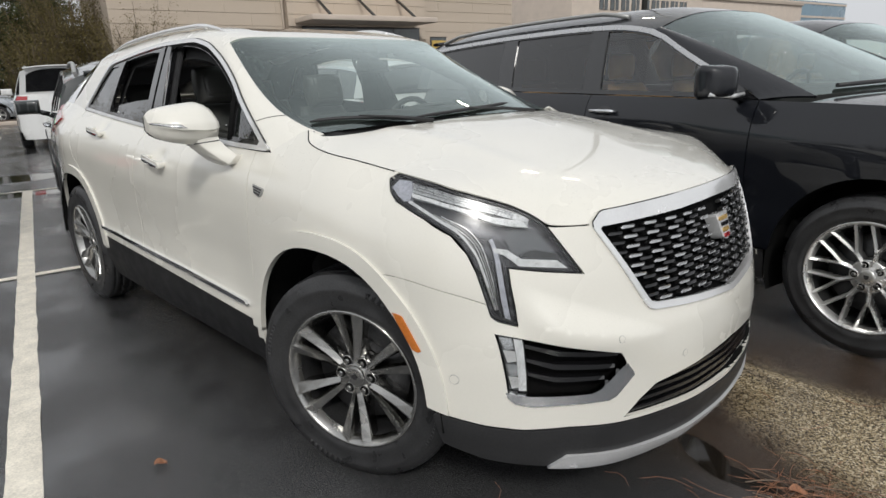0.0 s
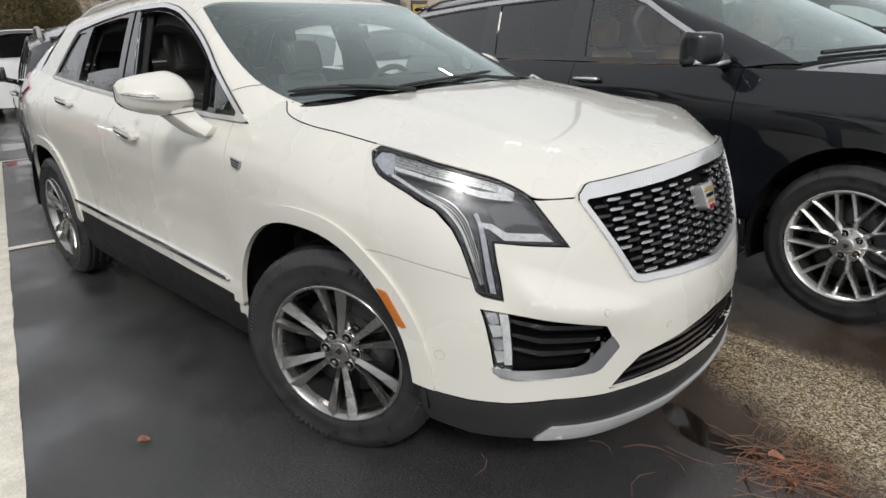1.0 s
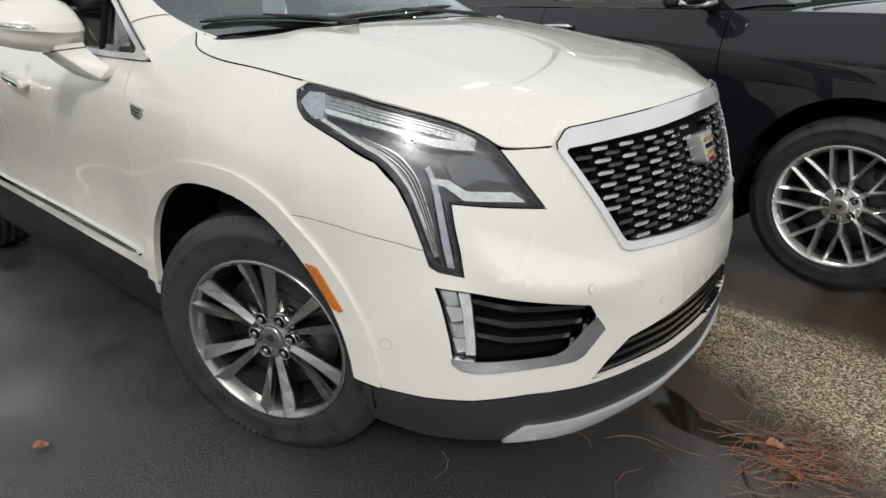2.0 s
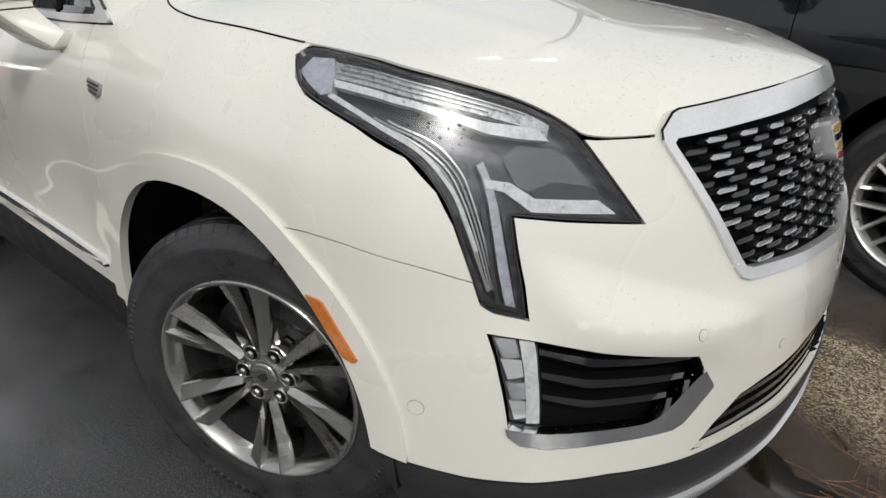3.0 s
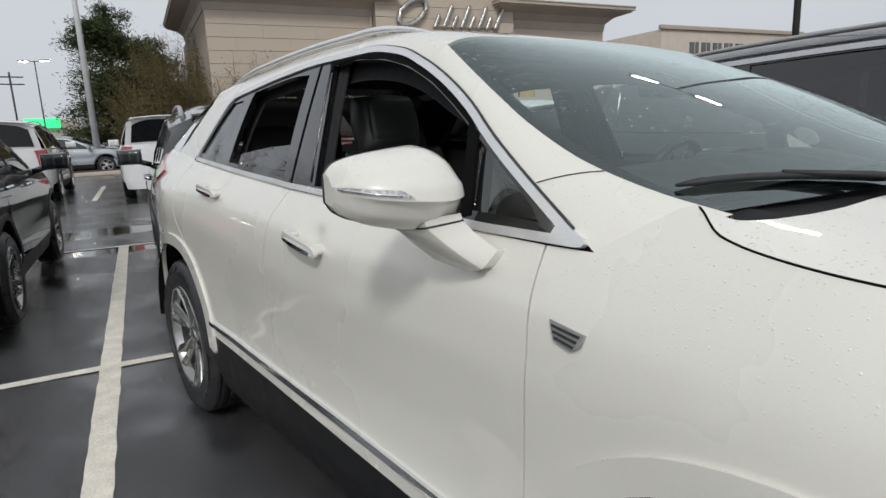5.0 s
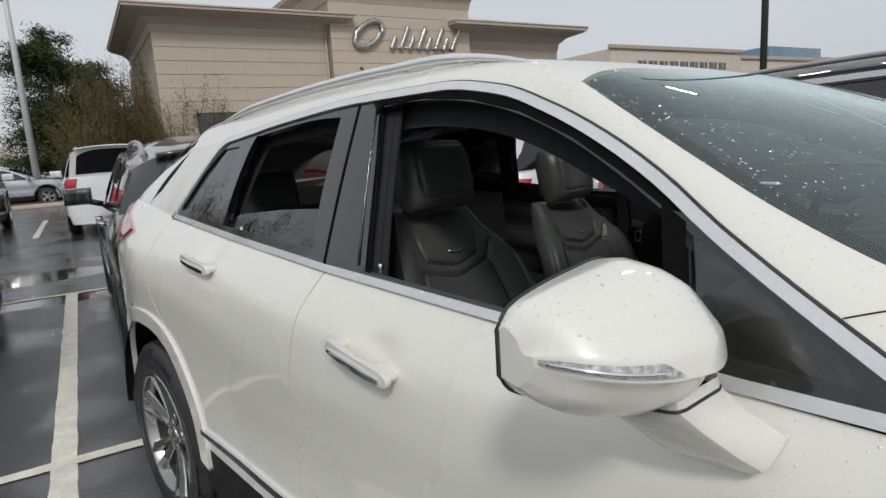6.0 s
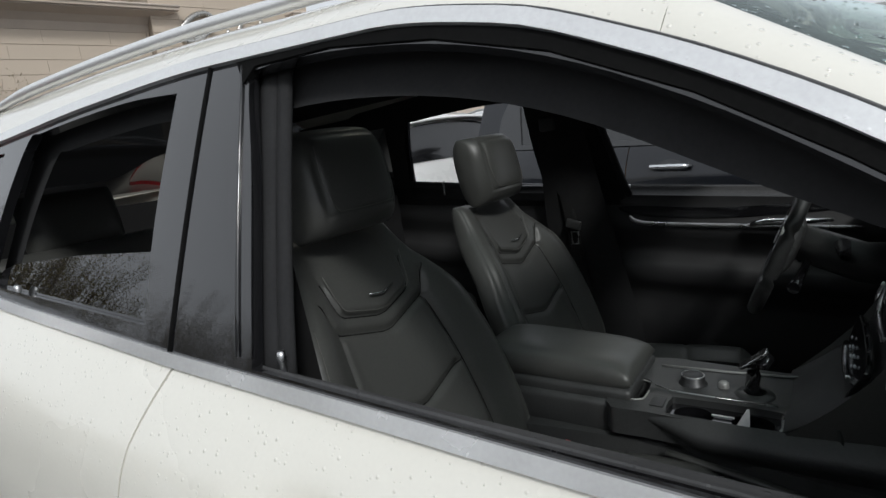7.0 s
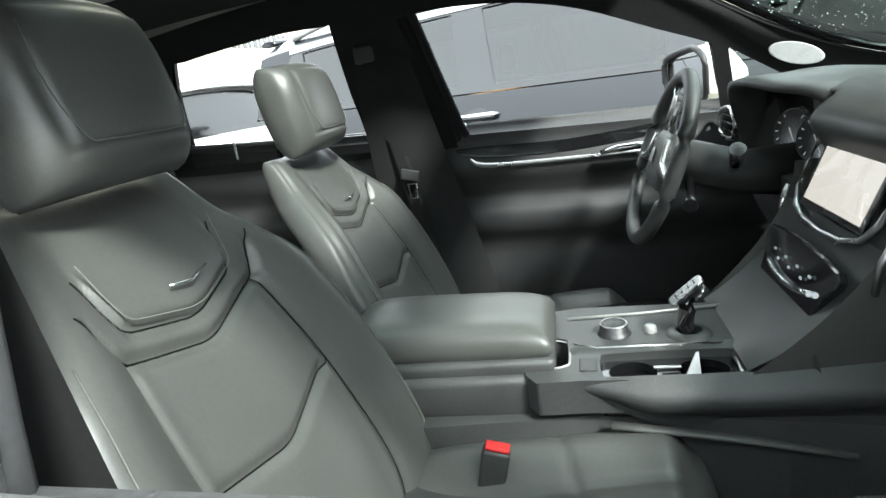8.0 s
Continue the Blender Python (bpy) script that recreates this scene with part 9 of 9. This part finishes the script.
def thicket(x, y, h, w, seed, n=70, leaves=42, size=0.068):
    """A bushy tree of many thin rising stems, with small leaves close along them."""
    rnd = random.Random(seed)
    t = thing("tree", "bushy tree with thin twigs and sparse olive-brown leaves", "tree", group="trees")
    base = Vector((x, y, 0))
    wood, places = [tube([base, base + Vector((0.06, 0, h * 0.3)), base + Vector((0.02, 0.08, h * 0.75))], [0.11, 0.08, 0.03], 8)], []
    for _ in range(n):
        a, r = rnd.uniform(0, math.tau), w * math.sqrt(rnd.random())
        top = h * rnd.uniform(0.62, 1.0) * (1 - 0.30 * (r / w) ** 2)
        p0 = base + Vector((0.25 * r * math.cos(a), 0.25 * r * math.sin(a), h * rnd.uniform(0.02, 0.22)))
        p3 = Vector((x + r * math.cos(a), y + r * math.sin(a), top))
        p1 = p0 + (p3 - p0) * 0.35 + Vector((math.cos(a), math.sin(a), 0)) * 0.16 * r
        p2 = p0 + (p3 - p0) * 0.70 + Vector((rnd.gauss(0, 0.12), rnd.gauss(0, 0.12), 0))
        wood.append(tube([p0, p1, p2, p3], [0.030, 0.020, 0.012, 0.004], 4))
        for k in range(leaves * 9):
            f = rnd.random() ** 0.7
            c = p0 + (p1 - p0) * (f * 3) if f < 1 / 3 else (p1 + (p2 - p1) * (f * 3 - 1) if f < 2 / 3 else p2 + (p3 - p2) * (f * 3 - 2))
            places.append(c + Vector((rnd.gauss(0, 0.15), rnd.gauss(0, 0.15), rnd.gauss(0, 0.18))))
    part("trunk", merged(*wood), M_BARK, t)
    part("crown", leaf_cloud(places, size * 0.85, seed, 1.8), M_BROWN, t)
    return t


pine(-36.0, 5.2, 8.6, 3)
pine(-40.0, 8.0, 7.6, 4)
thicket(-31.0, 6.3, 6.5, 2.6, 11)
thicket(-30.0, 8.2, 6.6, 2.8, 12)
thicket(-28.5, 9.6, 6.2, 2.5, 13)
thicket(-29.5, 4.9, 4.2, 1.8, 14, 50, 30)
thicket(-27.0, 8.4, 5.4, 2.1, 15, 60, 26)
thicket(-33.0, 7.6, 7.2, 2.8, 16)

# the belt of trees on the far side of the car park, seen in the cars' paint and glass
first = thicket(-14.0, -24.0, 8.5, 3.6, 31, 80, 42, 0.075)
for k in range(1, 9):
    copy_thing(first, Matrix.Translation((4.6 * (k // 2 + k % 2) * (1 if k % 2 else -1) , -1.5 * math.sin(2.1 * k), 0)) @ pose(-14.0, -24.0, 0) @ pose(0, 0, 0, 0, 0, 71 * k) @ Matrix.Scale(1 + 0.12 * math.sin(3 * k), 4) @ pose(14.0, 24.0, 0))
for x_, y_, k in ((-27.0, -8.5, 1.0), (-31.0, -12.5, 1.15), (-27.5, -16.5, 0.95), (-22.5, -20.0, 1.05)):
    copy_thing(first, pose(x_, y_, 0, 0, 0, 40 * k * x_) @ Matrix.Scale(k, 4) @ pose(14.0, 24.0, 0))
